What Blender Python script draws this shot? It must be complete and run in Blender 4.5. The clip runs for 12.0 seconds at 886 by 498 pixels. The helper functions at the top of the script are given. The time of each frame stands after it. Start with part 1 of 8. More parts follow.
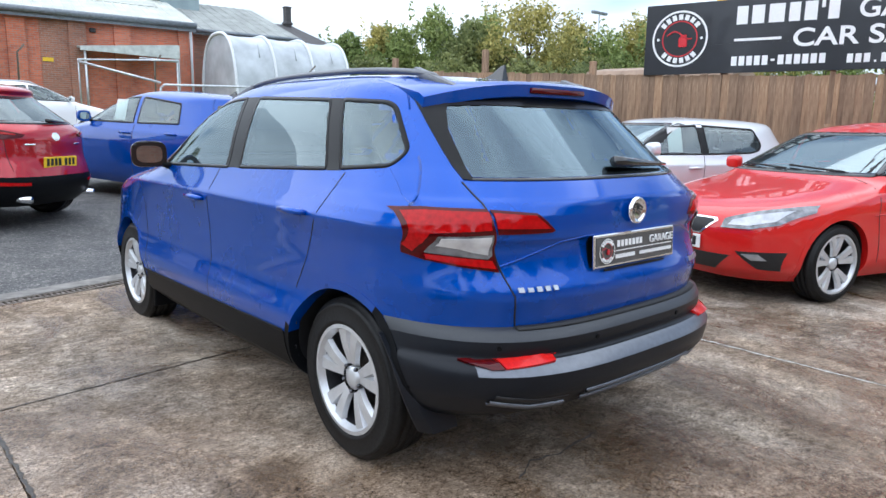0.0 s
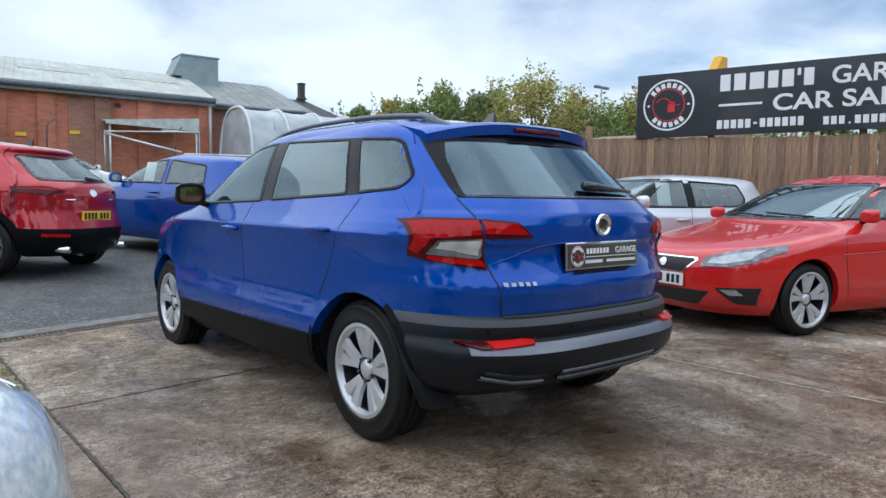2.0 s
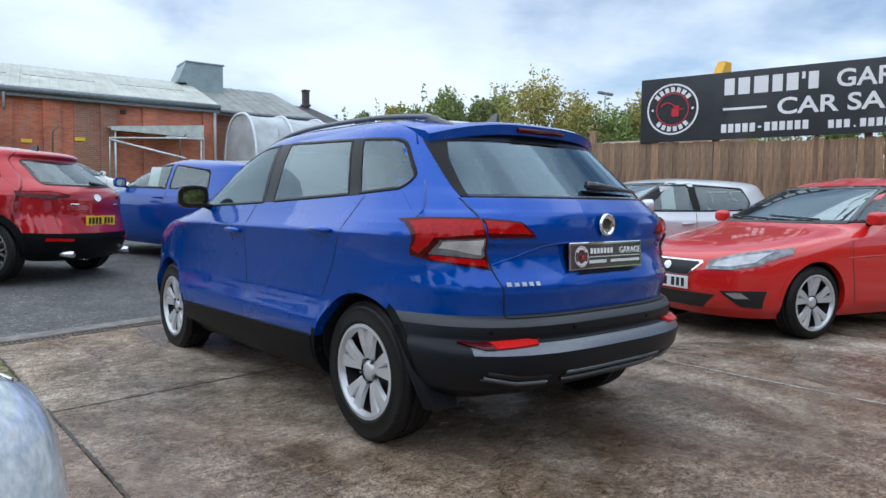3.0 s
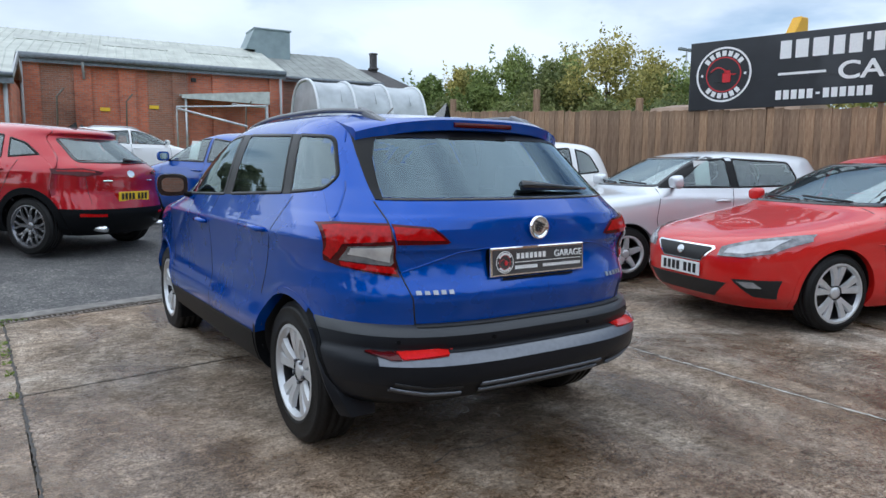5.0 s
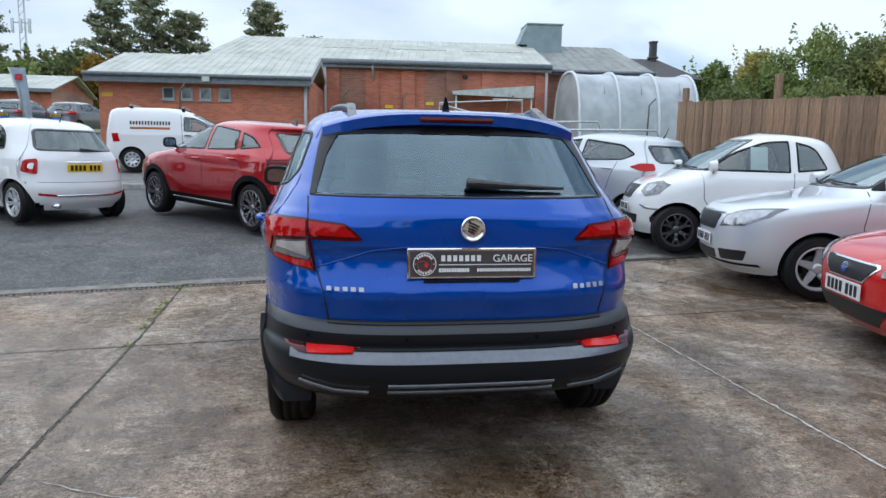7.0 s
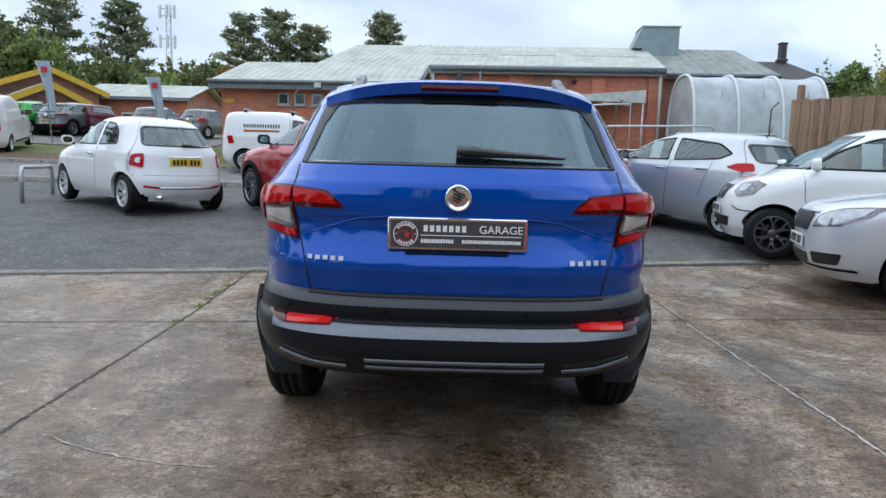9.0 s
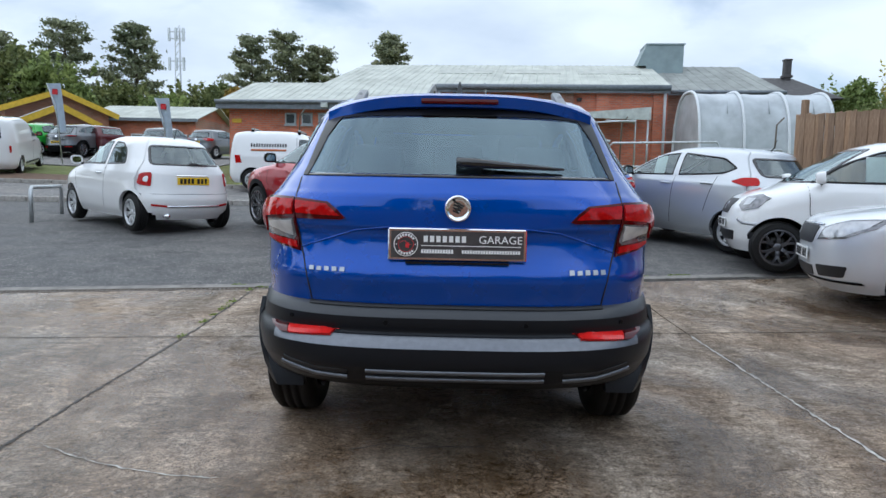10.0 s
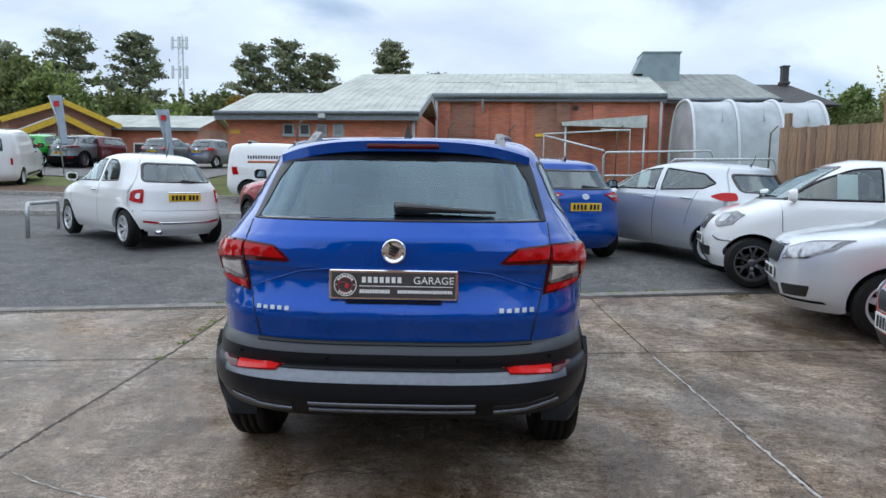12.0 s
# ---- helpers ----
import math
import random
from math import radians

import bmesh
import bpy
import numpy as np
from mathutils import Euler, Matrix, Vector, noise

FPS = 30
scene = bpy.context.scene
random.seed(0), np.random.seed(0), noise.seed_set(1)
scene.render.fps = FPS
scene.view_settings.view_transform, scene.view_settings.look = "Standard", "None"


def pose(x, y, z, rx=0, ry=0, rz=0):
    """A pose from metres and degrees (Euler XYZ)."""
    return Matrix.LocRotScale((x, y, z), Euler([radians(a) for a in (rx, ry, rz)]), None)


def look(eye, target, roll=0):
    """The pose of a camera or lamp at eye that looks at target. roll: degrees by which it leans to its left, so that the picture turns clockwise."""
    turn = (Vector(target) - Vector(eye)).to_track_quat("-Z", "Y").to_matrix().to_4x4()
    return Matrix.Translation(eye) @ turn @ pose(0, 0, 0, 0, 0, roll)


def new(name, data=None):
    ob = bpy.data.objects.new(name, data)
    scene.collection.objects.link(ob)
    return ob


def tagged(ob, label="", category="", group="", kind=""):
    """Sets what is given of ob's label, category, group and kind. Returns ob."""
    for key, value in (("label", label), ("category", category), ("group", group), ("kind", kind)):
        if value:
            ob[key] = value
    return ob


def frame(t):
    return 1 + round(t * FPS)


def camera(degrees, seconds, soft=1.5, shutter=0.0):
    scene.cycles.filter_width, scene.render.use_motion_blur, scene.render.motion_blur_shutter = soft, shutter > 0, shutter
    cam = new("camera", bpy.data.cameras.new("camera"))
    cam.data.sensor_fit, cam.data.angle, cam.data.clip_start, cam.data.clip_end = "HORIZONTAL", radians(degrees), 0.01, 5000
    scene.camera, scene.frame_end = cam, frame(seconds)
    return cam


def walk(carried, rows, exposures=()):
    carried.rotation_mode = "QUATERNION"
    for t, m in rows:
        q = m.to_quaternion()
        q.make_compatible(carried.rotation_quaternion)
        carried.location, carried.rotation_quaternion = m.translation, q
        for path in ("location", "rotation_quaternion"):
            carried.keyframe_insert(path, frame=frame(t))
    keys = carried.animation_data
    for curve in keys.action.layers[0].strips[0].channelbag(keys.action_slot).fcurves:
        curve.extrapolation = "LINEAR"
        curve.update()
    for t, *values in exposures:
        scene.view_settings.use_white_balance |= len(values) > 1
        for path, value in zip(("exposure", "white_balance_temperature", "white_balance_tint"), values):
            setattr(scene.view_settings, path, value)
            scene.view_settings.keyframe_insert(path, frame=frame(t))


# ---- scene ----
cam = camera(66.0, 12.0)
PATH = [
    (0, (-2.283, -1.339, 1.335), (-0.988, 0.145, 0.986), 1.0),
    (0.5, (-2.427, -1.574, 1.296), (-1.131, -0.077, 1.006), 0.9),
    (1, (-2.57, -1.707, 1.242), (-1.276, -0.2, 1.011), 0.8),
    (1.5, (-2.604, -1.766, 1.163), (-1.309, -0.253, 0.978), 0.7),
    (2, (-2.619, -1.796, 1.144), (-1.329, -0.274, 1.0), 0.7),
    (2.5, (-2.607, -1.794, 1.124), (-1.323, -0.267, 0.995), 0.7),
    (3, (-2.604, -1.789, 1.114), (-1.323, -0.258, 0.989), 0.6),
    (3.2, (-2.602, -1.788, 1.114), (-1.321, -0.257, 0.992), 0.6),
    (4.8, (-2.115, -2.093, 1.301), (-0.971, -0.469, 1.067), 0.5),
    (5, (-1.988, -2.104, 1.297), (-0.893, -0.448, 1.057), 0.5),
    (5.5, (-1.661, -2.228, 1.304), (-0.697, -0.494, 1.053), 0.5),
    (6, (-1.307, -2.38, 1.324), (-0.541, -0.551, 1.065), 0.7),
    (6.5, (-0.953, -2.442, 1.338), (-0.407, -0.537, 1.072), 0.9),
    (7, (-0.567, -2.548, 1.331), (-0.244, -0.593, 1.059), 1.0),
    (7.5, (-0.296, -2.488, 1.303), (-0.135, -0.514, 1.026), 1.1),
    (7.7, (-0.211, -2.447, 1.288), (-0.095, -0.47, 1.01), 1.0),
    (9.3, (-0.032, -2.465, 1.154), (-0.05, -0.479, 0.922), 1.4),
    (9.5, (-0.022, -2.467, 1.147), (-0.046, -0.479, 0.931), 1.2),
    (10, (-0.014, -2.483, 1.143), (-0.045, -0.493, 0.944), 1.1),
    (10.5, (-0.01, -2.501, 1.153), (-0.044, -0.511, 0.963), 1.1),
    (11, (-0.007, -2.539, 1.21), (-0.04, -0.548, 1.023), 1.0),
    (11.5, (0.024, -2.618, 1.279), (-0.009, -0.627, 1.095), 0.9),
    (12, (0.264, -2.647, 1.31), (0.22, -0.656, 1.125), 0.8),
]
walk(cam, [(t, look(eye, target, roll)) for t, eye, target, roll in PATH], exposures=[(0.0, 0.80, 5900, 8), (0.5, 0.58, 5900, 8), (1.0, 0.34, 5850, 7), (1.5, 0.22, 5800, 6), (3.0, 0.22, 5800, 6), (12.0, 0.16, 5850, 6)])

# ---- light ----
world = bpy.data.worlds.new("sky")
scene.world = world
world.use_nodes = True
wn, wl = world.node_tree.nodes, world.node_tree.links
wn.clear()
SUN_UP, SUN_TURN = 62.0, 245.0


def sky_world():
    out = wn.new("ShaderNodeOutputWorld")
    bg = wn.new("ShaderNodeBackground")
    sky = wn.new("ShaderNodeTexSky")
    sky.sky_type, sky.sun_disc = "NISHITA", False
    sky.sun_elevation, sky.sun_rotation = radians(SUN_UP), radians(SUN_TURN)
    co = wn.new("ShaderNodeTexCoord")
    mp = wn.new("ShaderNodeMapping")
    mp.inputs["Scale"].default_value = (1.0, 1.0, 2.6)
    mp.inputs["Location"].default_value = (0.3, 1.7, 0.2)
    big = wn.new("ShaderNodeTexNoise")
    big.inputs["Scale"].default_value, big.inputs["Detail"].default_value, big.inputs["Roughness"].default_value = 2.3, 7, 0.52
    big.inputs["Distortion"].default_value = 0.35
    tone = wn.new("ShaderNodeTexNoise")
    tone.inputs["Scale"].default_value, tone.inputs["Detail"].default_value = 1.7, 6
    cover = wn.new("ShaderNodeValToRGB")
    cover.color_ramp.elements[0].position, cover.color_ramp.elements[1].position = 0.38, 0.54
    cover.color_ramp.elements[0].color = (0.18, 0.18, 0.18, 1)
    grey = wn.new("ShaderNodeValToRGB")
    grey.color_ramp.elements[0].position, grey.color_ramp.elements[1].position = 0.40, 0.60
    grey.color_ramp.elements[0].color = (5.2, 5.8, 6.8, 1)
    grey.color_ramp.elements[1].color = (8.0, 8.45, 9.1, 1)
    mix = wn.new("ShaderNodeMix")
    mix.data_type = "RGBA"
    wl.new(co.outputs["Generated"], mp.inputs["Vector"])
    wl.new(mp.outputs["Vector"], big.inputs["Vector"])
    wl.new(mp.outputs["Vector"], tone.inputs["Vector"])
    # the cloud is closed to the north and breaks up towards the south
    axes = wn.new("ShaderNodeSeparateXYZ")
    bank = wn.new("ShaderNodeMath")
    bank.operation = "MULTIPLY_ADD"
    bank.inputs[1].default_value = 0.12
    wl.new(co.outputs["Generated"], axes.inputs["Vector"])
    wl.new(axes.outputs["Y"], bank.inputs[0])
    wl.new(big.outputs["Fac"], bank.inputs[2])
    wl.new(bank.outputs["Value"], cover.inputs["Fac"])
    wl.new(tone.outputs["Fac"], grey.inputs["Fac"])
    wl.new(cover.outputs["Color"], mix.inputs["Factor"])
    wl.new(sky.outputs["Color"], mix.inputs["A"])
    wl.new(grey.outputs["Color"], mix.inputs["B"])
    wl.new(mix.outputs["Result"], bg.inputs["Color"])
    bg.inputs["Strength"].default_value = 0.108
    wl.new(bg.outputs["Background"], out.inputs["Surface"])


sky_world()
sun = new("sun", bpy.data.lights.new("sun", "SUN"))
sun.data.energy, sun.data.angle, sun.data.color = 2.2, radians(150), (1.0, 0.98, 0.95)
sun.matrix_world = look((0, 0, 30), (30 * math.sin(radians(SUN_TURN + 180)) / math.tan(radians(SUN_UP)), 30 * math.cos(radians(SUN_TURN + 180)) / math.tan(radians(SUN_UP)), 0))


# ---- materials ----
def material(name):
    m = bpy.data.materials.new(name)
    m.use_nodes = True
    n, l = m.node_tree.nodes, m.node_tree.links
    return m, n, l, n["Principled BSDF"]


def noise_node(n, l, scale, detail=5, rough=0.55, stretch=None, distort=0.0, space="Object"):
    co = n.new("ShaderNodeTexCoord")
    t = n.new("ShaderNodeTexNoise")
    t.inputs["Scale"].default_value, t.inputs["Detail"].default_value = scale, detail
    t.inputs["Roughness"].default_value, t.inputs["Distortion"].default_value = rough, distort
    if stretch:
        mp = n.new("ShaderNodeMapping")
        mp.inputs["Scale"].default_value = stretch
        l.new(co.outputs[space], mp.inputs["Vector"])
        l.new(mp.outputs["Vector"], t.inputs["Vector"])
    else:
        l.new(co.outputs[space], t.inputs["Vector"])
    return t


def ramp(n, l, source, stops):
    r = n.new("ShaderNodeValToRGB")
    e = r.color_ramp.elements
    while len(e) < len(stops):
        e.new(0.5)
    for k, (at, c) in zip(e, stops):
        k.position, k.color = at, (*c, 1) if len(c) == 3 else c
    l.new(source, r.inputs["Fac"])
    return r


def mixed(n, l, fac, a, b, mode="MIX"):
    m = n.new("ShaderNodeMix")
    m.data_type, m.blend_type = "RGBA", mode
    for socket, value in (("Factor", fac), ("A", a), ("B", b)):
        if isinstance(value, (int, float)):
            m.inputs[socket].default_value = value
        elif isinstance(value, tuple):
            m.inputs[socket].default_value = (*value, 1)
        else:
            l.new(value, m.inputs[socket])
    return m.outputs["Result"]


def bumped(n, l, bsdf, height, strength=0.3, distance=0.01):
    b = n.new("ShaderNodeBump")
    b.inputs["Strength"].default_value, b.inputs["Distance"].default_value = strength, distance
    l.new(height, b.inputs["Height"])
    l.new(b.outputs["Normal"], bsdf.inputs["Normal"])


def paint(name, color, metallic=0.0, rough=0.28, coat=1.0, spec=0.1, ior=1.6):
    m, n, l, b = material(name)
    flake = noise_node(n, l, 420, 2)
    dirt = noise_node(n, l, 3.0, 6)
    dark = tuple(c * 0.86 for c in color)
    base = mixed(n, l, ramp(n, l, flake.outputs["Fac"], [(0.3, (0, 0, 0)), (0.7, (1, 1, 1))]).outputs["Color"], dark, color)
    l.new(base, b.inputs["Base Color"])
    l.new(ramp(n, l, dirt.outputs["Fac"], [(0.3, (rough * 0.9,) * 3), (0.75, (rough * 1.25,) * 3)]).outputs["Color"], b.inputs["Roughness"])
    b.inputs["Metallic"].default_value = metallic
    b.inputs["Coat Weight"].default_value, b.inputs["Coat Roughness"].default_value = coat, 0.012
    b.inputs["Coat IOR"].default_value, b.inputs["Specular IOR Level"].default_value = ior, spec
    return m


def plain(name, color, rough=0.5, metal=0.0, grain=40, vary=0.15, bump=0.0, coat=0.0, spec=0.5):
    m, n, l, b = material(name)
    t = noise_node(n, l, grain, 5)
    lo, hi = tuple(c * (1 - vary) for c in color), tuple(min(1, c * (1 + vary)) for c in color)
    l.new(ramp(n, l, t.outputs["Fac"], [(0.3, lo), (0.7, hi)]).outputs["Color"], b.inputs["Base Color"])
    b.inputs["Roughness"].default_value, b.inputs["Metallic"].default_value = rough, metal
    b.inputs["Coat Weight"].default_value, b.inputs["Specular IOR Level"].default_value = coat, spec
    if bump:
        bumped(n, l, b, t.outputs["Fac"], bump, 0.004)
    return m


def glass(name, tint, gloss=(0.92, 1.0, 1.0), ior=2.25):
    m, n, l, b = material(name)
    n.remove(b)
    out = n["Material Output"]
    see, shine, mix, fre = n.new("ShaderNodeBsdfTransparent"), n.new("ShaderNodeBsdfGlossy"), n.new("ShaderNodeMixShader"), n.new("ShaderNodeFresnel")
    see.inputs["Color"].default_value = (*tint, 1)
    shine.inputs["Roughness"].default_value = 0.012
    shine.inputs["Color"].default_value = (*gloss, 1)
    fre.inputs["IOR"].default_value = ior
    l.new(fre.outputs["Fac"], mix.inputs["Fac"])
    l.new(see.outputs["BSDF"], mix.inputs[1])
    l.new(shine.outputs["BSDF"], mix.inputs[2])
    l.new(mix.outputs["Shader"], out.inputs["Surface"])
    return m


BLUE = paint("blue_paint", (0.0, 0.068, 0.41), 0.42, 0.27, 1.0, 0.03, 1.46)
BLUE_LIGHT = paint("bright_blue_paint", (0.0003, 0.062, 0.36), 0.3, 0.3, 1.0, 0.05, 1.55)
RED = paint("red_paint", (0.62, 0.014, 0.012), 0.0, 0.3)
DEEP_RED = paint("deep_red_metallic_paint", (0.42, 0.006, 0.014), 0.5, 0.3)
SILVER = paint("silver_paint", (0.74, 0.76, 0.785), 0.5, 0.36)
GREY_SILVER = paint("grey_silver_paint", (0.60, 0.62, 0.64), 0.55, 0.32)
WHITE = paint("white_paint", (0.86, 0.86, 0.85), 0.0, 0.32)
GREEN = paint("green_paint", (0.05, 0.42, 0.05), 0.0, 0.3)
DARK_GREY = paint("grey_paint", (0.16, 0.17, 0.18), 0.5, 0.35)
MAROON = paint("maroon_paint", (0.10, 0.012, 0.016), 0.3, 0.35)
PALE_BLUE = paint("pale_blue_paint", (0.78, 0.85, 0.90), 0.0, 0.35)
PLASTIC = plain("dark_plastic", (0.0055, 0.006, 0.007), 0.42, 0, 300, 0.25, 0.08, 0, 0.09)
PLASTIC_GREY = plain("grey_plastic", (0.0085, 0.010, 0.0135), 0.36, 0, 300, 0.2, 0.06, 0, 0.24)
GLOSS_BLACK = plain("gloss_black", (0.008, 0.008, 0.009), 0.12, 0, 60, 0.2, 0, 0.5)
RUBBER = plain("rubber_seal", (0.007, 0.007, 0.008), 0.55, 0, 80, 0.2)
TYRE = plain("tyre_rubber", (0.012, 0.0117, 0.0115), 0.5, 0, 90, 0.35, 0.3, 0, 0.2)
TRIM = plain("interior_trim", (0.035, 0.035, 0.038), 0.8, 0, 60, 0.25, 0.1)
SEAT = plain("seat_cloth", (0.05, 0.05, 0.055), 0.92, 0, 150, 0.3, 0.3)
CHROME = plain("chrome", (0.82, 0.83, 0.85), 0.08, 1.0, 20, 0.03)
ALLOY = plain("silver_alloy", (0.60, 0.61, 0.62), 0.36, 0.55, 30, 0.06, 0, 0.3)
DARK_ALLOY = plain("dark_alloy", (0.10, 0.10, 0.11), 0.3, 0.7, 30, 0.1, 0, 0.4)
GUNMETAL = plain("gunmetal_alloy", (0.22, 0.22, 0.23), 0.25, 0.8, 30, 0.1, 0, 0.4)
STEEL = plain("brake_steel", (0.07, 0.066, 0.062), 0.45, 0.8, 60, 0.25)
MIRROR = plain("mirror_glass", (0.42, 0.47, 0.50), 0.02, 1.0, 20, 0.02)
LAMP_RED = plain("red_lamp_plastic", (0.40, 0.003, 0.004), 0.08, 0, 60, 0.25, 0, 0.5, 0.05)
REFLECTOR = plain("red_reflector_plastic", (0.60, 0.014, 0.012), 0.15, 0, 80, 0.12, 0, 0.4, 0.1)
RAIL = plain("satin_grey_rail", (0.15, 0.155, 0.165), 0.36, 0.3, 40, 0.1)
LAMP_DARK_RED = plain("dark_red_lamp_plastic", (0.07, 0.001, 0.002), 0.10, 0, 60, 0.2, 0, 0.6, 0.05)
LAMP_WHITE = plain("white_lamp_lens", (0.68, 0.69, 0.70), 0.10, 0.4, 14, 0.22, 0, 1.0)
LAMP_CLEAR = plain("clear_lamp_plastic", (0.40, 0.41, 0.43), 0.10, 0.5, 14, 0.22, 0, 1.0)
LAMP_SMOKE = plain("smoked_lamp_plastic", (0.17, 0.17, 0.18), 0.1, 0.3, 18, 0.6, 0, 1.0)
PLATE_Y = plain("yellow_plate", (0.80, 0.52, 0.02), 0.35, 0, 30, 0.05)
PLATE_W = plain("white_plate", (0.78, 0.78, 0.76), 0.35, 0, 30, 0.05)
INK = plain("black_ink", (0.012, 0.012, 0.013), 0.5, 0, 50, 0.2)
WHITE_INK = plain("white_lettering", (0.78, 0.78, 0.77), 0.5, 0, 50, 0.08)
RED_INK = plain("red_print", (0.55, 0.02, 0.03), 0.5, 0, 50, 0.1)
PAPER = plain("paper", (0.72, 0.76, 0.74), 0.8, 0, 30, 0.06)
GLASS_CLEAR = glass("car_glass", (0.74, 0.84, 0.82), (0.9, 1.0, 1.02), 2.05)
GLASS_SCREEN = glass("windscreen_glass", (0.74, 0.84, 0.82), (0.86, 1.0, 1.03), 3.8)
TRIM_BLACK = plain("black_gloss_trim", (0.004, 0.004, 0.0045), 0.3, 0, 60, 0.2, 0, 0, 0.2)
GLASS_DARK = glass("privacy_glass", (0.40, 0.47, 0.48), (0.9, 1.0, 1.02), 2.2)
GLASS_SIDE = glass("side_glass", (0.56, 0.64, 0.65), (0.84, 1.0, 1.05), 2.1)
GLASS_TAIL = glass("rear_glass", (0.48, 0.58, 0.62), (0.76, 0.98, 1.12), 2.0)


# ---- mesh helpers ----
def mesh_of(name, verts, faces, mats, smooth=True, index=None):
    me = bpy.data.meshes.new(name)
    me.from_pydata([tuple(map(float, v)) for v in verts], [], faces)
    for m in mats if isinstance(mats, (list, tuple)) else [mats]:
        me.materials.append(m)
    if smooth:
        me.polygons.foreach_set("use_smooth", [True] * len(me.polygons))
    if index:
        me.polygons.foreach_set("material_index", index)
    me.update()
    return me


def put(name, me, parent=None, m=None, label=""):
    ob = new(name, me)
    if parent is not None:
        ob.parent = parent
    if m is not None:
        ob.matrix_local = m
    if label:
        ob["label"] = label
    return ob


def part(name, bm, mat, parent=None, label="", smooth=False, m=None):
    me = bpy.data.meshes.new(name)
    bm.normal_update()
    bm.to_mesh(me)
    bm.free()
    me.materials.append(mat)
    if smooth:
        me.polygons.foreach_set("use_smooth", [True] * len(me.polygons))
        me.set_sharp_from_angle(angle=radians(38))
    return put(name, me, parent, m, label)


def box_bm(w, d, h, bevel=0.0, seg=2, at=(0, 0, 0), bm=None, turn=None):
    """A box centred on at, with rounded edges."""
    b = bm or bmesh.new()
    made = bmesh.ops.create_cube(b, size=1.0)["verts"]
    mat = Matrix.Translation(at) @ (turn or Matrix()) @ Matrix.Diagonal((w, d, h, 1))
    bmesh.ops.transform(b, matrix=mat, verts=made)
    if bevel > 0:
        edges = list({e for v in made for e in v.link_edges})
        bmesh.ops.bevel(b, geom=edges, offset=bevel, segments=seg, affect="EDGES", profile=0.6)
    return b


def tube_data(points, r, seg=8, cap=True):
    """Verts and faces of a round bar along points; r: one radius or one each."""
    pts = [Vector(p) for p in points]
    rs = r if isinstance(r, (list, tuple)) else [r] * len(pts)
    verts, faces = [], []
    side = None
    for i, p in enumerate(pts):
        d = (pts[min(i + 1, len(pts) - 1)] - pts[max(i - 1, 0)]).normalized()
        if side is None:
            side = d.orthogonal().normalized()
        side = (side - d * side.dot(d)).normalized()
        up = d.cross(side)
        for k in range(seg):
            a = 2 * math.pi * k / seg
            verts.append(p + rs[i] * (math.cos(a) * side + math.sin(a) * up))
    for i in range(len(pts) - 1):
        for k in range(seg):
            a, b = i * seg + k, i * seg + (k + 1) % seg
            faces.append((a, b, b + seg, a + seg))
    if cap:
        faces.append(tuple(range(seg - 1, -1, -1)))
        faces.append(tuple(range((len(pts) - 1) * seg, len(pts) * seg)))
    return verts, faces


def tube(name, points, r, mat, parent=None, seg=8, label=""):
    v, f = tube_data(points, r, seg)
    return put(name, mesh_of(name, v, f, mat), parent, None, label)


def lathe_x(profile, seg=48):
    """Verts and faces of a profile of (x, radius) turned round the x axis."""
    verts, faces = [], []
    n = len(profile)
    for k in range(seg):
        a = 2 * math.pi * k / seg
        verts += [(x, r * math.cos(a), r * math.sin(a)) for x, r in profile]
    for k in range(seg):
        for i in range(n - 1):
            a, b = k * n + i, ((k + 1) % seg) * n + i
            faces.append((a, a + 1, b + 1, b))
    return verts, faces


def round_poly(points, r, seg=5):
    """A closed outline with rounded corners; r: one radius or one each."""
    out = []
    n = len(points)
    for i, p in enumerate(points):
        rr = r[i] if isinstance(r, (list, tuple)) else r
        p, a, b = Vector(p), Vector(points[i - 1]), Vector(points[(i + 1) % n])
        u, v = a - p, b - p
        k = min(rr, u.length * 0.45, v.length * 0.45)
        if k < 1e-4:
            out.append(tuple(p))
            continue
        s, e = p + u.normalized() * k, p + v.normalized() * k
        for j in range(seg + 1):
            t = j / seg
            out.append(tuple(s * (1 - t) ** 2 + p * 2 * t * (1 - t) + e * t * t))
    return out


def resample(poly, step, closed=True):
    out = []
    n = len(poly)
    for i in range(n if closed else n - 1):
        a, b = Vector(poly[i]), Vector(poly[(i + 1) % n])
        k = max(1, math.ceil((b - a).length / step))
        out += [tuple(a.lerp(b, j / k)) for j in range(k)]
    if not closed:
        out.append(tuple(poly[-1]))
    return out


def area2(poly):
    return sum(poly[i - 1][0] * poly[i][1] - poly[i][0] * poly[i - 1][1] for i in range(len(poly))) / 2


def inset(poly, d):
    """The outline moved inwards by d."""
    n, sign = len(poly), 1 if area2(poly) > 0 else -1
    out = []
    for i in range(n):
        p, a, b = Vector(poly[i]), Vector(poly[i - 1]), Vector(poly[(i + 1) % n])
        u, v = (p - a), (b - p)
        if u.length < 1e-7 or v.length < 1e-7:
            u = v = (b - a)
        u, v = u.normalized(), v.normalized()
        nu, nv = Vector((-u.y, u.x)) * sign, Vector((-v.y, v.x)) * sign
        m = nu + nv
        m = m / max(0.35, m.length_squared / 2)
        out.append(tuple(p + m * d))
    return out


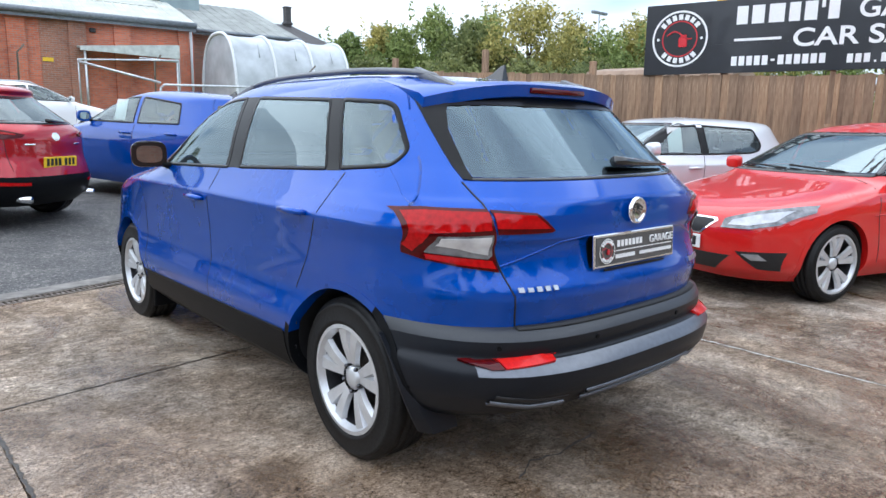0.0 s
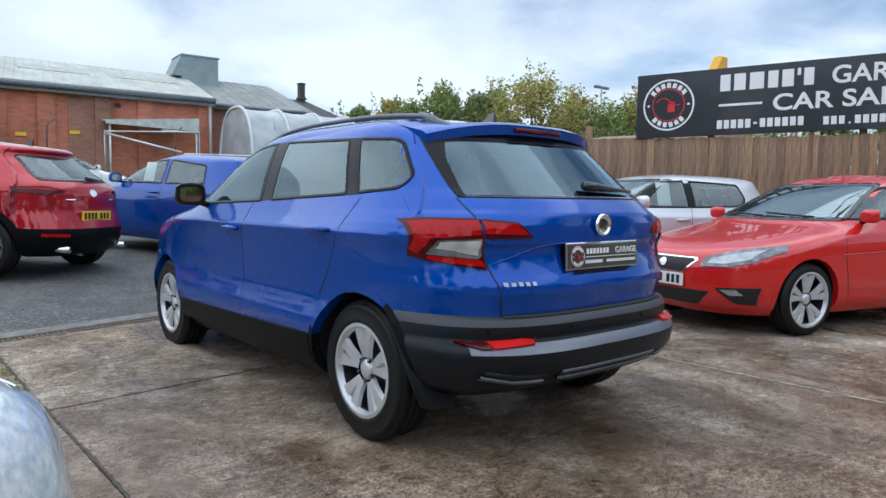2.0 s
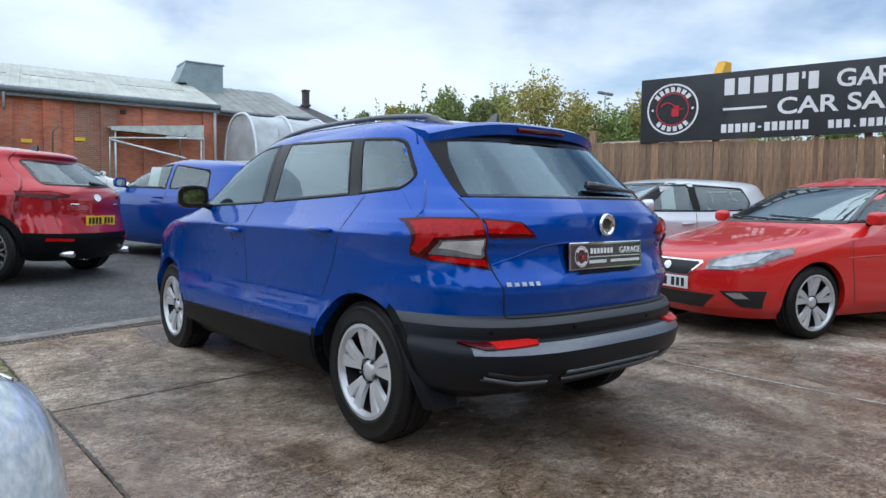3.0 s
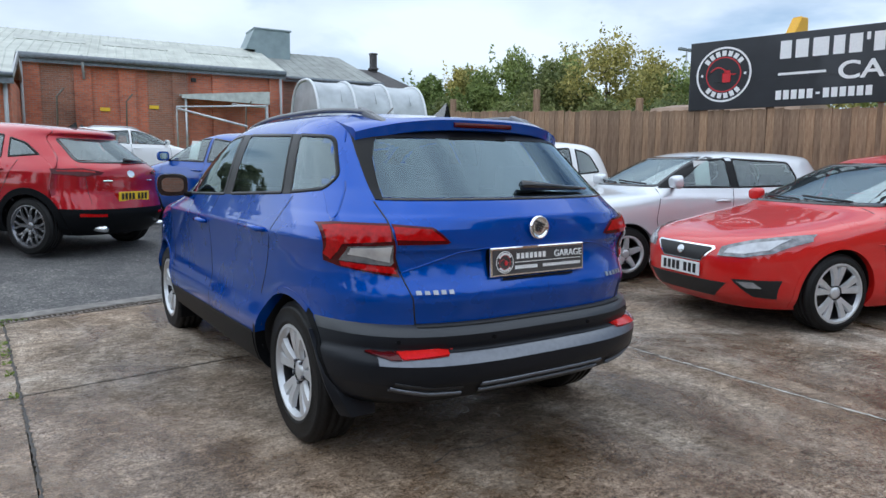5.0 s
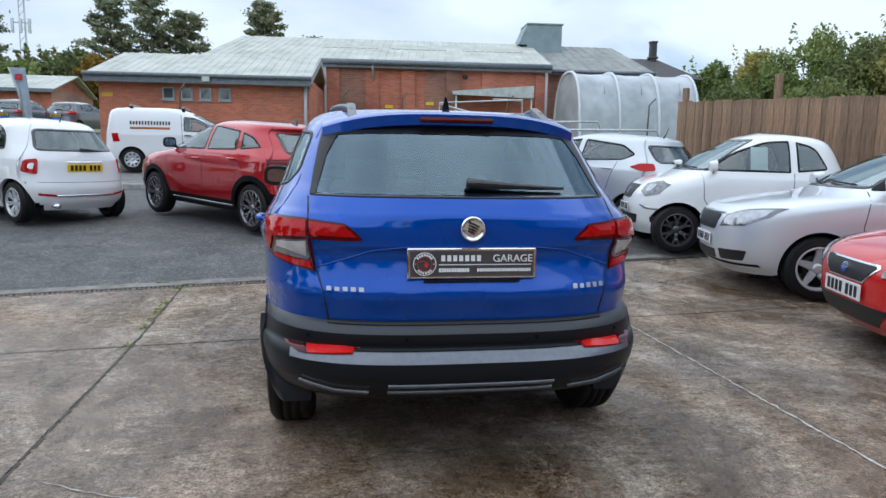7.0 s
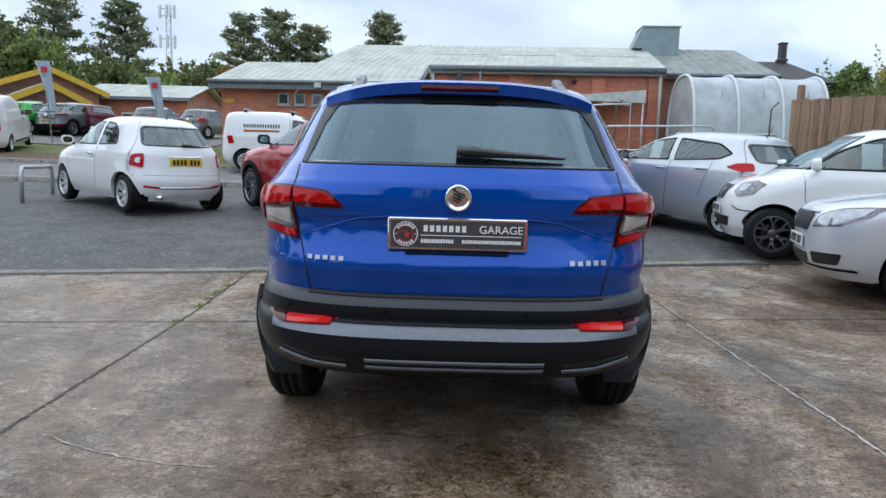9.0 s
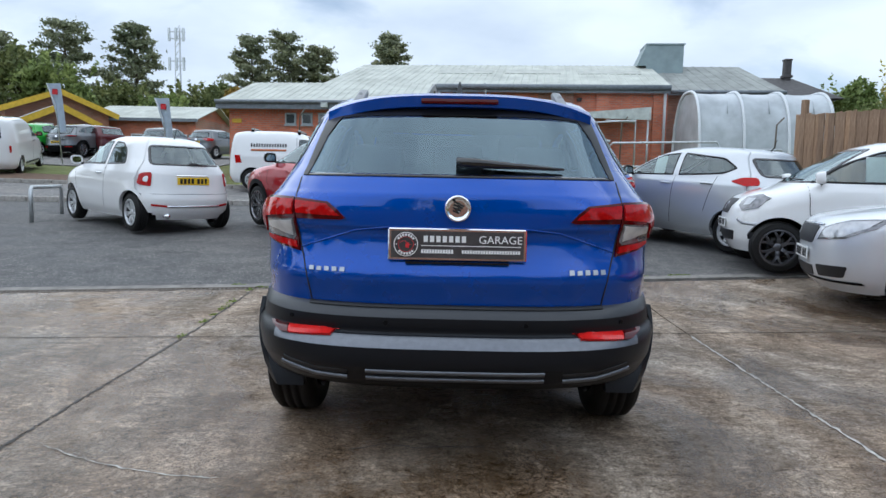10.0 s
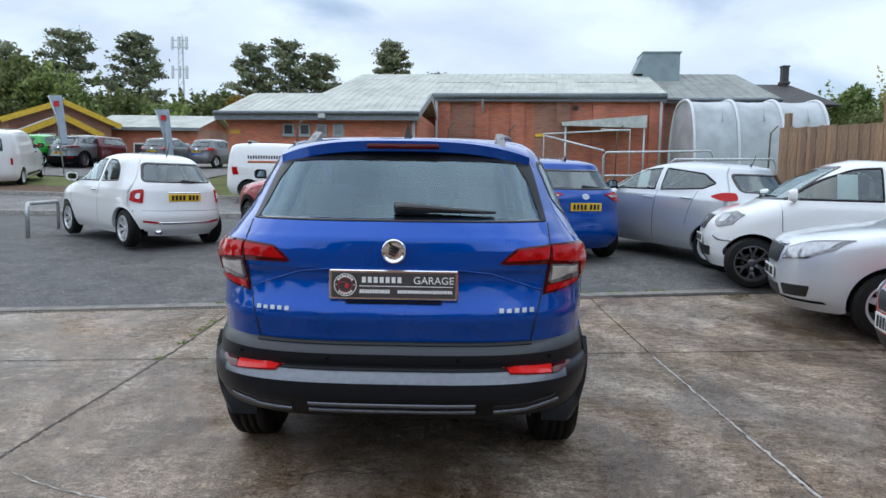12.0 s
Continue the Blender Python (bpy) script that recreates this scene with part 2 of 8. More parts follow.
def inside(poly, x, y):
    hit = False
    j = len(poly) - 1
    for i in range(len(poly)):
        (xi, yi), (xj, yj) = poly[i], poly[j]
        if (yi > y) != (yj > y) and x < (xj - xi) * (y - yi) / (yj - yi) + xi:
            hit = not hit
        j = i
    return hit


# ---- vehicles ----
class Hull:
    """A vehicle's skin: stacked rounded slices. rear, front: (z, y); width: (z, half width); ends: the slices' roundness; tail_ends: (z, p, q) where the tail's changes with height."""

    def __init__(self, rear, front, width, ends=(2.9, 7.0, 2.8, 5.0), tail_ends=None):
        self.tail_ends = tail_ends
        zs = sorted({z for c in (rear, front, width) for z, _ in c})
        cols = []
        for c in (rear, front, width):
            z0, v0 = np.array([a for a, _ in c]), np.array([b for _, b in c])
            h, d = np.diff(z0), np.diff(v0) / np.diff(z0)
            m = np.zeros(len(z0))
            m[0], m[-1] = d[0], d[-1]
            for i in range(1, len(z0) - 1):
                if d[i - 1] * d[i] > 0:
                    w1, w2 = 2 * h[i] + h[i - 1], h[i] + 2 * h[i - 1]
                    m[i] = (w1 + w2) / (w1 / d[i - 1] + w2 / d[i])
            cols.append((z0, v0, m))
        self.cols, self.lo, self.hi, self.ends = cols, zs[0], zs[-1], ends

    def at(self, z):
        out = []
        for z0, v0, m in self.cols:
            q = min(max(z, z0[0]), z0[-1])
            i = min(max(int(np.searchsorted(z0, q)) - 1, 0), len(z0) - 2)
            h = z0[i + 1] - z0[i]
            t = (q - z0[i]) / h
            out.append((1 + 2 * t) * (1 - t) ** 2 * v0[i] + t * (1 - t) ** 2 * h * m[i] + t * t * (3 - 2 * t) * v0[i + 1] + t * t * (t - 1) * h * m[i + 1])
        k = max(0.0, min(1.0, (z - self.hi + 0.05) / 0.05))
        pr, qr, pf, qf = self.ends
        if self.tail_ends:
            zs, ps, qs = zip(*self.tail_ends)
            pr, qr = float(np.interp(z, zs, ps)), float(np.interp(z, zs, qs))
        return (*out, pr + (2.2 - pr) * k, qr + (2.6 - qr) * k, pf + (2.2 - pf) * k, qf + (2.6 - qf) * k)

    def f(self, x, y, z):
        R, F, W, pr, qr, pf, qf = self.at(z)
        yc, h = (R + F) / 2, (F - R) / 2
        p, q = (pr, qr) if y < yc else (pf, qf)
        return (abs(x) / W) ** p + (abs(y - yc) / h) ** q - 1

    def side(self, y, z):
        R, F, W, pr, qr, pf, qf = self.at(z)
        yc, h = (R + F) / 2, (F - R) / 2
        p, q = (pr, qr) if y < yc else (pf, qf)
        return W * max(0.0, 1 - min(1, abs(y - yc) / h) ** q) ** (1 / p)

    def tail(self, x, z):
        R, F, W, pr, qr, pf, qf = self.at(z)
        return (R + F) / 2 - (F - R) / 2 * max(0.0, 1 - min(1, abs(x) / W) ** pr) ** (1 / qr)

    def nose(self, x, z):
        R, F, W, pr, qr, pf, qf = self.at(z)
        return (R + F) / 2 + (F - R) / 2 * max(0.0, 1 - min(1, abs(x) / W) ** pf) ** (1 / qf)

    def top(self, x, y):
        lo, hi = (self.lo + self.hi) / 2, self.hi
        for _ in range(26):
            m = (lo + hi) / 2
            if self.f(x, y, m) < 0:
                lo = m
            else:
                hi = m
        return lo

    def normal(self, p):
        e = 1e-3
        g = Vector([self.f(*(p + d)) - self.f(*(p - d)) for d in (Vector((e, 0, 0)), Vector((0, e, 0)), Vector((0, 0, e)))])
        return g.normalized() if g.length > 1e-9 else Vector((0, 0, 1))

    def on(self, view, u, v, off=0.0):
        """The skin's point seen in that view: 'l' or 'r' side (y, z), 'tail' or 'nose' (x, z), 'top' (x, y)."""
        if view == "l":
            p = Vector((-self.side(u, v), u, v))
        elif view == "r":
            p = Vector((self.side(u, v), u, v))
        elif view == "tail":
            p = Vector((u, self.tail(u, v), v))
        elif view == "nose":
            p = Vector((u, self.nose(u, v), v))
        else:
            p = Vector((u, v, self.top(u, v)))
        return p + self.normal(p) * off if off else p

    def outline(self, step):
        pr, qr, pf, qf = self.ends
        W, h = self.at((self.lo + self.hi) * 0.4)[2], 2.0
        pts = []
        for p, q, sign in ((pr, qr, -1), (pf, qf, 1)):
            xs = np.linspace(0, 0.93, max(6, int(0.93 * W / step)))
            v1 = (1 - 0.93 ** p) ** (1 / q)
            vs = np.linspace(v1, 0, max(6, int(v1 * h / step)))[1:]
            leg = [("x", x, sign) for x in xs] + [("v", v, sign) for v in vs]
            pts.append(leg)
        return pts[0] + pts[1][::-1][1:]

    def ring(self, z, marks):
        R, F, W, pr, qr, pf, qf = self.at(z)
        yc, h = (R + F) / 2, (F - R) / 2
        out = []
        for kind, a, sign in marks:
            p, q = (pr, qr) if sign < 0 else (pf, qf)
            x, v = (a, (1 - a ** p) ** (1 / q)) if kind == "x" else ((1 - a ** q) ** (1 / p), a)
            out.append((x * W, yc + sign * v * h, z))
        return out

    def levels(self, step, fixed=()):
        fine = np.linspace(self.lo, self.hi, 900)
        zs, last = [self.lo], np.array([*self.at(self.lo)[:3], self.lo])
        for z in fine[1:]:
            now = np.array([*self.at(z)[:3], z])
            if np.abs(now - last).max() >= step or z == fine[-1]:
                zs.append(float(z))
                last = now
        for f in fixed:
            k = int(np.argmin([abs(z - f) for z in zs]))
            zs[k] = f
        return sorted(set(zs))

    def shell(self, step, skip, kind, off=0.0, fixed=()):
        """Faces of the skin by part name: skip(x, y, z) leaves openings, kind(x, y, z) names the part."""
        marks, zs = self.outline(step), self.levels(step, fixed)
        rows = [self.ring(z, marks) for z in zs]
        n = len(marks)
        verts, loop = [], 2 * n - 2
        for row in rows:
            full = row + [(-x, y, z) for x, y, z in row[-2:0:-1]]
            for q in full:
                q = Vector(q)
                verts.append(q + self.normal(q) * off if off else q)
        groups = {}
        for i in range(len(zs) - 1):
            for k in range(loop):
                a, b = i * loop + k, i * loop + (k + 1) % loop
                quad = (a, b, b + loop, a + loop)
                c = sum((verts[j] for j in quad), Vector()) / 4
                if skip(c.x, c.y, c.z):
                    continue
                groups.setdefault(kind(c.x, c.y, c.z), []).append(quad)
        groups.setdefault(kind(0, 2, self.hi), []).append(tuple(range((len(zs) - 1) * loop, len(zs) * loop)))
        out = {}
        for name, quads in groups.items():
            used = {}
            faces = [tuple(used.setdefault(j, len(used)) for j in q) for q in quads]
            out[name] = ([verts[j] for j in used], faces)
        return out

    def patch(self, view, poly, off, rim=0.012, cell=0.06, mirror=False):
        """A plate that follows the skin inside an outline, off above it, its rim turned in by rim."""
        poly = [(-a, b) for a, b in poly] if mirror else poly
        b = bmesh.new()
        b.faces.new([b.verts.new((u, v, 0)) for u, v in resample(poly, cell)])
        us, vs = [p[0] for p in poly], [p[1] for p in poly]
        for axis, lo, hi in ((0, min(us), max(us)), (1, min(vs), max(vs))):
            for k in range(1, int((hi - lo) / cell) + 1):
                co, no = [0, 0, 0], [0, 0, 0]
                co[axis], no[axis] = lo + k * (hi - lo) / (int((hi - lo) / cell) + 1), 1
                bmesh.ops.bisect_plane(b, geom=b.verts[:] + b.edges[:] + b.faces[:], plane_co=co, plane_no=no)
        edge = [e for e in b.edges if e.is_boundary]
        flat = {v: (v.co.x, v.co.y) for v in b.verts}
        if rim:
            made = bmesh.ops.extrude_edge_only(b, edges=edge)["geom"]
            low = [v for v in made if isinstance(v, bmesh.types.BMVert)]
            lowset = set(low)
        else:
            lowset = set()
        for v in b.verts:
            u, w = (v.co.x, v.co.y)
            v.co = self.on(view, u, w, off - rim if v in lowset else off)
        bmesh.ops.recalc_face_normals(b, faces=b.faces[:])
        out = sum(f.normal.dot(self.normal(f.calc_center_median())) * f.calc_area() for f in b.faces)
        if out < 0:
            bmesh.ops.reverse_faces(b, faces=b.faces[:])
        return b

    def band(self, view, poly, width, off, lift=0.0, closed=True, mirror=False, step=0.05, outward=False):
        """A flat strip along an outline (to its inside) or along an open line (centred)."""
        poly = [(-a, b) for a, b in poly] if mirror else poly
        poly = resample(poly, step, closed)
        if closed:
            other = inset(poly, -width if outward else width)
            one = poly
        else:
            one, other = [], []
            for i, p in enumerate(poly):
                a, c = Vector(poly[max(i - 1, 0)]), Vector(poly[min(i + 1, len(poly) - 1)])
                d = (c - a).normalized()
                nn = Vector((-d.y, d.x)) * width / 2
                one.append(tuple(Vector(p) + nn))
                other.append(tuple(Vector(p) - nn))
        n = len(one)
        rows = [[self.on(view, *p, off) for p in one], [self.on(view, *p, off) for p in other]]
        if lift:
            rows = [[self.on(view, *p, off - lift) for p in one]] + rows + [[self.on(view, *p, off - lift) for p in other]]
        verts = [p for r in rows for p in r]
        faces = []
        for j in range(len(rows) - 1):
            for i in range(n if closed else n - 1):
                k = (i + 1) % n
                faces.append((j * n + i, j * n + k, (j + 1) * n + k, (j + 1) * n + i))
        return verts, faces


def wheel_parts(car, at, left, r, width, rim_r, style, rim_mat, name="wheel", bolts=False):
    """A wheel: hub and brake disc, with its tyre, rim and cap. Its outer face looks to -x, or is turned for the right side."""
    hub_v, hub_f = lathe_x([(0.06, 0.02), (0.02, 0.03), (0.02, rim_r * 0.62), (0.045, rim_r * 0.62), (0.045, 0.04)], 40)
    w = put(name, mesh_of("brake_disc", hub_v, hub_f, STEEL), car, pose(*at, 0, 0, 0 if left else 180))
    hw = width / 2
    tp = [(-hw + 0.012, rim_r - 0.004), (-hw, rim_r + 0.012), (-hw - 0.002, rim_r + 0.022), (-hw + 0.001, rim_r + 0.026), (-hw - 0.004, (rim_r + r) / 2), (-hw + 0.003, r - 0.036), (-hw + 0.001, r - 0.033), (-hw + 0.007, r - 0.026), (-hw + 0.013, r - 0.019), (-hw + 0.016, r - 0.019), (-hw + 0.022, r - 0.008)]
    x = -hw + 0.03
    tp.append((x, r - 0.003))
    for k in range(4):
        gap = (2 * hw - 0.06) / 4
        tp += [(x + gap - 0.012, r), (x + gap - 0.010, r - 0.009), (x + gap, r - 0.009), (x + gap + 0.002, r)] if k < 3 else [(x + gap, r - 0.003)]
        x += gap
    tp += [(hw - 0.022, r - 0.008), (hw - 0.006, r - 0.03), (hw, (rim_r + r) / 2), (hw - 0.012, rim_r - 0.004)]
    v, f = lathe_x(tp, 64)
    put("tyre", mesh_of("tyre", v, f, TYRE), w)
    rp = [(-hw + 0.004, rim_r + 0.004), (-hw + 0.002, rim_r - 0.012), (-hw + 0.03, rim_r - 0.026), (hw - 0.03, rim_r - 0.035), (hw, rim_r)]
    v, f = lathe_x(rp[:3], 64)
    v = list(v)
    put("rim_barrel", mesh_of("rim_barrel", *lathe_x(rp[2:], 48), DARK_ALLOY), w)
    kind, count = style
    face = -hw + 0.018

    def blade(a0, a1, r0, r1, w0, w1, d0=0.0, d1=0.0, thick=0.02):
        """One spoke from angle a0 at r0 to a1 at r1."""
        rows, steps = [], 5
        for s in range(steps + 1):
            t = s / steps
            a, rr, ww = a0 + (a1 - a0) * t, r0 + (r1 - r0) * t, (w0 + (w1 - w0) * t) / 2
            dip = face + d0 + (d1 - d0) * t - 0.006 * math.sin(math.pi * t)
            c, sn = math.cos(a), math.sin(a)
            for off, dx in ((-ww, thick), (-ww * 0.72, 0), (ww * 0.72, 0), (ww, thick)):
                rows.append((dip + dx, rr * c - off * sn, rr * sn + off * c))
        base = len(v)
        v.extend(rows)
        for s in range(steps):
            for k in range(3):
                a = base + s * 4 + k
                f.append((a, a + 1, a + 5, a + 4))

    for k in range(count):
        a = 2 * math.pi * k / count + math.pi / 2
        if kind == "vee":
            for s in (-1, 1):
                blade(a + s * 0.17, a + s * 0.225, 0.060, rim_r - 0.018, 0.040, 0.072, 0.016, 0.0)
        elif kind == "twin":
            for s in (-1, 1):
                blade(a + s * 0.11, a + s * 0.15, 0.05, rim_r - 0.018, 0.034, 0.030, 0.02, 0.0)
        elif kind == "fork":
            blade(a, a, 0.045, rim_r * 0.55, 0.052, 0.05, 0.018, 0.008)
            for s in (-1, 1):
                blade(a + s * 0.05, a + s * 0.24, rim_r * 0.5, rim_r - 0.018, 0.034, 0.034, 0.008, 0.0)
        else:
            blade(a, a, 0.05, rim_r - 0.018, 0.085, 0.055, 0.02, 0.0)
    rim_ob = put("rim", mesh_of("rim", v, f, rim_mat), w)
    rim_ob.data.set_sharp_from_angle(angle=radians(28))
    v, f = lathe_x([(face + 0.045, 0.052), (face + 0.018, 0.049), (face + 0.012, 0.034), (face + 0.010, 0.03), (face + 0.010, 0.001)], 32)
    put("hub_cap", mesh_of("hub_cap", v, f, rim_mat), w)
    for k in range(5 if bolts else 0):
        a = 2 * math.pi * (k + 0.5) / 5 + math.pi / 2
        bv, b2 = tube_data([(face + 0.02, 0.055 * math.cos(a), 0.055 * math.sin(a)), (face + 0.006, 0.055 * math.cos(a), 0.055 * math.sin(a))], 0.008, 6)
        put("wheel_bolt", mesh_of("wheel_bolt", bv, b2, DARK_ALLOY), w)
    return w


def bars_on(car, hull, view, u0, u1, v0, v1, mat, off, count, name="lettering", mirror=False, seed=1):
    """A row of upright bars standing for unreadable or withheld characters."""
    rnd = random.Random(seed)
    b = bmesh.new()
    step = (u1 - u0) / count
    for k in range(count):
        ua, ub = u0 + k * step + step * 0.2, u0 + (k + 1) * step - step * 0.2
        cut = rnd.choice((0, 0, 0.12))
        ps = [hull.on(view, a, c, off) for a, c in ((ua, v0), (ub, v0), (ub, v1 - cut * (v1 - v0)), (ua, v1 - cut * (v1 - v0)))]
        lo = [hull.on(view, a, c, off - 0.004) for a, c in ((ua, v0), (ub, v0), (ub, v1 - cut * (v1 - v0)), (ua, v1 - cut * (v1 - v0)))]
        vs = [b.verts.new(p) for p in ps + lo]
        b.faces.new(vs[:4])
        for i in range(4):
            b.faces.new((vs[i], vs[(i + 1) % 4], vs[4 + (i + 1) % 4], vs[4 + i]))
    bmesh.ops.recalc_face_normals(b, faces=b.faces[:])
    return part(name, b, mat, car)


def number_plate(car, at, turn, mat, tilt=0.0, w=0.52, h=0.112, seed=3):
    """A number plate with bars in place of its characters; turn 0 faces -y."""
    m = pose(*at, 0, 0, turn) @ pose(0, 0, 0, tilt)
    p = part("number_plate", box_bm(w, 0.008, h, 0.003, 1), mat, car, "yellow number plate" if mat is PLATE_Y else "white number plate", m=m)
    rnd = random.Random(seed)
    x = -w * 0.43
    for k in range(7):
        ww = w * 0.098
        if k == 4:
            x += w * 0.07
        part("plate_bar", box_bm(ww * rnd.uniform(0.72, 0.84), 0.003, h * 0.68), INK, p, m=pose(x + ww / 2, -0.0052, 0))
        x += ww + w * 0.018
    return p


def seat(car, x, y, z, w=0.5, back=0.62, head=True, mat=None):
    b = box_bm(w, 0.5, 0.16, 0.05, 2, (0, 0.05, 0.0))
    box_bm(w * 0.96, 0.14, back, 0.06, 3, (0, -0.24, back / 2 - 0.02), b, Matrix.Rotation(radians(14), 4, "X"))
    if head:
        box_bm(w * 0.52, 0.10, 0.19, 0.045, 3, (0, -0.35, back + 0.14), b)
    return part("seat", b, mat or SEAT, car, smooth=True, m=pose(x, y, z))


def mirror_part(car, hull, y, z, left, mat, size=1.0, glass_mat=None):
    s = -1 if left else 1
    x = hull.side(y, z)
    arm = tube_data([(s * (x - 0.02), y, z - 0.01), (s * (x + 0.05), y, z + 0.01)], [0.022, 0.018], 8)
    b = bmesh.new()
    bmesh.ops.create_uvsphere(b, u_segments=20, v_segments=14, radius=0.5)
    for v in b.verts:
        v.co.x, v.co.z = math.copysign(abs(2 * v.co.x) ** 0.6 / 2, v.co.x), math.copysign(abs(2 * v.co.z) ** 0.6 / 2, v.co.z)
        v.co.y = min(v.co.y, 0.42) if v.co.y > 0 else v.co.y * 0.55
        if v.co.y < -0.02:
            v.co.y = max(v.co.y, -0.06)
    m = pose(s * (x + 0.118 * size), y + 0.01, z + 0.065 * size, -4, 0, s * 8)
    shell = part("door_mirror", b, mat, car, "", True, m @ Matrix.Diagonal((0.20 * size, 0.20 * size, 0.155 * size, 1)))
    face = bmesh.new()
    bmesh.ops.create_circle(face, cap_ends=True, segments=28, radius=0.5)
    for v in face.verts:
        v.co = (math.copysign(abs(2 * v.co.x) ** 0.6 / 2, v.co.x) * 0.142 * size, -0.0145 * size, math.copysign(abs(2 * v.co.y) ** 0.6 / 2, v.co.y) * 0.098 * size)
    part("mirror_glass", face, glass_mat or MIRROR, car, m=m)
    put("mirror_arm", mesh_of("mirror_arm", *arm, PLASTIC), car)
    return shell


def build_car(name, label, at, turn, spec):
    """A parked vehicle from its spec; at: the ground below the middle of its tail, turn: its heading from +y, in degrees."""
    car = new(name)
    car.matrix_world = pose(*at, *spec.get("lean", (0, 0)), turn)
    tagged(car, label, spec.get("category", "car"))
    hull, step, col = spec["hull"], spec.get("step", 0.035), spec["paint"]
    rw, xw, wid, rim_r = spec["wheel"]
    arch = spec.get("arch", rw + 0.045)
    axles = spec["axles"]
    sides = spec["side_glass"]
    tail, wind = spec["tail_glass"], spec.get("windscreen")
    cuts = [inset(p, 0.014) for p, *_ in sides]
    tail_cut = inset(tail, 0.014)
    wind_cut = inset(wind, 0.016) if wind else None
    ymid = axles[0] + (axles[1] - axles[0]) * 0.5

    def skip(x, y, z):
        if abs(x) > spec.get("arch_x", 0.42) and any((y - a) ** 2 + (z - rw) ** 2 < (arch + step * 0.55) ** 2 for a in axles):
            return True
        if z > spec["belt"] - 0.12:
            if abs(x) > 0.38 and any(inside(c, y, z) for c in cuts) and hull.normal(Vector((x, y, z))).x ** 2 > 0.25:
                return True
            if y < ymid and hull.normal(Vector((x, y, z))).y < -0.25 and inside(tail_cut, x, z):
                return True
            if wind_cut and y > ymid and hull.normal(Vector((x, y, z))).y > 0.2 and inside(wind_cut, x, z):
                return True
        return False

    kinds = spec.get("kinds", lambda x, y, z: "body")
    shell_mats = {"body": col, "rear_bumper": PLASTIC_GREY, "front_bumper": PLASTIC, "sill": PLASTIC, **spec.get("mats", {})}
    for kind, (v, f) in hull.shell(step, skip, kinds, 0.0, spec.get("fixed", ())).items():
        put(kind, mesh_of(kind, v, f, shell_mats[kind]), car)
    for kind, (v, f) in hull.shell(step * 1.6, skip, lambda x, y, z: "cabin_lining", -0.03).items():
        put(kind, mesh_of(kind, v, f, TRIM), car)
    # underside
    marks = hull.outline(0.12)
    ring = hull.ring(hull.lo + 0.02, marks)
    ring = ring + [(-x, y, z) for x, y, z in ring[-2:0:-1]]
    keep = [(max(-0.60, min(0.60, x)), y, z) for x, y, z in ring]
    put("underside", mesh_of("underside", keep, [tuple(range(len(keep)))], PLASTIC, False), car)
    put("cabin_floor", mesh_of("cabin_floor", [(x, y, hull.lo + 0.18) for x, y, z in keep], [tuple(range(len(keep)))], TRIM, False), car)
    # arches
    clad = spec.get("clad", 0.0)
    for a in axles:
        for s, view in ((-1, "l"), (1, "r")):
            lo_a = -0.35
            arc = [(a + arch * math.cos(t), rw + arch * math.sin(t)) for t in np.linspace(lo_a, math.pi - lo_a, 40)]
            arc = [(y, max(z, hull.lo + 0.012)) for y, z in arc]
            w = max(clad, 0.012 + step * 0.95)
            outer = [(a + (arch + w) * math.cos(t), max(hull.lo + 0.012, rw + (arch + w) * math.sin(t))) for t in np.linspace(lo_a, math.pi - lo_a, 40)]
            o = 0.007 if clad else 0.002
            keep_i = [i for i, (y, z) in enumerate(outer) if hull.side(y, z) > 0.74 * hull.side(a, rw + arch)]
            if len(keep_i) < 5:
                continue
            arc, outer = [arc[i] for i in keep_i], [outer[i] for i in keep_i]
            rows = [[hull.on(view, y, z, -0.05) for y, z in arc], [hull.on(view, y, z, o) for y, z in arc], [hull.on(view, y, z, o) for y, z in outer], [hull.on(view, y, z, -0.006 if clad else -0.002) for y, z in outer]]
            if hull.side(a, rw + arch) < 0.3:
                continue
            n = len(arc)
            v = [p for r in rows for p in r]
            f = [(j * n + i, j * n + i + 1, (j + 1) * n + i + 1, (j + 1) * n + i) for j in range(3) for i in range(n - 1)]
            dark = spec.get("arch_dark", lambda y, z: False)
            index = [1 if clad or dark(v[q[0]].y, v[q[0]].z) else 0 for q in f]
            put("wheel_arch", mesh_of("wheel_arch", v, f, [col, PLASTIC], True, index), car).data.set_sharp_from_angle(angle=radians(35))
            inner = [(s * 0.40, y, z) for y, z in arc]
            v = [Vector((s * (abs(p.x)), p.y, p.z)) for p in rows[0]] + [Vector(p) for p in inner]
            f = [(i, i + 1, n + i + 1, n + i) for i in range(n - 1)] + [tuple(range(n, 2 * n))]
            put("arch_liner", mesh_of("arch_liner", v, f, RUBBER), car)
    for a in axles:
        for s in (-1, 1):
            wheel_parts(car, (s * (min(xw, hull.side(a, rw + arch + 0.03) - 0.012) - wid / 2), a, rw), s < 0, rw, wid, rim_r, spec["rim"], spec.get("rim_mat", ALLOY), "wheel", "surround_bolts" in spec)
    # side glass
    for poly, mat, *more in sides:
        pane = inset(poly, 0.004)
        for view in ("l", "r"):
            g = part("side_window", hull.patch(view, pane, 0.001, 0.0), mat, car, smooth=True)
            g.visible_shadow = False
            v, f = hull.band(view, poly, spec.get("seal", 0.022), 0.002, 0.004)
            put("window_seal", mesh_of("window_seal", v, f, TRIM_BLACK), car)
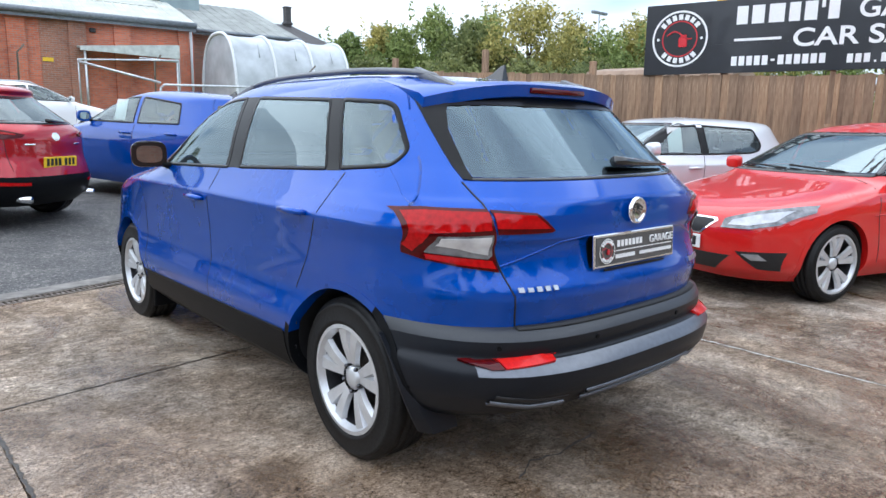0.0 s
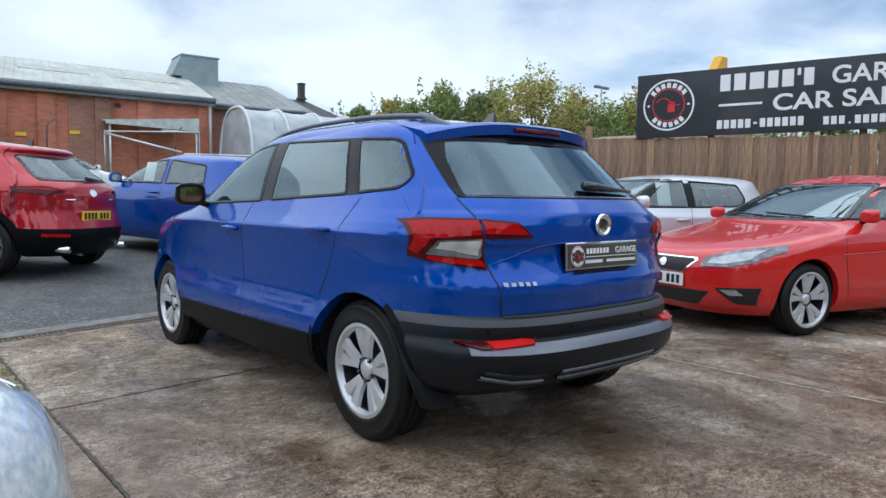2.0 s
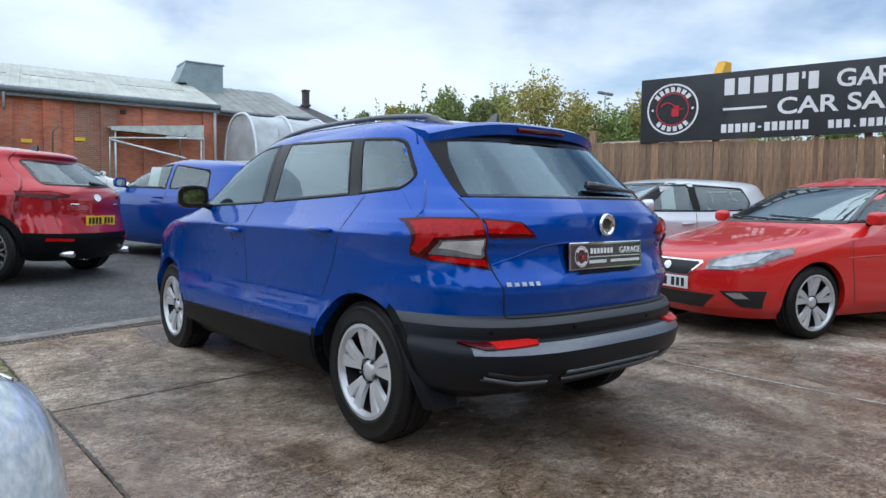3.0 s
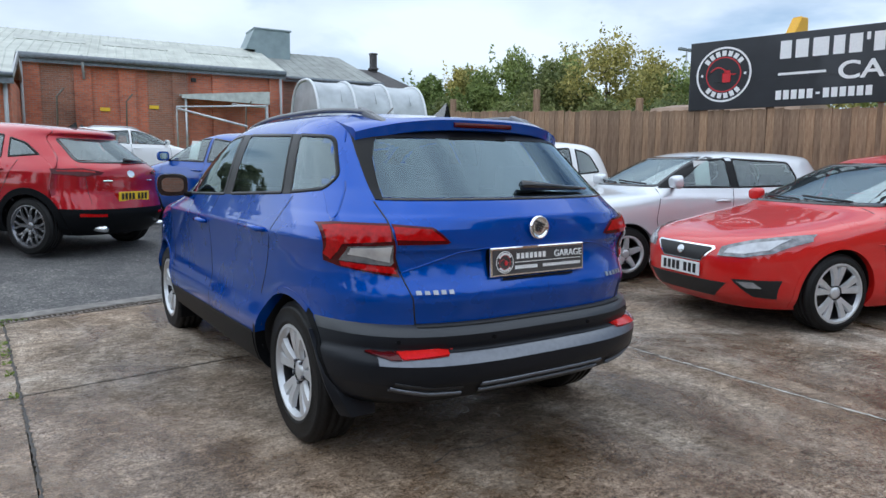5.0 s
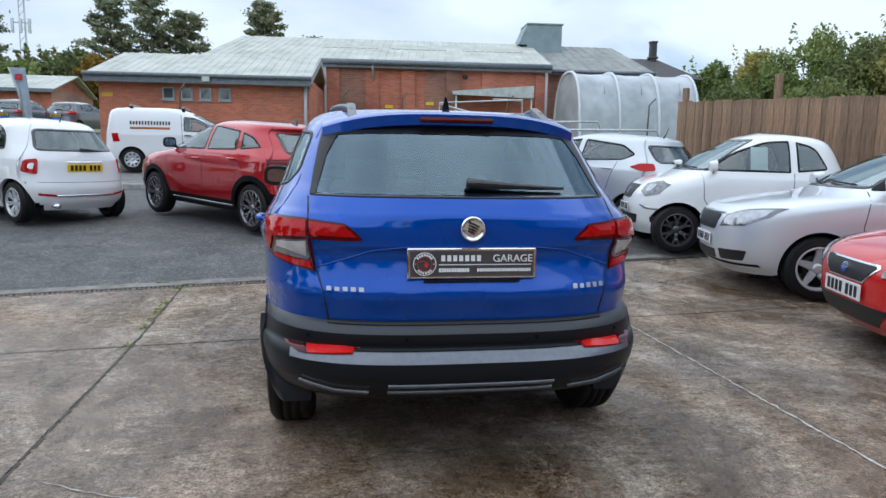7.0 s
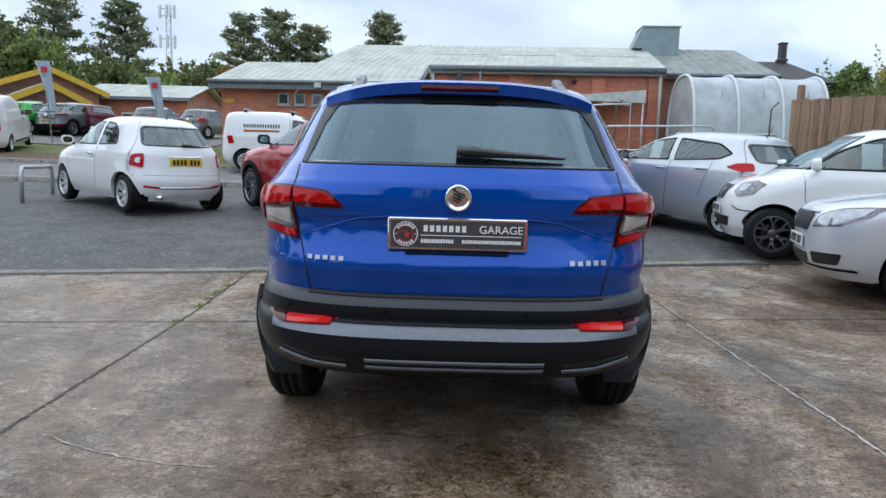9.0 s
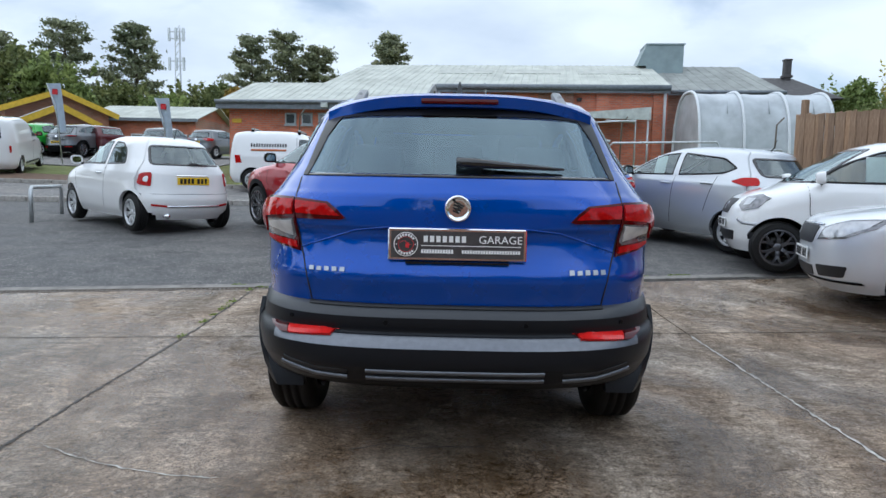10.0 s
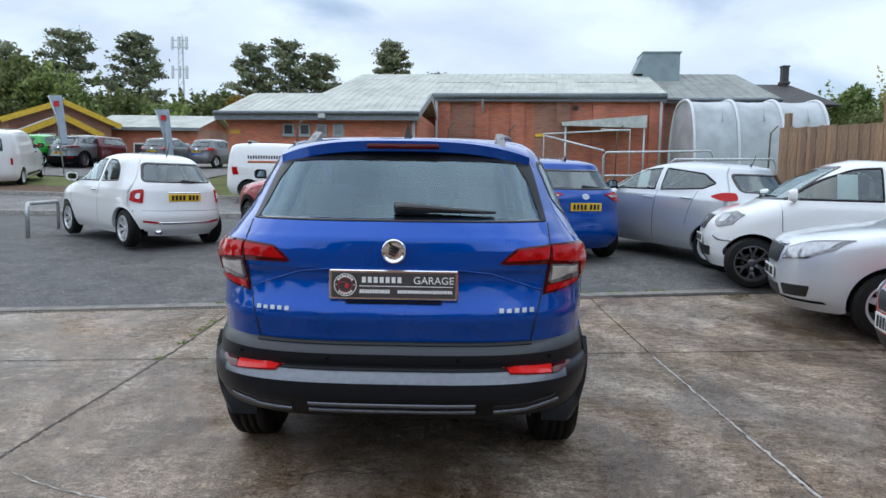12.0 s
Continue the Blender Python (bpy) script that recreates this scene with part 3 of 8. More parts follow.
    for view, poly, mat, nm in (("tail", tail, spec.get("tail_mat", GLASS_DARK), "rear_window"), ("nose", wind, GLASS_SCREEN, "windscreen")):
        if not poly:
            continue
        g = part(nm, hull.patch(view, inset(poly, 0.003), 0.002, 0.0), mat, car, smooth=True)
        g.visible_shadow = False
        v, f = hull.band(view, poly, spec.get("border", 0.03) if nm == "rear_window" else 0.03, 0.0035, 0.004)
        put("glass_border", mesh_of("glass_border", v, f, GLOSS_BLACK), car)
        if nm == "rear_window" and spec.get("surround"):
            v, f = hull.band(view, poly, spec["surround"], 0.004, 0.008, outward=True)
            put("window_surround", mesh_of("window_surround", v, f, GLOSS_BLACK), car)
    for poly, mat, nm, view, off, both in spec.get("patches", ()):
        views = {"side": ("l", "r")}.get(view, (view,))
        for q in views:
            for mir in ((False, True) if both and view != "side" else (False,)):
                part(nm, hull.patch(q, poly, off, 0.014, spec.get("cell", 0.05), mir), mat, car, smooth=True)
    for pts, width, mat, nm, view, off, both in spec.get("lines", ()):
        views = {"side": ("l", "r")}.get(view, (view,))
        for q in views:
            for mir in ((False, True) if both and view != "side" else (False,)):
                v, f = hull.band(q, pts, width, off, 0.004, False, mir, 0.04)
                put(nm, mesh_of(nm, v, f, mat), car)
    # cabin
    fy = spec.get("front_seats", axles[0] + (axles[1] - axles[0]) * 0.42)
    zf = hull.lo + 0.34
    for s in (-1, 1):
        seat(car, s * 0.36, fy, zf, 0.48, spec["belt"] - zf + 0.06)
    if spec.get("bench", True):
        bx = box_bm(1.16, 0.48, 0.18, 0.05, 2, (0, 0.05, 0))
        bb = spec["belt"] - zf + 0.02
        box_bm(1.14, 0.16, bb, 0.06, 2, (0, -0.24, bb / 2), bx, Matrix.Rotation(radians(12), 4, "X"))
        for s in (-1, 0, 1):
            box_bm(0.24, 0.09, 0.16, 0.04, 2, (s * 0.38, -0.32, bb + 0.09), bx)
        part("rear_bench", bx, SEAT, car, smooth=True, m=pose(0, axles[0] + 0.22, zf))
    dy = spec.get("dash", axles[1] - 0.42)
    while hull.top(0.45, dy + 0.26) < spec["belt"] + 0.05:
        dy -= 0.04
    part("dashboard", box_bm(1.16, 0.5, 0.34, 0.1, 3), TRIM, car, smooth=True, m=pose(0, dy, spec["belt"] - 0.16))
    v, f = tube_data([(0.36 + 0.18 * math.cos(t), dy - 0.36 + 0.05 * math.sin(t), spec["belt"] - 0.06 + 0.18 * math.sin(t)) for t in np.linspace(0, 2 * math.pi, 25)], 0.014, 6, False)
    put("steering_wheel", mesh_of("steering_wheel", v, f, TRIM), car)
    # fittings
    for s in (-1, 1):
        for y, z in spec.get("handles", ()):
            x = hull.side(y, z)
            v, f = tube_data([(s * (x - 0.004), y - 0.095, z), (s * (x + 0.026), y - 0.075, z + 0.004), (s * (x + 0.032), y, z + 0.006), (s * (x + 0.026), y + 0.075, z + 0.004), (s * (x - 0.004), y + 0.095, z)], [0.010, 0.014, 0.016, 0.014, 0.010], 8)
            put("door_handle", mesh_of("door_handle", v, f, spec.get("handle_mat", col)), car)
        if "mirror" in spec:
            y, z, size = spec["mirror"]
            mirror_part(car, hull, y, z, s < 0, spec.get("mirror_mat", col), size)
    if "rear_plate" in spec:
        z, off = spec["rear_plate"]
        number_plate(car, (0, hull.tail(0, z) - off, z), 0, PLATE_Y, spec.get("plate_tilt", 0))
    if "front_plate" in spec:
        z, off = spec["front_plate"]
        number_plate(car, (0, hull.nose(0, z) + off, z), 180, PLATE_W)
    if "tail_wiper" in spec:
        x0, x1, z = spec["tail_wiper"]
        pts = [hull.on("tail", x0 + (x1 - x0) * k / 6, z - 0.012 * k / 6, 0.03 - 0.012 * k / 6) for k in range(7)]
        v, f = tube_data(pts, [0.022, 0.022, 0.018, 0.014, 0.011, 0.009, 0.006], 8)
        put("rear_wiper", mesh_of("rear_wiper", v, f, GLOSS_BLACK), car)
    if spec.get("front_wipers") and wind:
        z0 = min(p[1] for p in wind) + 0.02
        for x0, x1 in ((-0.52, 0.02), (0.0, 0.55)):
            pts = [hull.on("nose", x0 + (x1 - x0) * k / 6, z0 + 0.03 * k / 6, 0.02) for k in range(7)]
            v, f = tube_data(pts, 0.009, 6)
            put("front_wiper", mesh_of("front_wiper", v, f, RUBBER), car)
    if "card" in spec:
        y, z = spec["card"]
        x = hull.side(y, z) - 0.045
        part("price_card", box_bm(0.002, 0.21, 0.29), PAPER, car, "white paper price card", m=pose(-x, y, z, 0, spec.get("card_lean", 14), 0))
    if "aerial" in spec:
        y, h = spec["aerial"]
        z = hull.top(0, y)
        if h > 0.1:
            tube("aerial", [(0, y, z - 0.01), (0, y - 0.05, z + 0.06), (0, y - h * 0.5, z + h)], [0.012, 0.006, 0.003], RUBBER, car, 6)
        else:
            b = bmesh.new()
            prof = [(0.09, 0), (0.02, 0.035), (-0.03, 0.065), (-0.055, 0.07), (-0.06, 0)]
            ring = [[b.verts.new((s * (0.003 if q > 0.03 else 0.02), y + p, z - 0.006 + q)) for p, q in prof] for s in (-1, 1)]
            b.faces.new(ring[0]), b.faces.new(ring[1][::-1])
            for i in range(5):
                b.faces.new((ring[0][i], ring[1][i], ring[1][(i + 1) % 5], ring[0][(i + 1) % 5]))
            bmesh.ops.recalc_face_normals(b, faces=b.faces[:])
            part("roof_aerial", b, GLOSS_BLACK, car, smooth=True)
    return car


# ---- ground ----
RISE = [(-60, 0.0), (2.5, 0.0), (4.3, 0.05), (8.5, 0.28), (10, 0.36), (18.5, 0.77), (26, 1.3), (34, 2.0), (60, 3.2), (120, 4.5), (3000, 4.5)]


def height(x, y):
    """The lie of the land: level at the apron, rising ahead and to the far side."""
    z = float(np.interp(y, [a for a, _ in RISE], [b for _, b in RISE]))
    z += 0.03 * min(14, max(0.0, -x - 9)) * min(1.0, max(0.0, (y - 15) / 10))
    return z


def sheet(name, corners, nx, ny, mat, lift=0.0, label="", thick=0.0):
    """A four-sided piece of ground that follows the lie of the land; corners: near left, near right, far right, far left."""
    a, b, c, d = [Vector(p) for p in corners]
    v, f = [], []
    for j in range(ny + 1):
        for i in range(nx + 1):
            p = (a.lerp(b, i / nx)).lerp(d.lerp(c, i / nx), j / ny)
            v.append((p.x, p.y, height(p.x, p.y) + lift))
    for j in range(ny):
        for i in range(nx):
            k = j * (nx + 1) + i
            f.append((k, k + 1, k + nx + 2, k + nx + 1))
    if thick:
        edge = list(range(nx + 1)) + [(j + 1) * (nx + 1) + nx for j in range(ny)] + [ny * (nx + 1) + i for i in range(nx - 1, -1, -1)] + [j * (nx + 1) for j in range(ny - 1, 0, -1)]
        base = len(v)
        v += [(v[k][0], v[k][1], v[k][2] - thick) for k in edge]
        n = len(edge)
        f += [(edge[i], base + i, base + (i + 1) % n, edge[(i + 1) % n]) for i in range(n)]
    ob = put(name, mesh_of(name, v, f, mat, False))
    if label:
        tagged(ob, label, kind="structure")
    return ob


def concrete():
    m, n, l, b = material("worn_concrete")
    big = noise_node(n, l, 0.5, 7, 0.62, None, 0.8)
    mid = noise_node(n, l, 2.2, 10, 0.72, (1.0, 0.6, 1), 0.5)
    streak = noise_node(n, l, 5.0, 9, 0.72, (0.8, 1.6, 1), 0.9)
    fine = noise_node(n, l, 42, 9, 0.82)
    grit = noise_node(n, l, 240, 3, 0.6)
    scab = noise_node(n, l, 13, 12, 0.82, (1.0, 1.4, 1), 0.4)
    brown = noise_node(n, l, 0.85, 5, 0.6, (1, 0.7, 1), 0.3)
    base = ramp(n, l, mid.outputs["Fac"], [(0.30, (0.14, 0.118, 0.098)), (0.46, (0.235, 0.206, 0.176)), (0.56, (0.325, 0.292, 0.256)), (0.70, (0.45, 0.418, 0.378))]).outputs["Color"]
    tint = ramp(n, l, brown.outputs["Fac"], [(0.40, (1.02, 0.99, 0.96)), (0.60, (1.15, 1.01, 0.89))]).outputs["Color"]
    c = mixed(n, l, 0.8, base, tint, "MULTIPLY")
    wet = ramp(n, l, big.outputs["Fac"], [(0.36, (0.76, 0.73, 0.70)), (0.47, (1.0, 0.98, 0.96)), (0.64, (1.2, 1.2, 1.2))]).outputs["Color"]
    c = mixed(n, l, 1.0, c, wet, "MULTIPLY")
    pale = ramp(n, l, streak.outputs["Fac"], [(0.36, (0.72, 0.70, 0.68)), (0.52, (1, 1, 1)), (0.60, (1.3, 1.29, 1.26)), (0.72, (1.6, 1.58, 1.55))]).outputs["Color"]
    c = mixed(n, l, 0.75, c, pale, "MULTIPLY")
    speck = ramp(n, l, fine.outputs["Fac"], [(0.36, (0.36, 0.34, 0.33)), (0.47, (0.92, 0.92, 0.92)), (0.56, (1.15, 1.15, 1.13)), (0.65, (1.8, 1.77, 1.72))]).outputs["Color"]
    c = mixed(n, l, 0.9, c, speck, "MULTIPLY")
    sc = ramp(n, l, scab.outputs["Fac"], [(0.38, (0.36, 0.35, 0.34)), (0.47, (0.88, 0.88, 0.88)), (0.55, (1.12, 1.12, 1.12)), (0.62, (1.7, 1.69, 1.64))]).outputs["Color"]
    c = mixed(n, l, 0.8, c, sc, "MULTIPLY")
    g = ramp(n, l, grit.outputs["Fac"], [(0.34, (0.6, 0.6, 0.6)), (0.62, (1.2, 1.2, 1.2))]).outputs["Color"]
    c = mixed(n, l, 0.7, c, g, "MULTIPLY")
    # fine crazing and dark pits
    cell = n.new("ShaderNodeTexVoronoi")
    cell.feature = "DISTANCE_TO_EDGE"
    cell.inputs["Scale"].default_value = 46
    cw = n.new("ShaderNodeTexCoord")
    l.new(mixed(n, l, 0.05, cw.outputs["Object"], scab.outputs["Color"], "ADD"), cell.inputs["Vector"])
    craze = ramp(n, l, cell.outputs["Distance"], [(0.0, (0.34, 0.32, 0.30)), (0.045, (0.85, 0.84, 0.83)), (0.11, (1.06, 1.06, 1.06))]).outputs["Color"]
    where = ramp(n, l, streak.outputs["Fac"], [(0.40, (0, 0, 0)), (0.54, (1, 1, 1))]).outputs["Color"]
    c = mixed(n, l, where, c, mixed(n, l, 1.0, c, craze, "MULTIPLY"))
    pits = noise_node(n, l, 95, 4, 0.6)
    c = mixed(n, l, 0.9, c, ramp(n, l, pits.outputs["Fac"], [(0.34, (0.22, 0.21, 0.20)), (0.42, (1, 1, 1)), (0.60, (1, 1, 1)), (0.68, (1.5, 1.48, 1.45))]).outputs["Color"], "MULTIPLY")
    # damp oil stain where cars stand
    co = n.new("ShaderNodeTexCoord")
    mp = n.new("ShaderNodeMapping")
    mp.inputs["Location"].default_value, mp.inputs["Scale"].default_value = (-0.30, 0.04, 0), (0.42, 0.60, 1)
    warp = mixed(n, l, 0.42, co.outputs["Object"], mid.outputs["Color"], "ADD")
    l.new(warp, mp.inputs["Vector"])
    far = n.new("ShaderNodeVectorMath")
    far.operation = "LENGTH"
    l.new(mp.outputs["Vector"], far.inputs[0])
    stain = ramp(n, l, far.outputs["Value"], [(0.25, (0.90, 0.88, 0.86)), (0.62, (0.94, 0.93, 0.92)), (0.95, (1, 1, 1))]).outputs["Color"]
    c = mixed(n, l, 1.0, c, stain, "MULTIPLY")
    # rain still lying in ragged damp patches
    pool = noise_node(n, l, 0.62, 9, 0.66, (1.0, 0.8, 1), 0.7)
    ragged = mixed(n, l, 0.22, pool.outputs["Fac"], scab.outputs["Fac"])
    ragged = mixed(n, l, 1.0, ragged, ramp(n, l, far.outputs["Value"], [(0.2, (0.07,) * 3), (1.0, (0, 0, 0))]).outputs["Color"], "ADD")
    damp = ramp(n, l, ragged, [(0.47, (0, 0, 0)), (0.525, (1, 1, 1))]).outputs["Color"]
    c = mixed(n, l, damp, c, mixed(n, l, 1.0, c, (0.74, 0.71, 0.69), "MULTIPLY"))
    info = n.new("ShaderNodeObjectInfo")
    each = ramp(n, l, info.outputs["Random"], [(0.0, (0.95, 0.96, 0.97)), (1.0, (1.06, 1.05, 1.03))]).outputs["Color"]
    punch = n.new("ShaderNodeBrightContrast")
    punch.inputs["Bright"].default_value, punch.inputs["Contrast"].default_value = 0.075, 0.24
    l.new(mixed(n, l, 1.0, c, each, "MULTIPLY"), punch.inputs["Color"])
    l.new(punch.outputs["Color"], b.inputs["Base Color"])
    l.new(mixed(n, l, damp, (0.86,) * 3, (0.24,) * 3), b.inputs["Roughness"])
    h = mixed(n, l, 0.45, fine.outputs["Color"], grit.outputs["Color"])
    bumped(n, l, b, h, 0.9, 0.008)
    return m


def tarmac(name, lo, hi, wear=1.0):
    m, n, l, b = material(name)
    big = noise_node(n, l, 0.5, 6, 0.6, None, 0.5)
    grit = noise_node(n, l, 60, 8, 0.85)
    patch = noise_node(n, l, 2.2, 10, 0.75, None, 0.3)
    c = ramp(n, l, grit.outputs["Fac"], [(0.3, lo), (0.55, tuple((p + q) / 2 for p, q in zip(lo, hi))), (0.72, hi)]).outputs["Color"]
    s = ramp(n, l, big.outputs["Fac"], [(0.35, (0.72, 0.72, 0.74)), (0.6, (1.12, 1.1, 1.08))]).outputs["Color"]
    coarse = noise_node(n, l, 21, 10, 0.92)
    c = mixed(n, l, 1.0, c, ramp(n, l, coarse.outputs["Fac"], [(0.36, (0.45, 0.45, 0.46)), (0.5, (1, 1, 1)), (0.60, (1.6, 1.58, 1.54))]).outputs["Color"], "MULTIPLY")
    stones = n.new("ShaderNodeTexVoronoi")
    stones.inputs["Scale"].default_value = 75
    at = n.new("ShaderNodeTexCoord")
    l.new(at.outputs["Object"], stones.inputs["Vector"])
    chip = n.new("ShaderNodeSeparateColor")
    l.new(stones.outputs["Color"], chip.inputs["Color"])
    c = mixed(n, l, 1.0, c, ramp(n, l, chip.outputs["Red"], [(0.0, (0.55, 0.55, 0.56)), (0.6, (1, 1, 1)), (0.93, (1.15, 1.14, 1.12)), (0.97, (2.4, 2.35, 2.25))]).outputs["Color"], "MULTIPLY")
    c = mixed(n, l, 1.0, c, ramp(n, l, patch.outputs["Fac"], [(0.34, (0.66, 0.66, 0.67)), (0.5, (1, 1, 1)), (0.64, (1.35, 1.33, 1.28))]).outputs["Color"], "MULTIPLY")
    l.new(mixed(n, l, wear, c, s, "MULTIPLY"), b.inputs["Base Color"])
    l.new(ramp(n, l, big.outputs["Fac"], [(0.35, (0.62,) * 3), (0.6, (0.92,) * 3)]).outputs["Color"], b.inputs["Roughness"])
    bumped(n, l, b, grit.outputs["Fac"], 0.7, 0.008)
    return m


def turf():
    m, n, l, b = material("grass")
    a = noise_node(n, l, 0.5, 6)
    f = noise_node(n, l, 30, 6, 0.7)
    c = ramp(n, l, f.outputs["Fac"], [(0.3, (0.075, 0.09, 0.03)), (0.55, (0.18, 0.20, 0.07)), (0.8, (0.32, 0.30, 0.14))]).outputs["Color"]
    s = ramp(n, l, a.outputs["Fac"], [(0.35, (0.8, 0.72, 0.5)), (0.6, (1.1, 1.15, 1.0))]).outputs["Color"]
    l.new(mixed(n, l, 1.0, c, s, "MULTIPLY"), b.inputs["Base Color"])
    b.inputs["Roughness"].default_value = 0.95
    bumped(n, l, b, f.outputs["Fac"], 1.0, 0.05)
    return m


CONCRETE = concrete()
TARMAC = tarmac("tarmac", (0.042, 0.042, 0.043), (0.20, 0.197, 0.19))
ROAD = tarmac("old_road_tarmac", (0.13, 0.125, 0.12), (0.27, 0.26, 0.25))
KERB = plain("kerb_concrete", (0.34, 0.32, 0.29), 0.9, 0, 14, 0.3, 0.3)
EDGING = plain("worn_edging_concrete", (0.21, 0.195, 0.175), 0.9, 0, 9, 0.35, 0.3)
EARTH = plain("bare_earth", (0.13, 0.08, 0.05), 0.95, 0, 6, 0.4, 0.5)
TURF = turf()
JOINT = plain("dirty_joint", (0.085, 0.075, 0.06), 0.95, 0, 30, 0.4, 0.4)
IRON = plain("drain_iron", (0.16, 0.135, 0.11), 0.6, 0.4, 50, 0.35, 0.2)

ground_pts = [-2500, -600, -200, -90, -50, -34, -24, -16, -10, -5, 0, 5, 10, 16, 24, 34, 50, 90, 200, 600, 2500]
ground_ys = [-2500, -400, -90, -30, -12, -6, 0, 2.5, 4.3, 6.4, 8.5, 10, 12, 14, 16, 18.5, 22, 26, 30, 34, 40, 48, 60, 90, 120, 400, 2500]
gv = [(x, y, height(x, y) - 0.07) for y in ground_ys for x in ground_pts]
gw = len(ground_pts)
gf = [(j * gw + i, j * gw + i + 1, (j + 1) * gw + i + 1, (j + 1) * gw + i) for j in range(len(ground_ys) - 1) for i in range(gw - 1)]
tagged(put("ground", mesh_of("ground", gv, gf, TURF, False)), "rough green grass and soil round the yard", kind="structure")

# the drain's line and the joint across the apron, as y at x
def drain_y(x):
    return 4.60 + 0.205 * x


def joint_y(x):
    return 2.50 + 0.125 * x


tarmac_ob = sheet("tarmac_yard", [(-30, drain_y(-30) + 0.26), (9, drain_y(9) + 0.26), (9, 13.0), (-30, 13.0)], 40, 40, TARMAC, -0.012, "dark grey worn tarmac yard in front of the drain", 0.05)
sheet("road", [(-45, 13.2), (9, 13.2), (9, 18.8), (-45, 18.8)], 30, 8, ROAD, -0.02, "pale grey weathered road behind the yard", 0.04)
sheet("earth_bank", [(-45, 19.0), (-9, 19.0), (-9, 21.5), (-45, 21.5)], 20, 4, EARTH, 0.03, "strip of bare brown earth along the verge", 0.06)
sheet("far_car_park", [(-60, 26.0), (-11, 26.0), (-11, 40), (-60, 40)], 30, 10, ROAD, -0.02, "grey tarmac car park on the rise", 0.04)
for y0 in (13.0, 18.8):
    kerb = new("kerb")
    tagged(kerb, "pale concrete kerb stones along the road", kind="structure")
    km = None
    for k in range(56):
        x = -44.5 + 0.95 * k
        if km is None:
            bmk = box_bm(0.93, 0.16, 0.22, 0.02, 1)
            km = part("kerb_stone", bmk, KERB, kerb, m=pose(x, y0 + 0.08, height(x, y0) + 0.0)).data
        else:
            put("kerb_stone", km, kerb, pose(x, y0 + 0.08, height(x, y0) + 0.0))

# concrete apron: slabs with open joints
apron = sheet("apron_base", [(-14, -14), (12, -14), (12, drain_y(12) - 0.06), (-14, drain_y(-14) - 0.06)], 26, 24, JOINT, -0.03, "dirty joint filling under the concrete slabs")
apron.name = "concrete_apron"
tagged(apron, "stained brown-grey concrete slabs with dirty joints")


def slab(cs, seed):
    """One slab with a worn, uneven edge."""
    rnd = random.Random(seed)
    g = 0.004
    a, b, c, d = [Vector(p) for p in cs]
    mid = (a + b + c + d) / 4
    n = 30
    edge = []
    for p, q in ((a, b), (b, c), (c, d), (d, a)):
        for k in range(n):
            e = p.lerp(q, k / n)
            inw = (mid - e).normalized()
            w = g + abs(noise.noise(Vector((e.x * 2.1, e.y * 2.1, seed)))) * 0.009 + (0.02 * rnd.random() if rnd.random() < 0.05 else 0)
            edge.append(e + inw * w)
    bm = bmesh.new()
    face = bm.faces.new([bm.verts.new((p.x, p.y, 0)) for p in edge])
    for yy in (2.5, 4.3):
        bmesh.ops.bisect_plane(bm, geom=bm.verts[:] + bm.edges[:] + bm.faces[:], plane_co=(0, yy, 0), plane_no=(0, 1, 0))
    rim = [e for e in bm.edges if e.is_boundary]
    made = bmesh.ops.extrude_edge_only(bm, edges=rim)["geom"]
    low = {v for v in made if isinstance(v, bmesh.types.BMVert)}
    for v in bm.verts:
        v.co.z = height(v.co.x, v.co.y) - (0.035 if v in low else 0.0)
    bmesh.ops.recalc_face_normals(bm, faces=bm.faces[:])
    return part("slab", bm, CONCRETE, apron)


cols = [-13.0, -7.6, -1.92, 1.80, 6.4, 11.8]
for i in range(len(cols) - 1):
    x0, x1 = cols[i], cols[i + 1]
    sk = 0.0
    slab([(x0, joint_y(x0)), (x1, joint_y(x1)), (x1 - 0.05, drain_y(x1) - 0.08), (x0 - 0.05, drain_y(x0) - 0.08)], i)
    y0 = -5.2
    slab([(x0 + 0.1, y0), (x1 + 0.1, y0), (x1, joint_y(x1)), (x0, joint_y(x0))], 10 + i)
    slab([(x0 + 0.1, -13.0), (x1 + 0.1, -13.0), (x1 + 0.1, y0), (x0 + 0.1, y0)], 20 + i)

def crack(name, line, width, mat, seed):
    """A thin ragged seam of filler lying in a crack of the concrete."""
    rnd = random.Random(seed)
    pts = []
    for (xa, ya), (xb, yb) in zip(line, line[1:]):
        n = max(2, int(math.hypot(xb - xa, yb - ya) / 0.03))
        pts += [(xa + (xb - xa) * k / n, ya + (yb - ya) * k / n) for k in range(n)]
    v, f = [], []
    for k, (x, y) in enumerate(pts):
        x, y = x + rnd.uniform(-.006, .006), y + rnd.uniform(-.008, .008)
        w = width * rnd.uniform(.35, 1.2) * (0.3 if k in (0, len(pts) - 1) else 1)
        v += [(x - w * .3, y - w / 2, height(x, y) + .0035), (x, y, height(x, y) + .005), (x + w * .3, y + w / 2, height(x, y) + .0035)]
    for k in range(len(pts) - 1):
        f += [(3 * k, 3 * k + 1, 3 * k + 4, 3 * k + 3), (3 * k + 1, 3 * k + 2, 3 * k + 5, 3 * k + 4)]
    put(name, mesh_of(name, v, f, mat, False), apron)


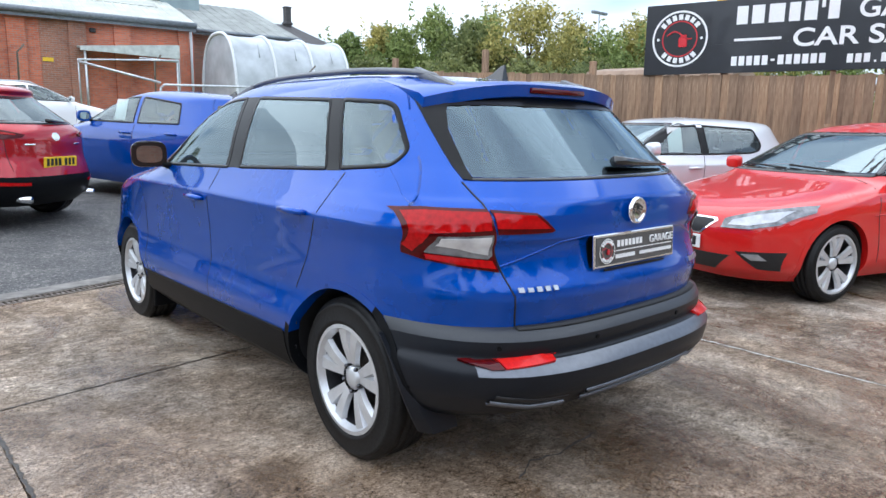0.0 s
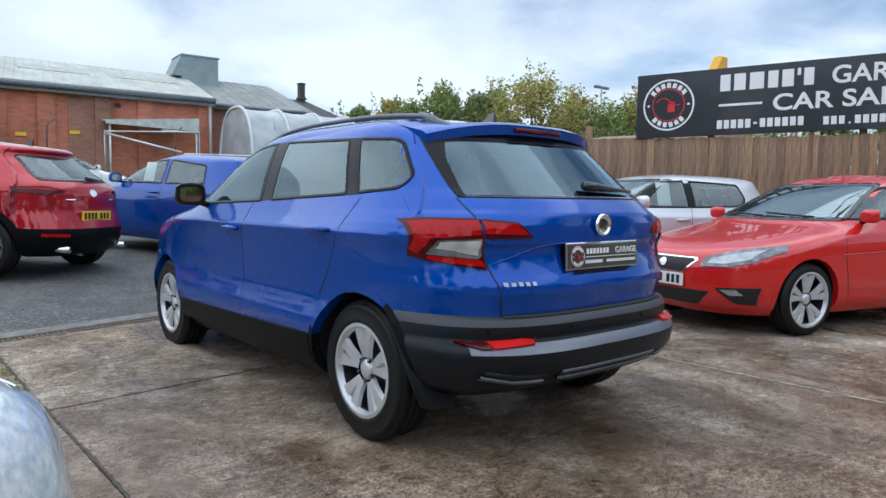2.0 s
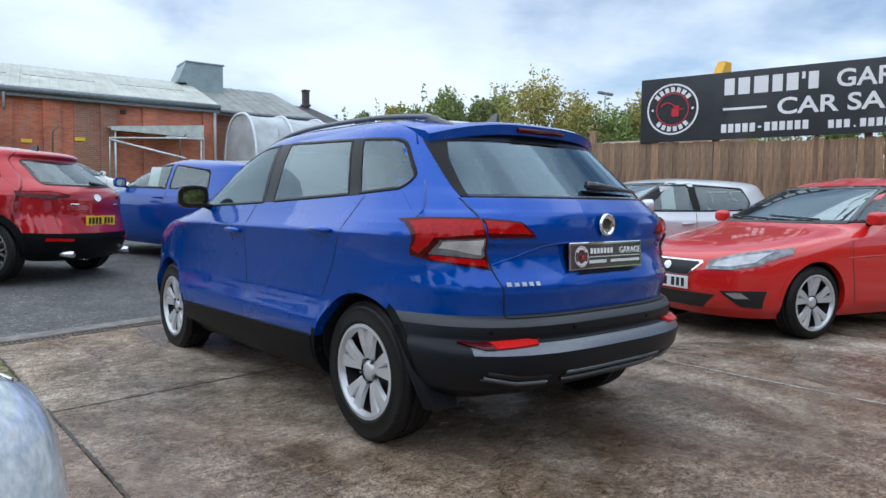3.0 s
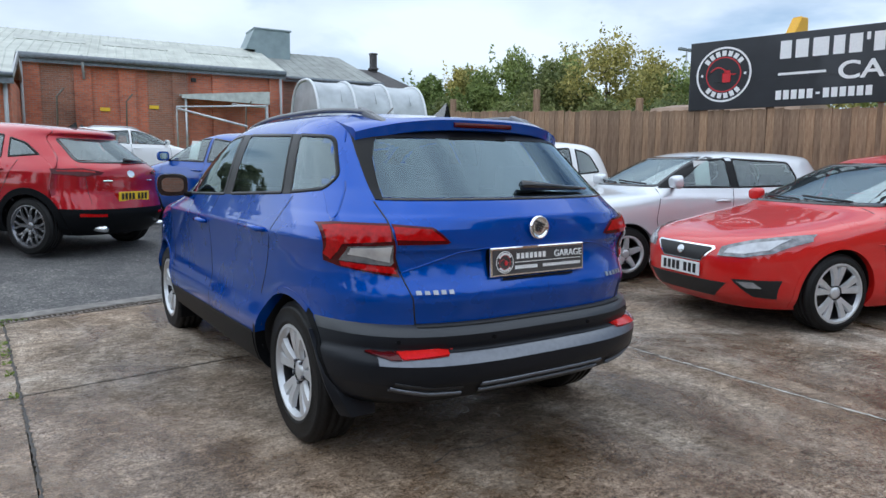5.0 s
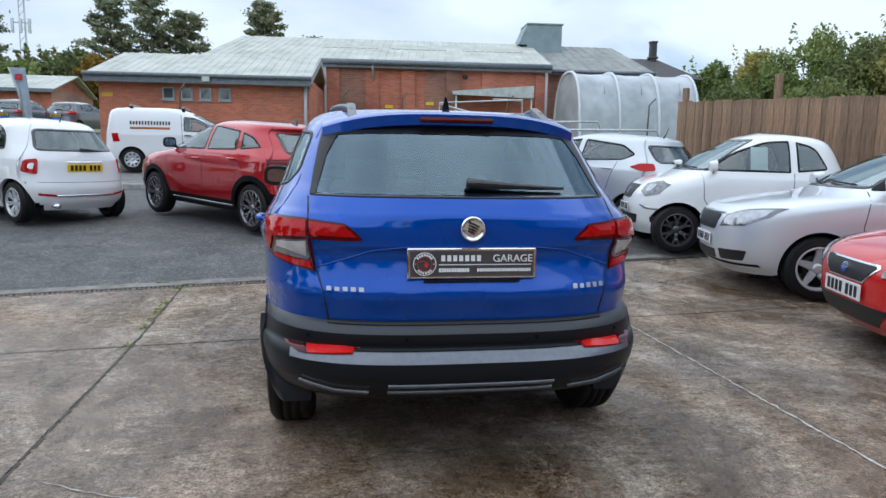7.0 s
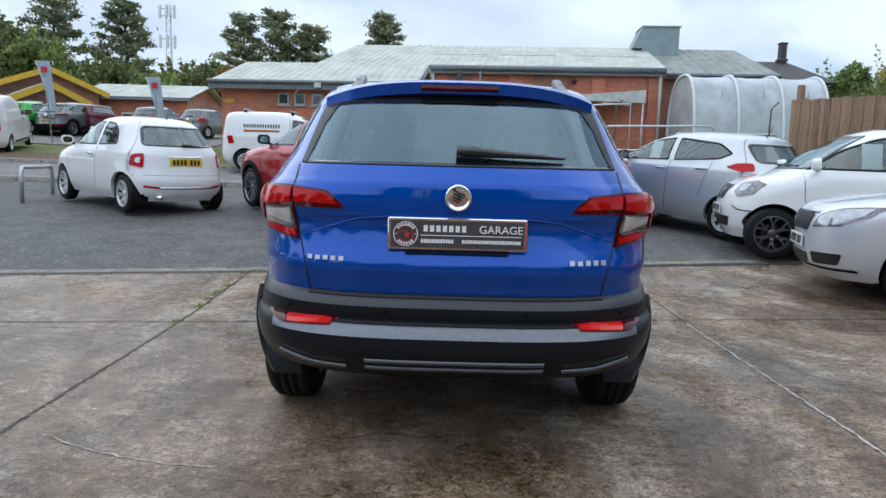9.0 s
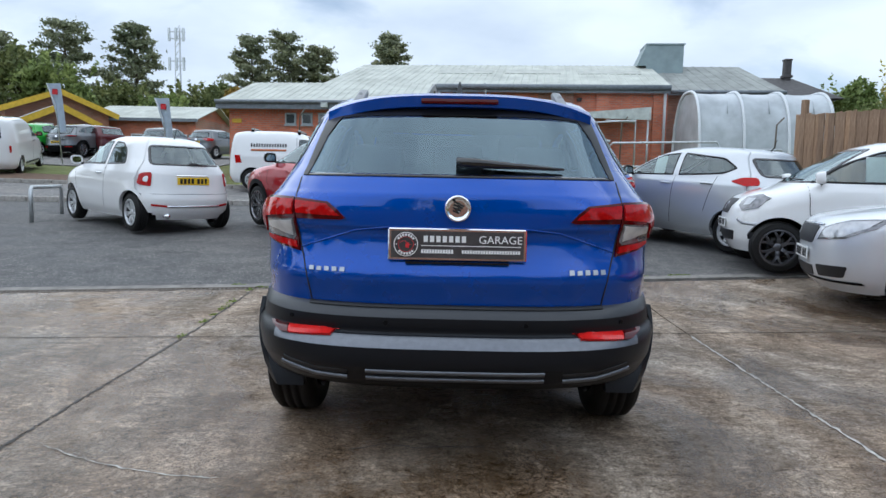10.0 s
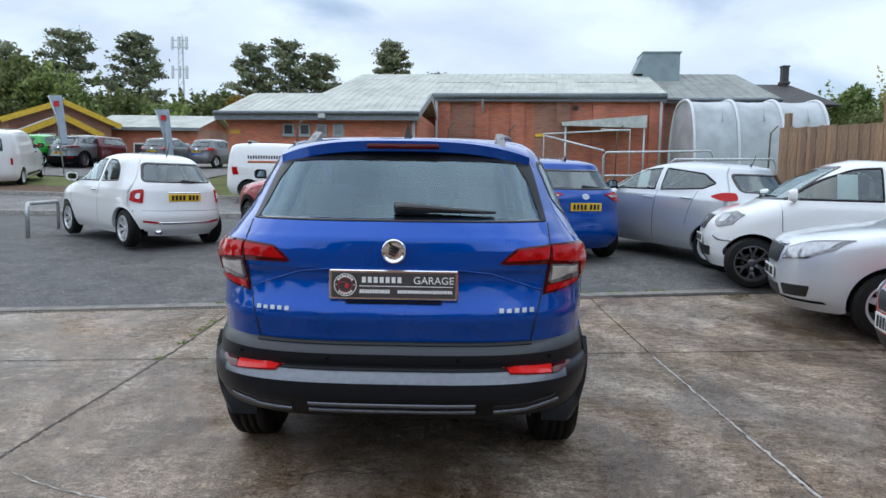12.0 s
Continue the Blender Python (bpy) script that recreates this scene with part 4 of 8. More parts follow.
PALE_FILL = plain("pale_crack_filler", (0.46, 0.43, 0.385), 0.9, 0, 25, 0.4, 0.4)
DARK_FILL = plain("damp_crack_dirt", (0.06, 0.052, 0.045), 0.7, 0, 40, 0.4, 0.3)
crack("crack", [(-1.72, .26), (-1.62, .21), (-1.49, .14), (-1.26, .05), (-1.09, .01), (-.86, -.01)], .008, PALE_FILL, 1)
crack("crack", [(-.45, .29), (-.3, .37), (-.15, .34), (.17, .37)], .014, DARK_FILL, 2)
crack("joint_filler", [(1.852, -1.4), (1.834, .0), (1.817, 1.4), (1.802, joint_y(1.80) - .05)], .034, PALE_FILL, 3)
crack("joint_dirt", [(-1.862, -1.2), (-1.88, .0), (-1.90, 1.4), (-1.92, joint_y(-1.92)), (-1.95, 3.4), (-1.968, drain_y(-1.97) - .12)], .030, DARK_FILL, 4)
crack("joint_dirt", [(-4.6, joint_y(-4.6)), (-1.92, joint_y(-1.92)), (0, joint_y(0)), (1.80, joint_y(1.80)), (4.2, joint_y(4.2))], .014, DARK_FILL, 5)
crack("joint_dirt", [(1.858, -1.4), (1.840, .0), (1.823, 1.4), (1.808, joint_y(1.80) - .05)], .010, DARK_FILL, 6)

# drainage channel with its slotted grate
drain = new("drain_channel")
tagged(drain, "rusty slotted drainage channel between concrete and tarmac", kind="structure")
dirn = math.degrees(math.atan(0.205))
drain_bed = sheet("drain_bed", [(-11, drain_y(-11) - 0.08), (10, drain_y(10) - 0.08), (10, drain_y(10) + 0.08), (-11, drain_y(-11) + 0.08)], 30, 1, INK, -0.026)
drain_bed.parent = drain
for k in range(24):
    x = -9.5 + 0.5 * math.cos(math.atan(0.205)) * k
    y = drain_y(x)
    bm = bmesh.new()
    for s in (-1, 1):
        box_bm(0.496, 0.022, 0.03, 0.003, 1, (0, s * 0.054, 0), bm)
    for q in range(13):
        box_bm(0.018, 0.09, 0.022, at=(-0.24 + q * 0.04, 0, -0.002), bm=bm)
    part("grate", bm, IRON, drain, m=pose(x, y, height(x, y) - 0.012, 0, 0, dirn))
sheet("drain_kerb", [(-11, drain_y(-11) + 0.08), (10, drain_y(10) + 0.08), (10, drain_y(10) + 0.24), (-11, drain_y(-11) + 0.24)], 30, 1, EDGING, 0.0, "worn concrete edging strip behind the drain", 0.05)

# ---- brick building ----
def brickwork(name, a, c, scale=1.0):
    m, n, l, b = material(name)
    co = n.new("ShaderNodeTexCoord")
    mp = n.new("ShaderNodeMapping")
    mp.inputs["Rotation"].default_value = (radians(90), 0, 0)
    t = n.new("ShaderNodeTexBrick")
    t.inputs["Scale"].default_value = 1.0
    t.inputs["Brick Width"].default_value, t.inputs["Row Height"].default_value, t.inputs["Mortar Size"].default_value = 0.23, 0.078, 0.008
    t.inputs["Color1"].default_value, t.inputs["Color2"].default_value, t.inputs["Mortar"].default_value = (*a, 1), (*c, 1), (0.30, 0.26, 0.22, 1)
    l.new(co.outputs["Object"], mp.inputs["Vector"])
    l.new(mp.outputs["Vector"], t.inputs["Vector"])
    big = noise_node(n, l, 0.35, 6, 0.6)
    s = ramp(n, l, big.outputs["Fac"], [(0.33, (0.62, 0.60, 0.60)), (0.5, (1, 1, 1)), (0.68, (1.22, 1.12, 1.05))]).outputs["Color"]
    l.new(mixed(n, l, 1.0, t.outputs["Color"], s, "MULTIPLY"), b.inputs["Base Color"])
    b.inputs["Roughness"].default_value = 0.92
    bumped(n, l, b, t.outputs["Fac"], 0.4, 0.008)
    return m


BRICK = brickwork("red_brick", (0.62, 0.185, 0.095), (0.45, 0.125, 0.068))
BRICK_BROWN = brickwork("brown_brick", (0.40, 0.17, 0.105), (0.28, 0.125, 0.082))
SHEETING = plain("pale_roof_sheeting", (0.50, 0.51, 0.455), 0.8, 0.0, 1.2, 0.18, 0.05, 0, 0.25)
SHEETING_OLD = plain("mossy_roof_sheeting", (0.27, 0.28, 0.26), 0.8, 0.0, 1.5, 0.25, 0.1)
ROOFLIGHT = plain("cloudy_rooflight", (0.40, 0.41, 0.36), 0.5, 0, 3, 0.2)
GUTTER = plain("grey_gutter", (0.17, 0.19, 0.21), 0.5, 0.2, 8, 0.2)
CLADDING = plain("blue_grey_cladding", (0.24, 0.30, 0.31), 0.55, 0.2, 2, 0.15)
SLATE = plain("dark_slate", (0.06, 0.055, 0.055), 0.75, 0, 5, 0.3, 0.2)
PIPE = plain("grey_downpipe", (0.42, 0.43, 0.44), 0.5, 0, 20, 0.1)
PANE = plain("dark_window_pane", (0.05, 0.06, 0.07), 0.08, 0, 20, 0.2, 0, 0.6)
FRAME = plain("grey_window_frame", (0.34, 0.38, 0.40), 0.5, 0, 20, 0.1)
OFFWHITE = plain("weathered_white_board", (0.50, 0.53, 0.50), 0.8, 0, 4, 0.2)
YELLOW = plain("yellow_fascia", (0.62, 0.40, 0.03), 0.6, 0, 6, 0.15)
GALV = plain("galvanised_steel", (0.48, 0.50, 0.51), 0.4, 0.7, 12, 0.2)
AX = Vector((1, -0.08, 0)).normalized()
AY = Vector((-AX.y, AX.x, 0))


def bpt(u, v, z, o=(-0.88, 28.82)):
    """A point of the brick building: u along its front, v behind it."""
    return Vector((o[0], o[1], 0)) + AX * u + AY * v + Vector((0, 0, z))


def prism(name, corners, z0, z1, mat, parent, label=""):
    b = bmesh.new()
    lo = [b.verts.new((p[0], p[1], z0)) for p in corners]
    hi = [b.verts.new((p[0], p[1], z1)) for p in corners]
    n = len(lo)
    b.faces.new(lo[::-1]), b.faces.new(hi)
    for i in range(n):
        b.faces.new((lo[i], lo[(i + 1) % n], hi[(i + 1) % n], hi[i]))
    bmesh.ops.recalc_face_normals(b, faces=b.faces[:])
    return part(name, b, mat, parent, label)


def roof_plane(name, pts, mat, parent, ribs=0.0, thick=0.06, label=""):
    """A roof slope from four points (eave left, eave right, ridge right, ridge left), with raised ribs running up it."""
    a, b_, c, d = [Vector(p) for p in pts]
    nrm = (b_ - a).cross(d - a)
    if nrm.length < 1e-6:
        nrm = (b_ - a).cross(c - a)
    nrm.normalize()
    bm = bmesh.new()
    top = [bm.verts.new(p) for p in (a, b_, c, d)]
    low = [bm.verts.new(p - nrm * thick) for p in (a, b_, c, d)]
    bm.faces.new(top), bm.faces.new(low[::-1])
    for i in range(4):
        bm.faces.new((top[i], low[i], low[(i + 1) % 4], top[(i + 1) % 4]))
    if ribs:
        n = max(2, int((b_ - a).length / ribs))
        for k in range(1, n):
            p, q = a.lerp(b_, k / n), d.lerp(c, k / n)
            side = (b_ - a).normalized() * 0.05
            rib = bmesh.new()
            vs = [rib.verts.new(x) for x in (p - side, p + side, q + side, q - side)]
            vt = [rib.verts.new(x + nrm * 0.022) for x in (p - side * 0.5, p + side * 0.5, q + side * 0.5, q - side * 0.5)]
            rib.faces.new(vt)
            for i in range(4):
                rib.faces.new((vs[i], vs[(i + 1) % 4], vt[(i + 1) % 4], vt[i]))
            bmesh.ops.recalc_face_normals(rib, faces=rib.faces[:])
            part("roof_rib", rib, mat, parent)
    bmesh.ops.recalc_face_normals(bm, faces=bm.faces[:])
    return part(name, bm, mat, parent, label)


def building():
    hall = new("brick_hall")
    tagged(hall, "long red-brick workshop hall with pale sheet roofs", "building")
    base = 0.9
    ey, er = 5.42, 7.0
    turn = math.degrees(math.atan2(AX.y, AX.x))
    # main hall
    prism("wall", [bpt(-5, 0, 0), bpt(10.1, 0, 0), bpt(10.1, 8, 0), bpt(-5, 8, 0)], base, ey + 0.1, BRICK, hall)
    prism("wall", [bpt(10.1, 1.0, 0), bpt(14.9, 1.0, 0), bpt(14.9, 8, 0), bpt(10.1, 8, 0)], base, ey - 0.1, BRICK_BROWN, hall)
    for u in (0.4, 2.15, 3.75, 5.75, 7.35, 9.8):
        prism("pilaster", [bpt(u - 0.3, -0.12, 0), bpt(u + 0.3, -0.12, 0), bpt(u + 0.3, 0.02, 0), bpt(u - 0.3, 0.02, 0)], base, ey, BRICK if u != 5.75 else BRICK_BROWN, hall)
    prism("wall_patch", [bpt(4.5, -0.03, 0), bpt(5.45, -0.03, 0), bpt(5.45, 0.02, 0), bpt(4.5, 0.02, 0)], base, ey, BRICK_BROWN, hall, "browner patched brickwork")
    prism("wall_patch", [bpt(0.7, -0.03, 0), bpt(1.85, -0.03, 0), bpt(1.85, 0.02, 0), bpt(0.7, 0.02, 0)], base, ey, BRICK_BROWN, hall, "browner patched brickwork")
    roof_plane("roof", [bpt(-5.2, -0.35, ey), bpt(10.16, -0.35, ey), bpt(10.05, 4.2, er), bpt(-4.3, 4.2, er)], SHEETING, hall, 0.34)
    roof_plane("roof", [bpt(10.16, 8.6, ey), bpt(-5.2, 8.6, ey), bpt(-4.3, 4.2, er), bpt(10.05, 4.2, er)], SHEETING, hall)
    slope = (er - ey) / 4.55
    for u, n in ((-0.2, 2.6), (3.0, 2.6), (6.4, 2.9)):
        p = [bpt(u, 2.0, ey + 2.35 * slope), bpt(u + n, 2.0, ey + 2.35 * slope), bpt(u + n, 2.9, ey + 3.25 * slope), bpt(u, 2.9, ey + 3.25 * slope)]
        roof_plane("rooflight", [q + Vector((0, 0, 0.03)) for q in p], ROOFLIGHT, hall)
    tv, tf = tube_data([bpt(0, -0.42, ey - 0.10), bpt(10.16, -0.42, ey - 0.10)], 0.12, 10)
    put("gutter", mesh_of("gutter", tv, tf, GUTTER), hall)
    prism("fascia", [bpt(-0.1, -0.36, 0), bpt(10.16, -0.36, 0), bpt(10.16, -0.30, 0), bpt(-0.1, -0.30, 0)], ey - 0.34, ey - 0.02, GUTTER, hall)
    # older roof at its end
    roof_plane("end_roof", [bpt(10.25, 0.6, ey - 0.06), bpt(15.25, 0.6, ey - 0.06), bpt(14.45, 4.6, er + 0.02), bpt(10.1, 4.6, er + 0.02)], SHEETING_OLD, hall, 0.5)
    roof_plane("end_roof", [bpt(15.25, 0.6, ey - 0.06), bpt(15.25, 8.6, ey - 0.06), bpt(14.45, 4.61, er + 0.02), bpt(14.45, 4.6, er + 0.02)], SHEETING_OLD, hall)
    prism("fascia", [bpt(10.2, 0.5, 0), bpt(15.3, 0.5, 0), bpt(15.3, 0.58, 0), bpt(10.2, 0.58, 0)], ey - 0.30, ey - 0.07, GUTTER, hall)
    tv, tf = tube_data([bpt(10.2, 0.42, ey - 0.16), bpt(15.25, 0.42, ey - 0.16)], 0.07, 8)
    put("gutter", mesh_of("gutter", tv, tf, GUTTER), hall)
    # roof turret
    prism("turret", [bpt(9.77, 3.4, 0), bpt(11.5, 3.4, 0), bpt(11.5, 5.0, 0), bpt(9.77, 5.0, 0)], er - 0.6, er + 0.86, CLADDING, hall, "blue-grey clad roof turret")
    roof_plane("turret_roof", [bpt(9.33, 3.38, er - 0.1), bpt(9.76, 3.38, er + 0.88), bpt(9.76, 5.1, er + 0.88), bpt(9.33, 5.1, er - 0.1)], CLADDING, hall)
    b = bmesh.new()
    cheek = [bpt(9.34, 3.41, er - 0.12), bpt(9.78, 3.41, er - 0.12), bpt(9.78, 3.41, er + 0.86)]
    fr, bk = [b.verts.new(q) for q in cheek], [b.verts.new(q + AY * 1.6) for q in cheek]
    b.faces.new(fr), b.faces.new(bk[::-1])
    for i in range(3):
        b.faces.new((fr[i], fr[(i + 1) % 3], bk[(i + 1) % 3], bk[i]))
    bmesh.ops.recalc_face_normals(b, faces=b.faces[:])
    part("turret_cheek", b, CLADDING, hall)
    prism("turret_cap", [bpt(9.72, 3.34, 0), bpt(11.56, 3.34, 0), bpt(11.56, 5.06, 0), bpt(9.72, 5.06, 0)], er + 0.86, er + 0.92, CLADDING, hall)
    # lower wing in front
    wo = (-1.2, 22.9)
    we, wr = 3.95, 5.17
    W = lambda u, v, z: bpt(u, v, z, wo)
    prism("wing_wall", [W(-7.4, 0, 0), W(-0.12, 0, 0), W(-0.12, 6.0, 0), W(-7.4, 6.0, 0)], base, we + 0.05, BRICK, hall)
    roof_plane("wing_roof", [W(-7.72, -0.4, we), W(-0.06, -0.4, we), W(-0.10, 3.6, wr), W(-7.78, 3.6, wr)], SHEETING, hall, 0.3)
    roof_plane("wing_roof", [W(-0.06, 7.6, we), W(-7.72, 7.6, we), W(-7.78, 3.6, wr), W(-0.10, 3.6, wr)], SHEETING, hall)
    prism("wing_fascia", [W(-7.74, -0.44, 0), W(0.0, -0.44, 0), W(0.0, -0.36, 0), W(-7.74, -0.36, 0)], we - 0.29, we + 0.02, GUTTER, hall)
    for u in (-0.02, -7.70):
        b = bmesh.new()
        side = [W(u, -0.40, we - 0.28), W(u, -0.40, we - 0.01), W(u, 3.6, wr - 0.01), W(u, 7.6, we - 0.01), W(u, 7.6, we - 0.28), W(u, 3.6, wr - 0.28)]
        fr, bk = [b.verts.new(q) for q in side], [b.verts.new(q - AX * 0.05) for q in side]
        b.faces.new(fr), b.faces.new(bk[::-1])
        for i in range(6):
            b.faces.new((fr[i], fr[(i + 1) % 6], bk[(i + 1) % 6], bk[i]))
        bmesh.ops.recalc_face_normals(b, faces=b.faces[:])
        part("verge_board", b, PIPE if u > -1 else GUTTER, hall)
    tv, tf = tube_data([W(-7.74, -0.5, we - 0.03), W(0.0, -0.5, we - 0.03)], 0.07, 8)
    put("gutter", mesh_of("gutter", tv, tf, GUTTER), hall)
    for u in (-5.02, -4.39, -3.75, -3.09):
        w = part("window", box_bm(0.42, 0.06, 0.44, 0.01, 1), FRAME, hall, m=Matrix.Translation(W(u, -0.02, 3.34)) @ pose(0, 0, 0, 0, 0, turn))
        part("pane", box_bm(0.30, 0.02, 0.32), PANE, w, m=pose(0, -0.025, 0))
        part("sill", box_bm(0.48, 0.10, 0.05), FRAME, w, m=pose(0, -0.02, -0.24))
    for q, z0, z1 in ((W(-0.25, -0.12, 0), base, we - 0.1), (bpt(0.1, -0.3, 0), base, ey - 0.1), (bpt(9.95, -0.3, 0), base, ey - 0.1)):
        tube("downpipe", [(q.x, q.y, z0), (q.x, q.y, z1)], 0.06, PIPE, hall, 8)
    tube("downpipe", [bpt(2.2, -0.2, ey - 0.85), bpt(2.15, -0.44, ey + 0.05)], 0.05, PIPE, hall, 8)
    part("wall_lamp", box_bm(0.26, 0.12, 0.22, 0.01, 1), OFFWHITE, hall, m=Matrix.Translation(W(-3.6, -0.5, we - 0.12)) @ pose(0, 0, 0, 0, 0, turn))
    part("wall_lamp", box_bm(0.2, 0.14, 0.16, 0.02, 1), INK, hall, "small dark wall lamp", m=Matrix.Translation(bpt(6.3, -0.08, 4.82)))
    # lean-to shelter board on the wall
    roof_plane("canopy", [bpt(5.7, -1.2, 4.08), bpt(9.15, -1.2, 4.36), bpt(9.15, -0.1, 4.5), bpt(5.7, -0.1, 4.2)], OFFWHITE, hall)
    b = bmesh.new()
    board = [bpt(5.65, -1.26, 3.95), bpt(9.2, -1.26, 3.86), bpt(9.2, -1.26, 4.40), bpt(5.65, -1.26, 4.10)]
    fr, bk = [b.verts.new(q) for q in board], [b.verts.new(q + AY * 0.07) for q in board]
    b.faces.new(fr), b.faces.new(bk[::-1])
    for i in range(4):
        b.faces.new((fr[i], fr[(i + 1) % 4], bk[(i + 1) % 4], bk[i]))
    bmesh.ops.recalc_face_normals(b, faces=b.faces[:])
    part("canopy_board", b, OFFWHITE, hall, "weathered white canopy board")
    for u in (5.8, 9.1):
        q = bpt(u, -1.2, 0)
        tube("canopy_post", [(q.x, q.y, base), (q.x, q.y, 4.0)], 0.045, GALV, hall, 8)
    for q in (bpt(4.72, -0.07, 3.62), W(-7.1, -0.03, 3.25), bpt(2.9, -0.05, 3.45)):
        part("wall_sign", box_bm(0.36, 0.02, 0.14), PLATE_Y if q.x > -3 else YELLOW, hall, "small yellow wall sign", m=Matrix.Translation(q) @ pose(0, 0, 0, 0, 0, turn))
    return hall


building()


def house_behind():
    h = new("slate_roofed_house")
    tagged(h, "low brick house with dark slate hip roof and chimney", "house")
    x0, x1, y0, y1, ze, zr = 13.4, 19.4, 34.0, 41.0, 5.75, 7.32
    prism("wall", [(x0, y0), (x1, y0), (x1, y1), (x0, y1)], 1.0, ze, BRICK_BROWN, h)
    o = 0.5
    roof_plane("roof", [(x0 - o, y0 - o, ze), (x1 + o, y0 - o, ze), (x1 - 0.4, y0 + 3.5, zr), (x0 + 2.0, y0 + 3.5, zr)], SLATE, h)
    roof_plane("roof", [(x1 + o, y0 - o, ze), (x1 + o, y1 + o, ze), (x1 - 0.4, y0 + 3.51, zr), (x1 - 0.4, y0 + 3.5, zr)], SLATE, h)
    roof_plane("roof", [(x1 + o, y1 + o, ze), (x0 - o, y1 + o, ze), (x0 + 2, y0 + 3.5, zr), (x1 - 0.4, y0 + 3.5, zr)], SLATE, h)
    b = box_bm(0.36, 0.36, 1.3, 0.02, 1, (0, 0, 0))
    box_bm(0.5, 0.5, 0.16, 0.03, 1, (0, 0, -0.30), b)
    box_bm(0.43, 0.43, 0.1, 0.02, 1, (0, 0, 0.62), b)
    part("chimney", b, SLATE, h, "tall dark chimney stack", m=pose(18.6, 37.2, 7.66))


house_behind()


def tunnel():
    """The sheeted hoop shelter beside the hall."""
    t = new("polytunnel")
    tagged(t, "grey translucent polytunnel with white hoops", "polytunnel")
    film = plain("tunnel_film", (0.42, 0.45, 0.47), 0.32, 0, 1.5, 0.2, 0.0, 0.3)
    hoop = plain("white_hoop", (0.66, 0.68, 0.70), 0.5, 0, 20, 0.08)
    org, ax = Vector((9.40, 25.95, 1.0)), Vector((1, -0.02, 0)).normalized()
    ay = Vector((-ax.y, ax.x, 0))
    r, hgt, length = 1.75, 3.88, 5.1

    def arc(u, k, grow=0.0):
        a = math.pi * k
        c, s = math.cos(a), math.sin(a)
        return org + ax * u + ay * (-(r + grow) * math.copysign(abs(c) ** 0.75, c)) + Vector((0, 0, (hgt + grow) * s ** 0.62))

    v, f = [], []
    nu, nk = 36, 28
    for i in range(nu + 1):
        for k in range(nk + 1):
            sag = -0.05 * math.sin(math.pi * ((i * 3 / nu) % 1)) ** 1.0 + 0.02 * noise.noise(Vector((i * 0.7, k * 0.5, 0)))
            v.append(arc(length * i / nu, k / nk, sag))
    for i in range(nu):
        for k in range(nk):
            a = i * (nk + 1) + k
            f.append((a, a + 1, a + nk + 2, a + nk + 1))
    put("cover", mesh_of("cover", v, f, film), t)
    for u in (0.02, 5.08):
        ev = [arc(u, k / nk, -0.02) for k in range(nk + 1)]
        put("end_sheet", mesh_of("end_sheet", ev, [tuple(range(nk + 1))], film, False), t)
    for u in (0.0, 1.7, 3.4, 5.1):
        tube("hoop", [arc(u, k / nk, 0.03) for k in range(nk + 1)], 0.06, hoop, t, 8)
    for u in (1.1, 2.7, 4.4):
        tube("crease_bar", [arc(u, 0.12 + 0.1, 0.02), arc(u + 0.1, 0.32, 0.0)], 0.02, film, t, 6)


tunnel()


def frame_cage():
    """Galvanised barrier frames in front of the hall."""
    def barrier(pts, label):
        g = new("steel_barrier")
        tagged(g, label, "barrier")
        for line in pts:
            tube("rail", line, 0.035, GALV, g, 8)
    b0 = 1.0
    barrier([[(3.2, 21.5, b0), (3.2, 21.5, 3.15), (6.2, 21.6, 3.35), (6.2, 21.6, b0)], [(3.2, 21.5, 3.1), (4.9, 19.6, 2.5)], [(6.2, 21.6, 3.3), (5.6, 23.5, 3.5)]], "galvanised steel trolley bay frame before the brick hall")
    barrier([[(4.9, 19.6, b0), (4.9, 19.6, 2.35), (5.0, 19.6, 2.45), (8.4, 19.9, 2.55), (8.5, 19.9, 2.4), (8.5, 19.9, b0)], [(4.9, 19.6, 1.7), (8.5, 19.9, 1.75)]], "galvanised tubular hoop barrier rail")
    barrier([[(6.3, 17.2, 0.8), (6.3, 17.2, 2.05), (6.45, 17.2, 2.15), (9.3, 17.4, 2.2), (9.4, 17.4, 2.05), (9.4, 17.4, 0.8)]], "galvanised tubular hoop barrier rail")
    barrier([[(10.4, 18.0, 0.8), (10.4, 18.0, 2.2), (12.6, 18.1, 2.5), (12.6, 18.1, 0.8)]], "galvanised tubular hoop barrier rail")
    # leaning barbed posts
    for x, y in ((6.4, 24.6), (11.2, 22.0), (-0.2, 22.2), (-5.6, 21.9), (2.2, 25.0)):
        tube_ob = tube("fence_stake", [(x, y, height(x, y)), (x + 0.05, y, height(x, y) + 2.3), (x + 0.25, y - 0.1, height(x, y) + 2.55)], 0.03, IRON, None, 6)
        tagged(tube_ob, "thin rusty steel stake leaning at its top", "post", "stakes before the hall")


frame_cage()

# hoop rail beside the small white hatchback
rail_ob = new("hoop_rail")
tagged(rail_ob, "low galvanised hoop rail on the tarmac edge", "rail")
rz = height(-7.4, 9.6)
tube("hoop", [(-7.25, 9.07, rz - 0.05), (-7.25, 9.07, rz + 0.50), (-7.26, 9.12, rz + 0.56), (-7.54, 10.45, rz + 0.56), (-7.55, 10.5, rz + 0.5), (-7.55, 10.5, rz - 0.05)], 0.035, GALV, rail_ob, 10)


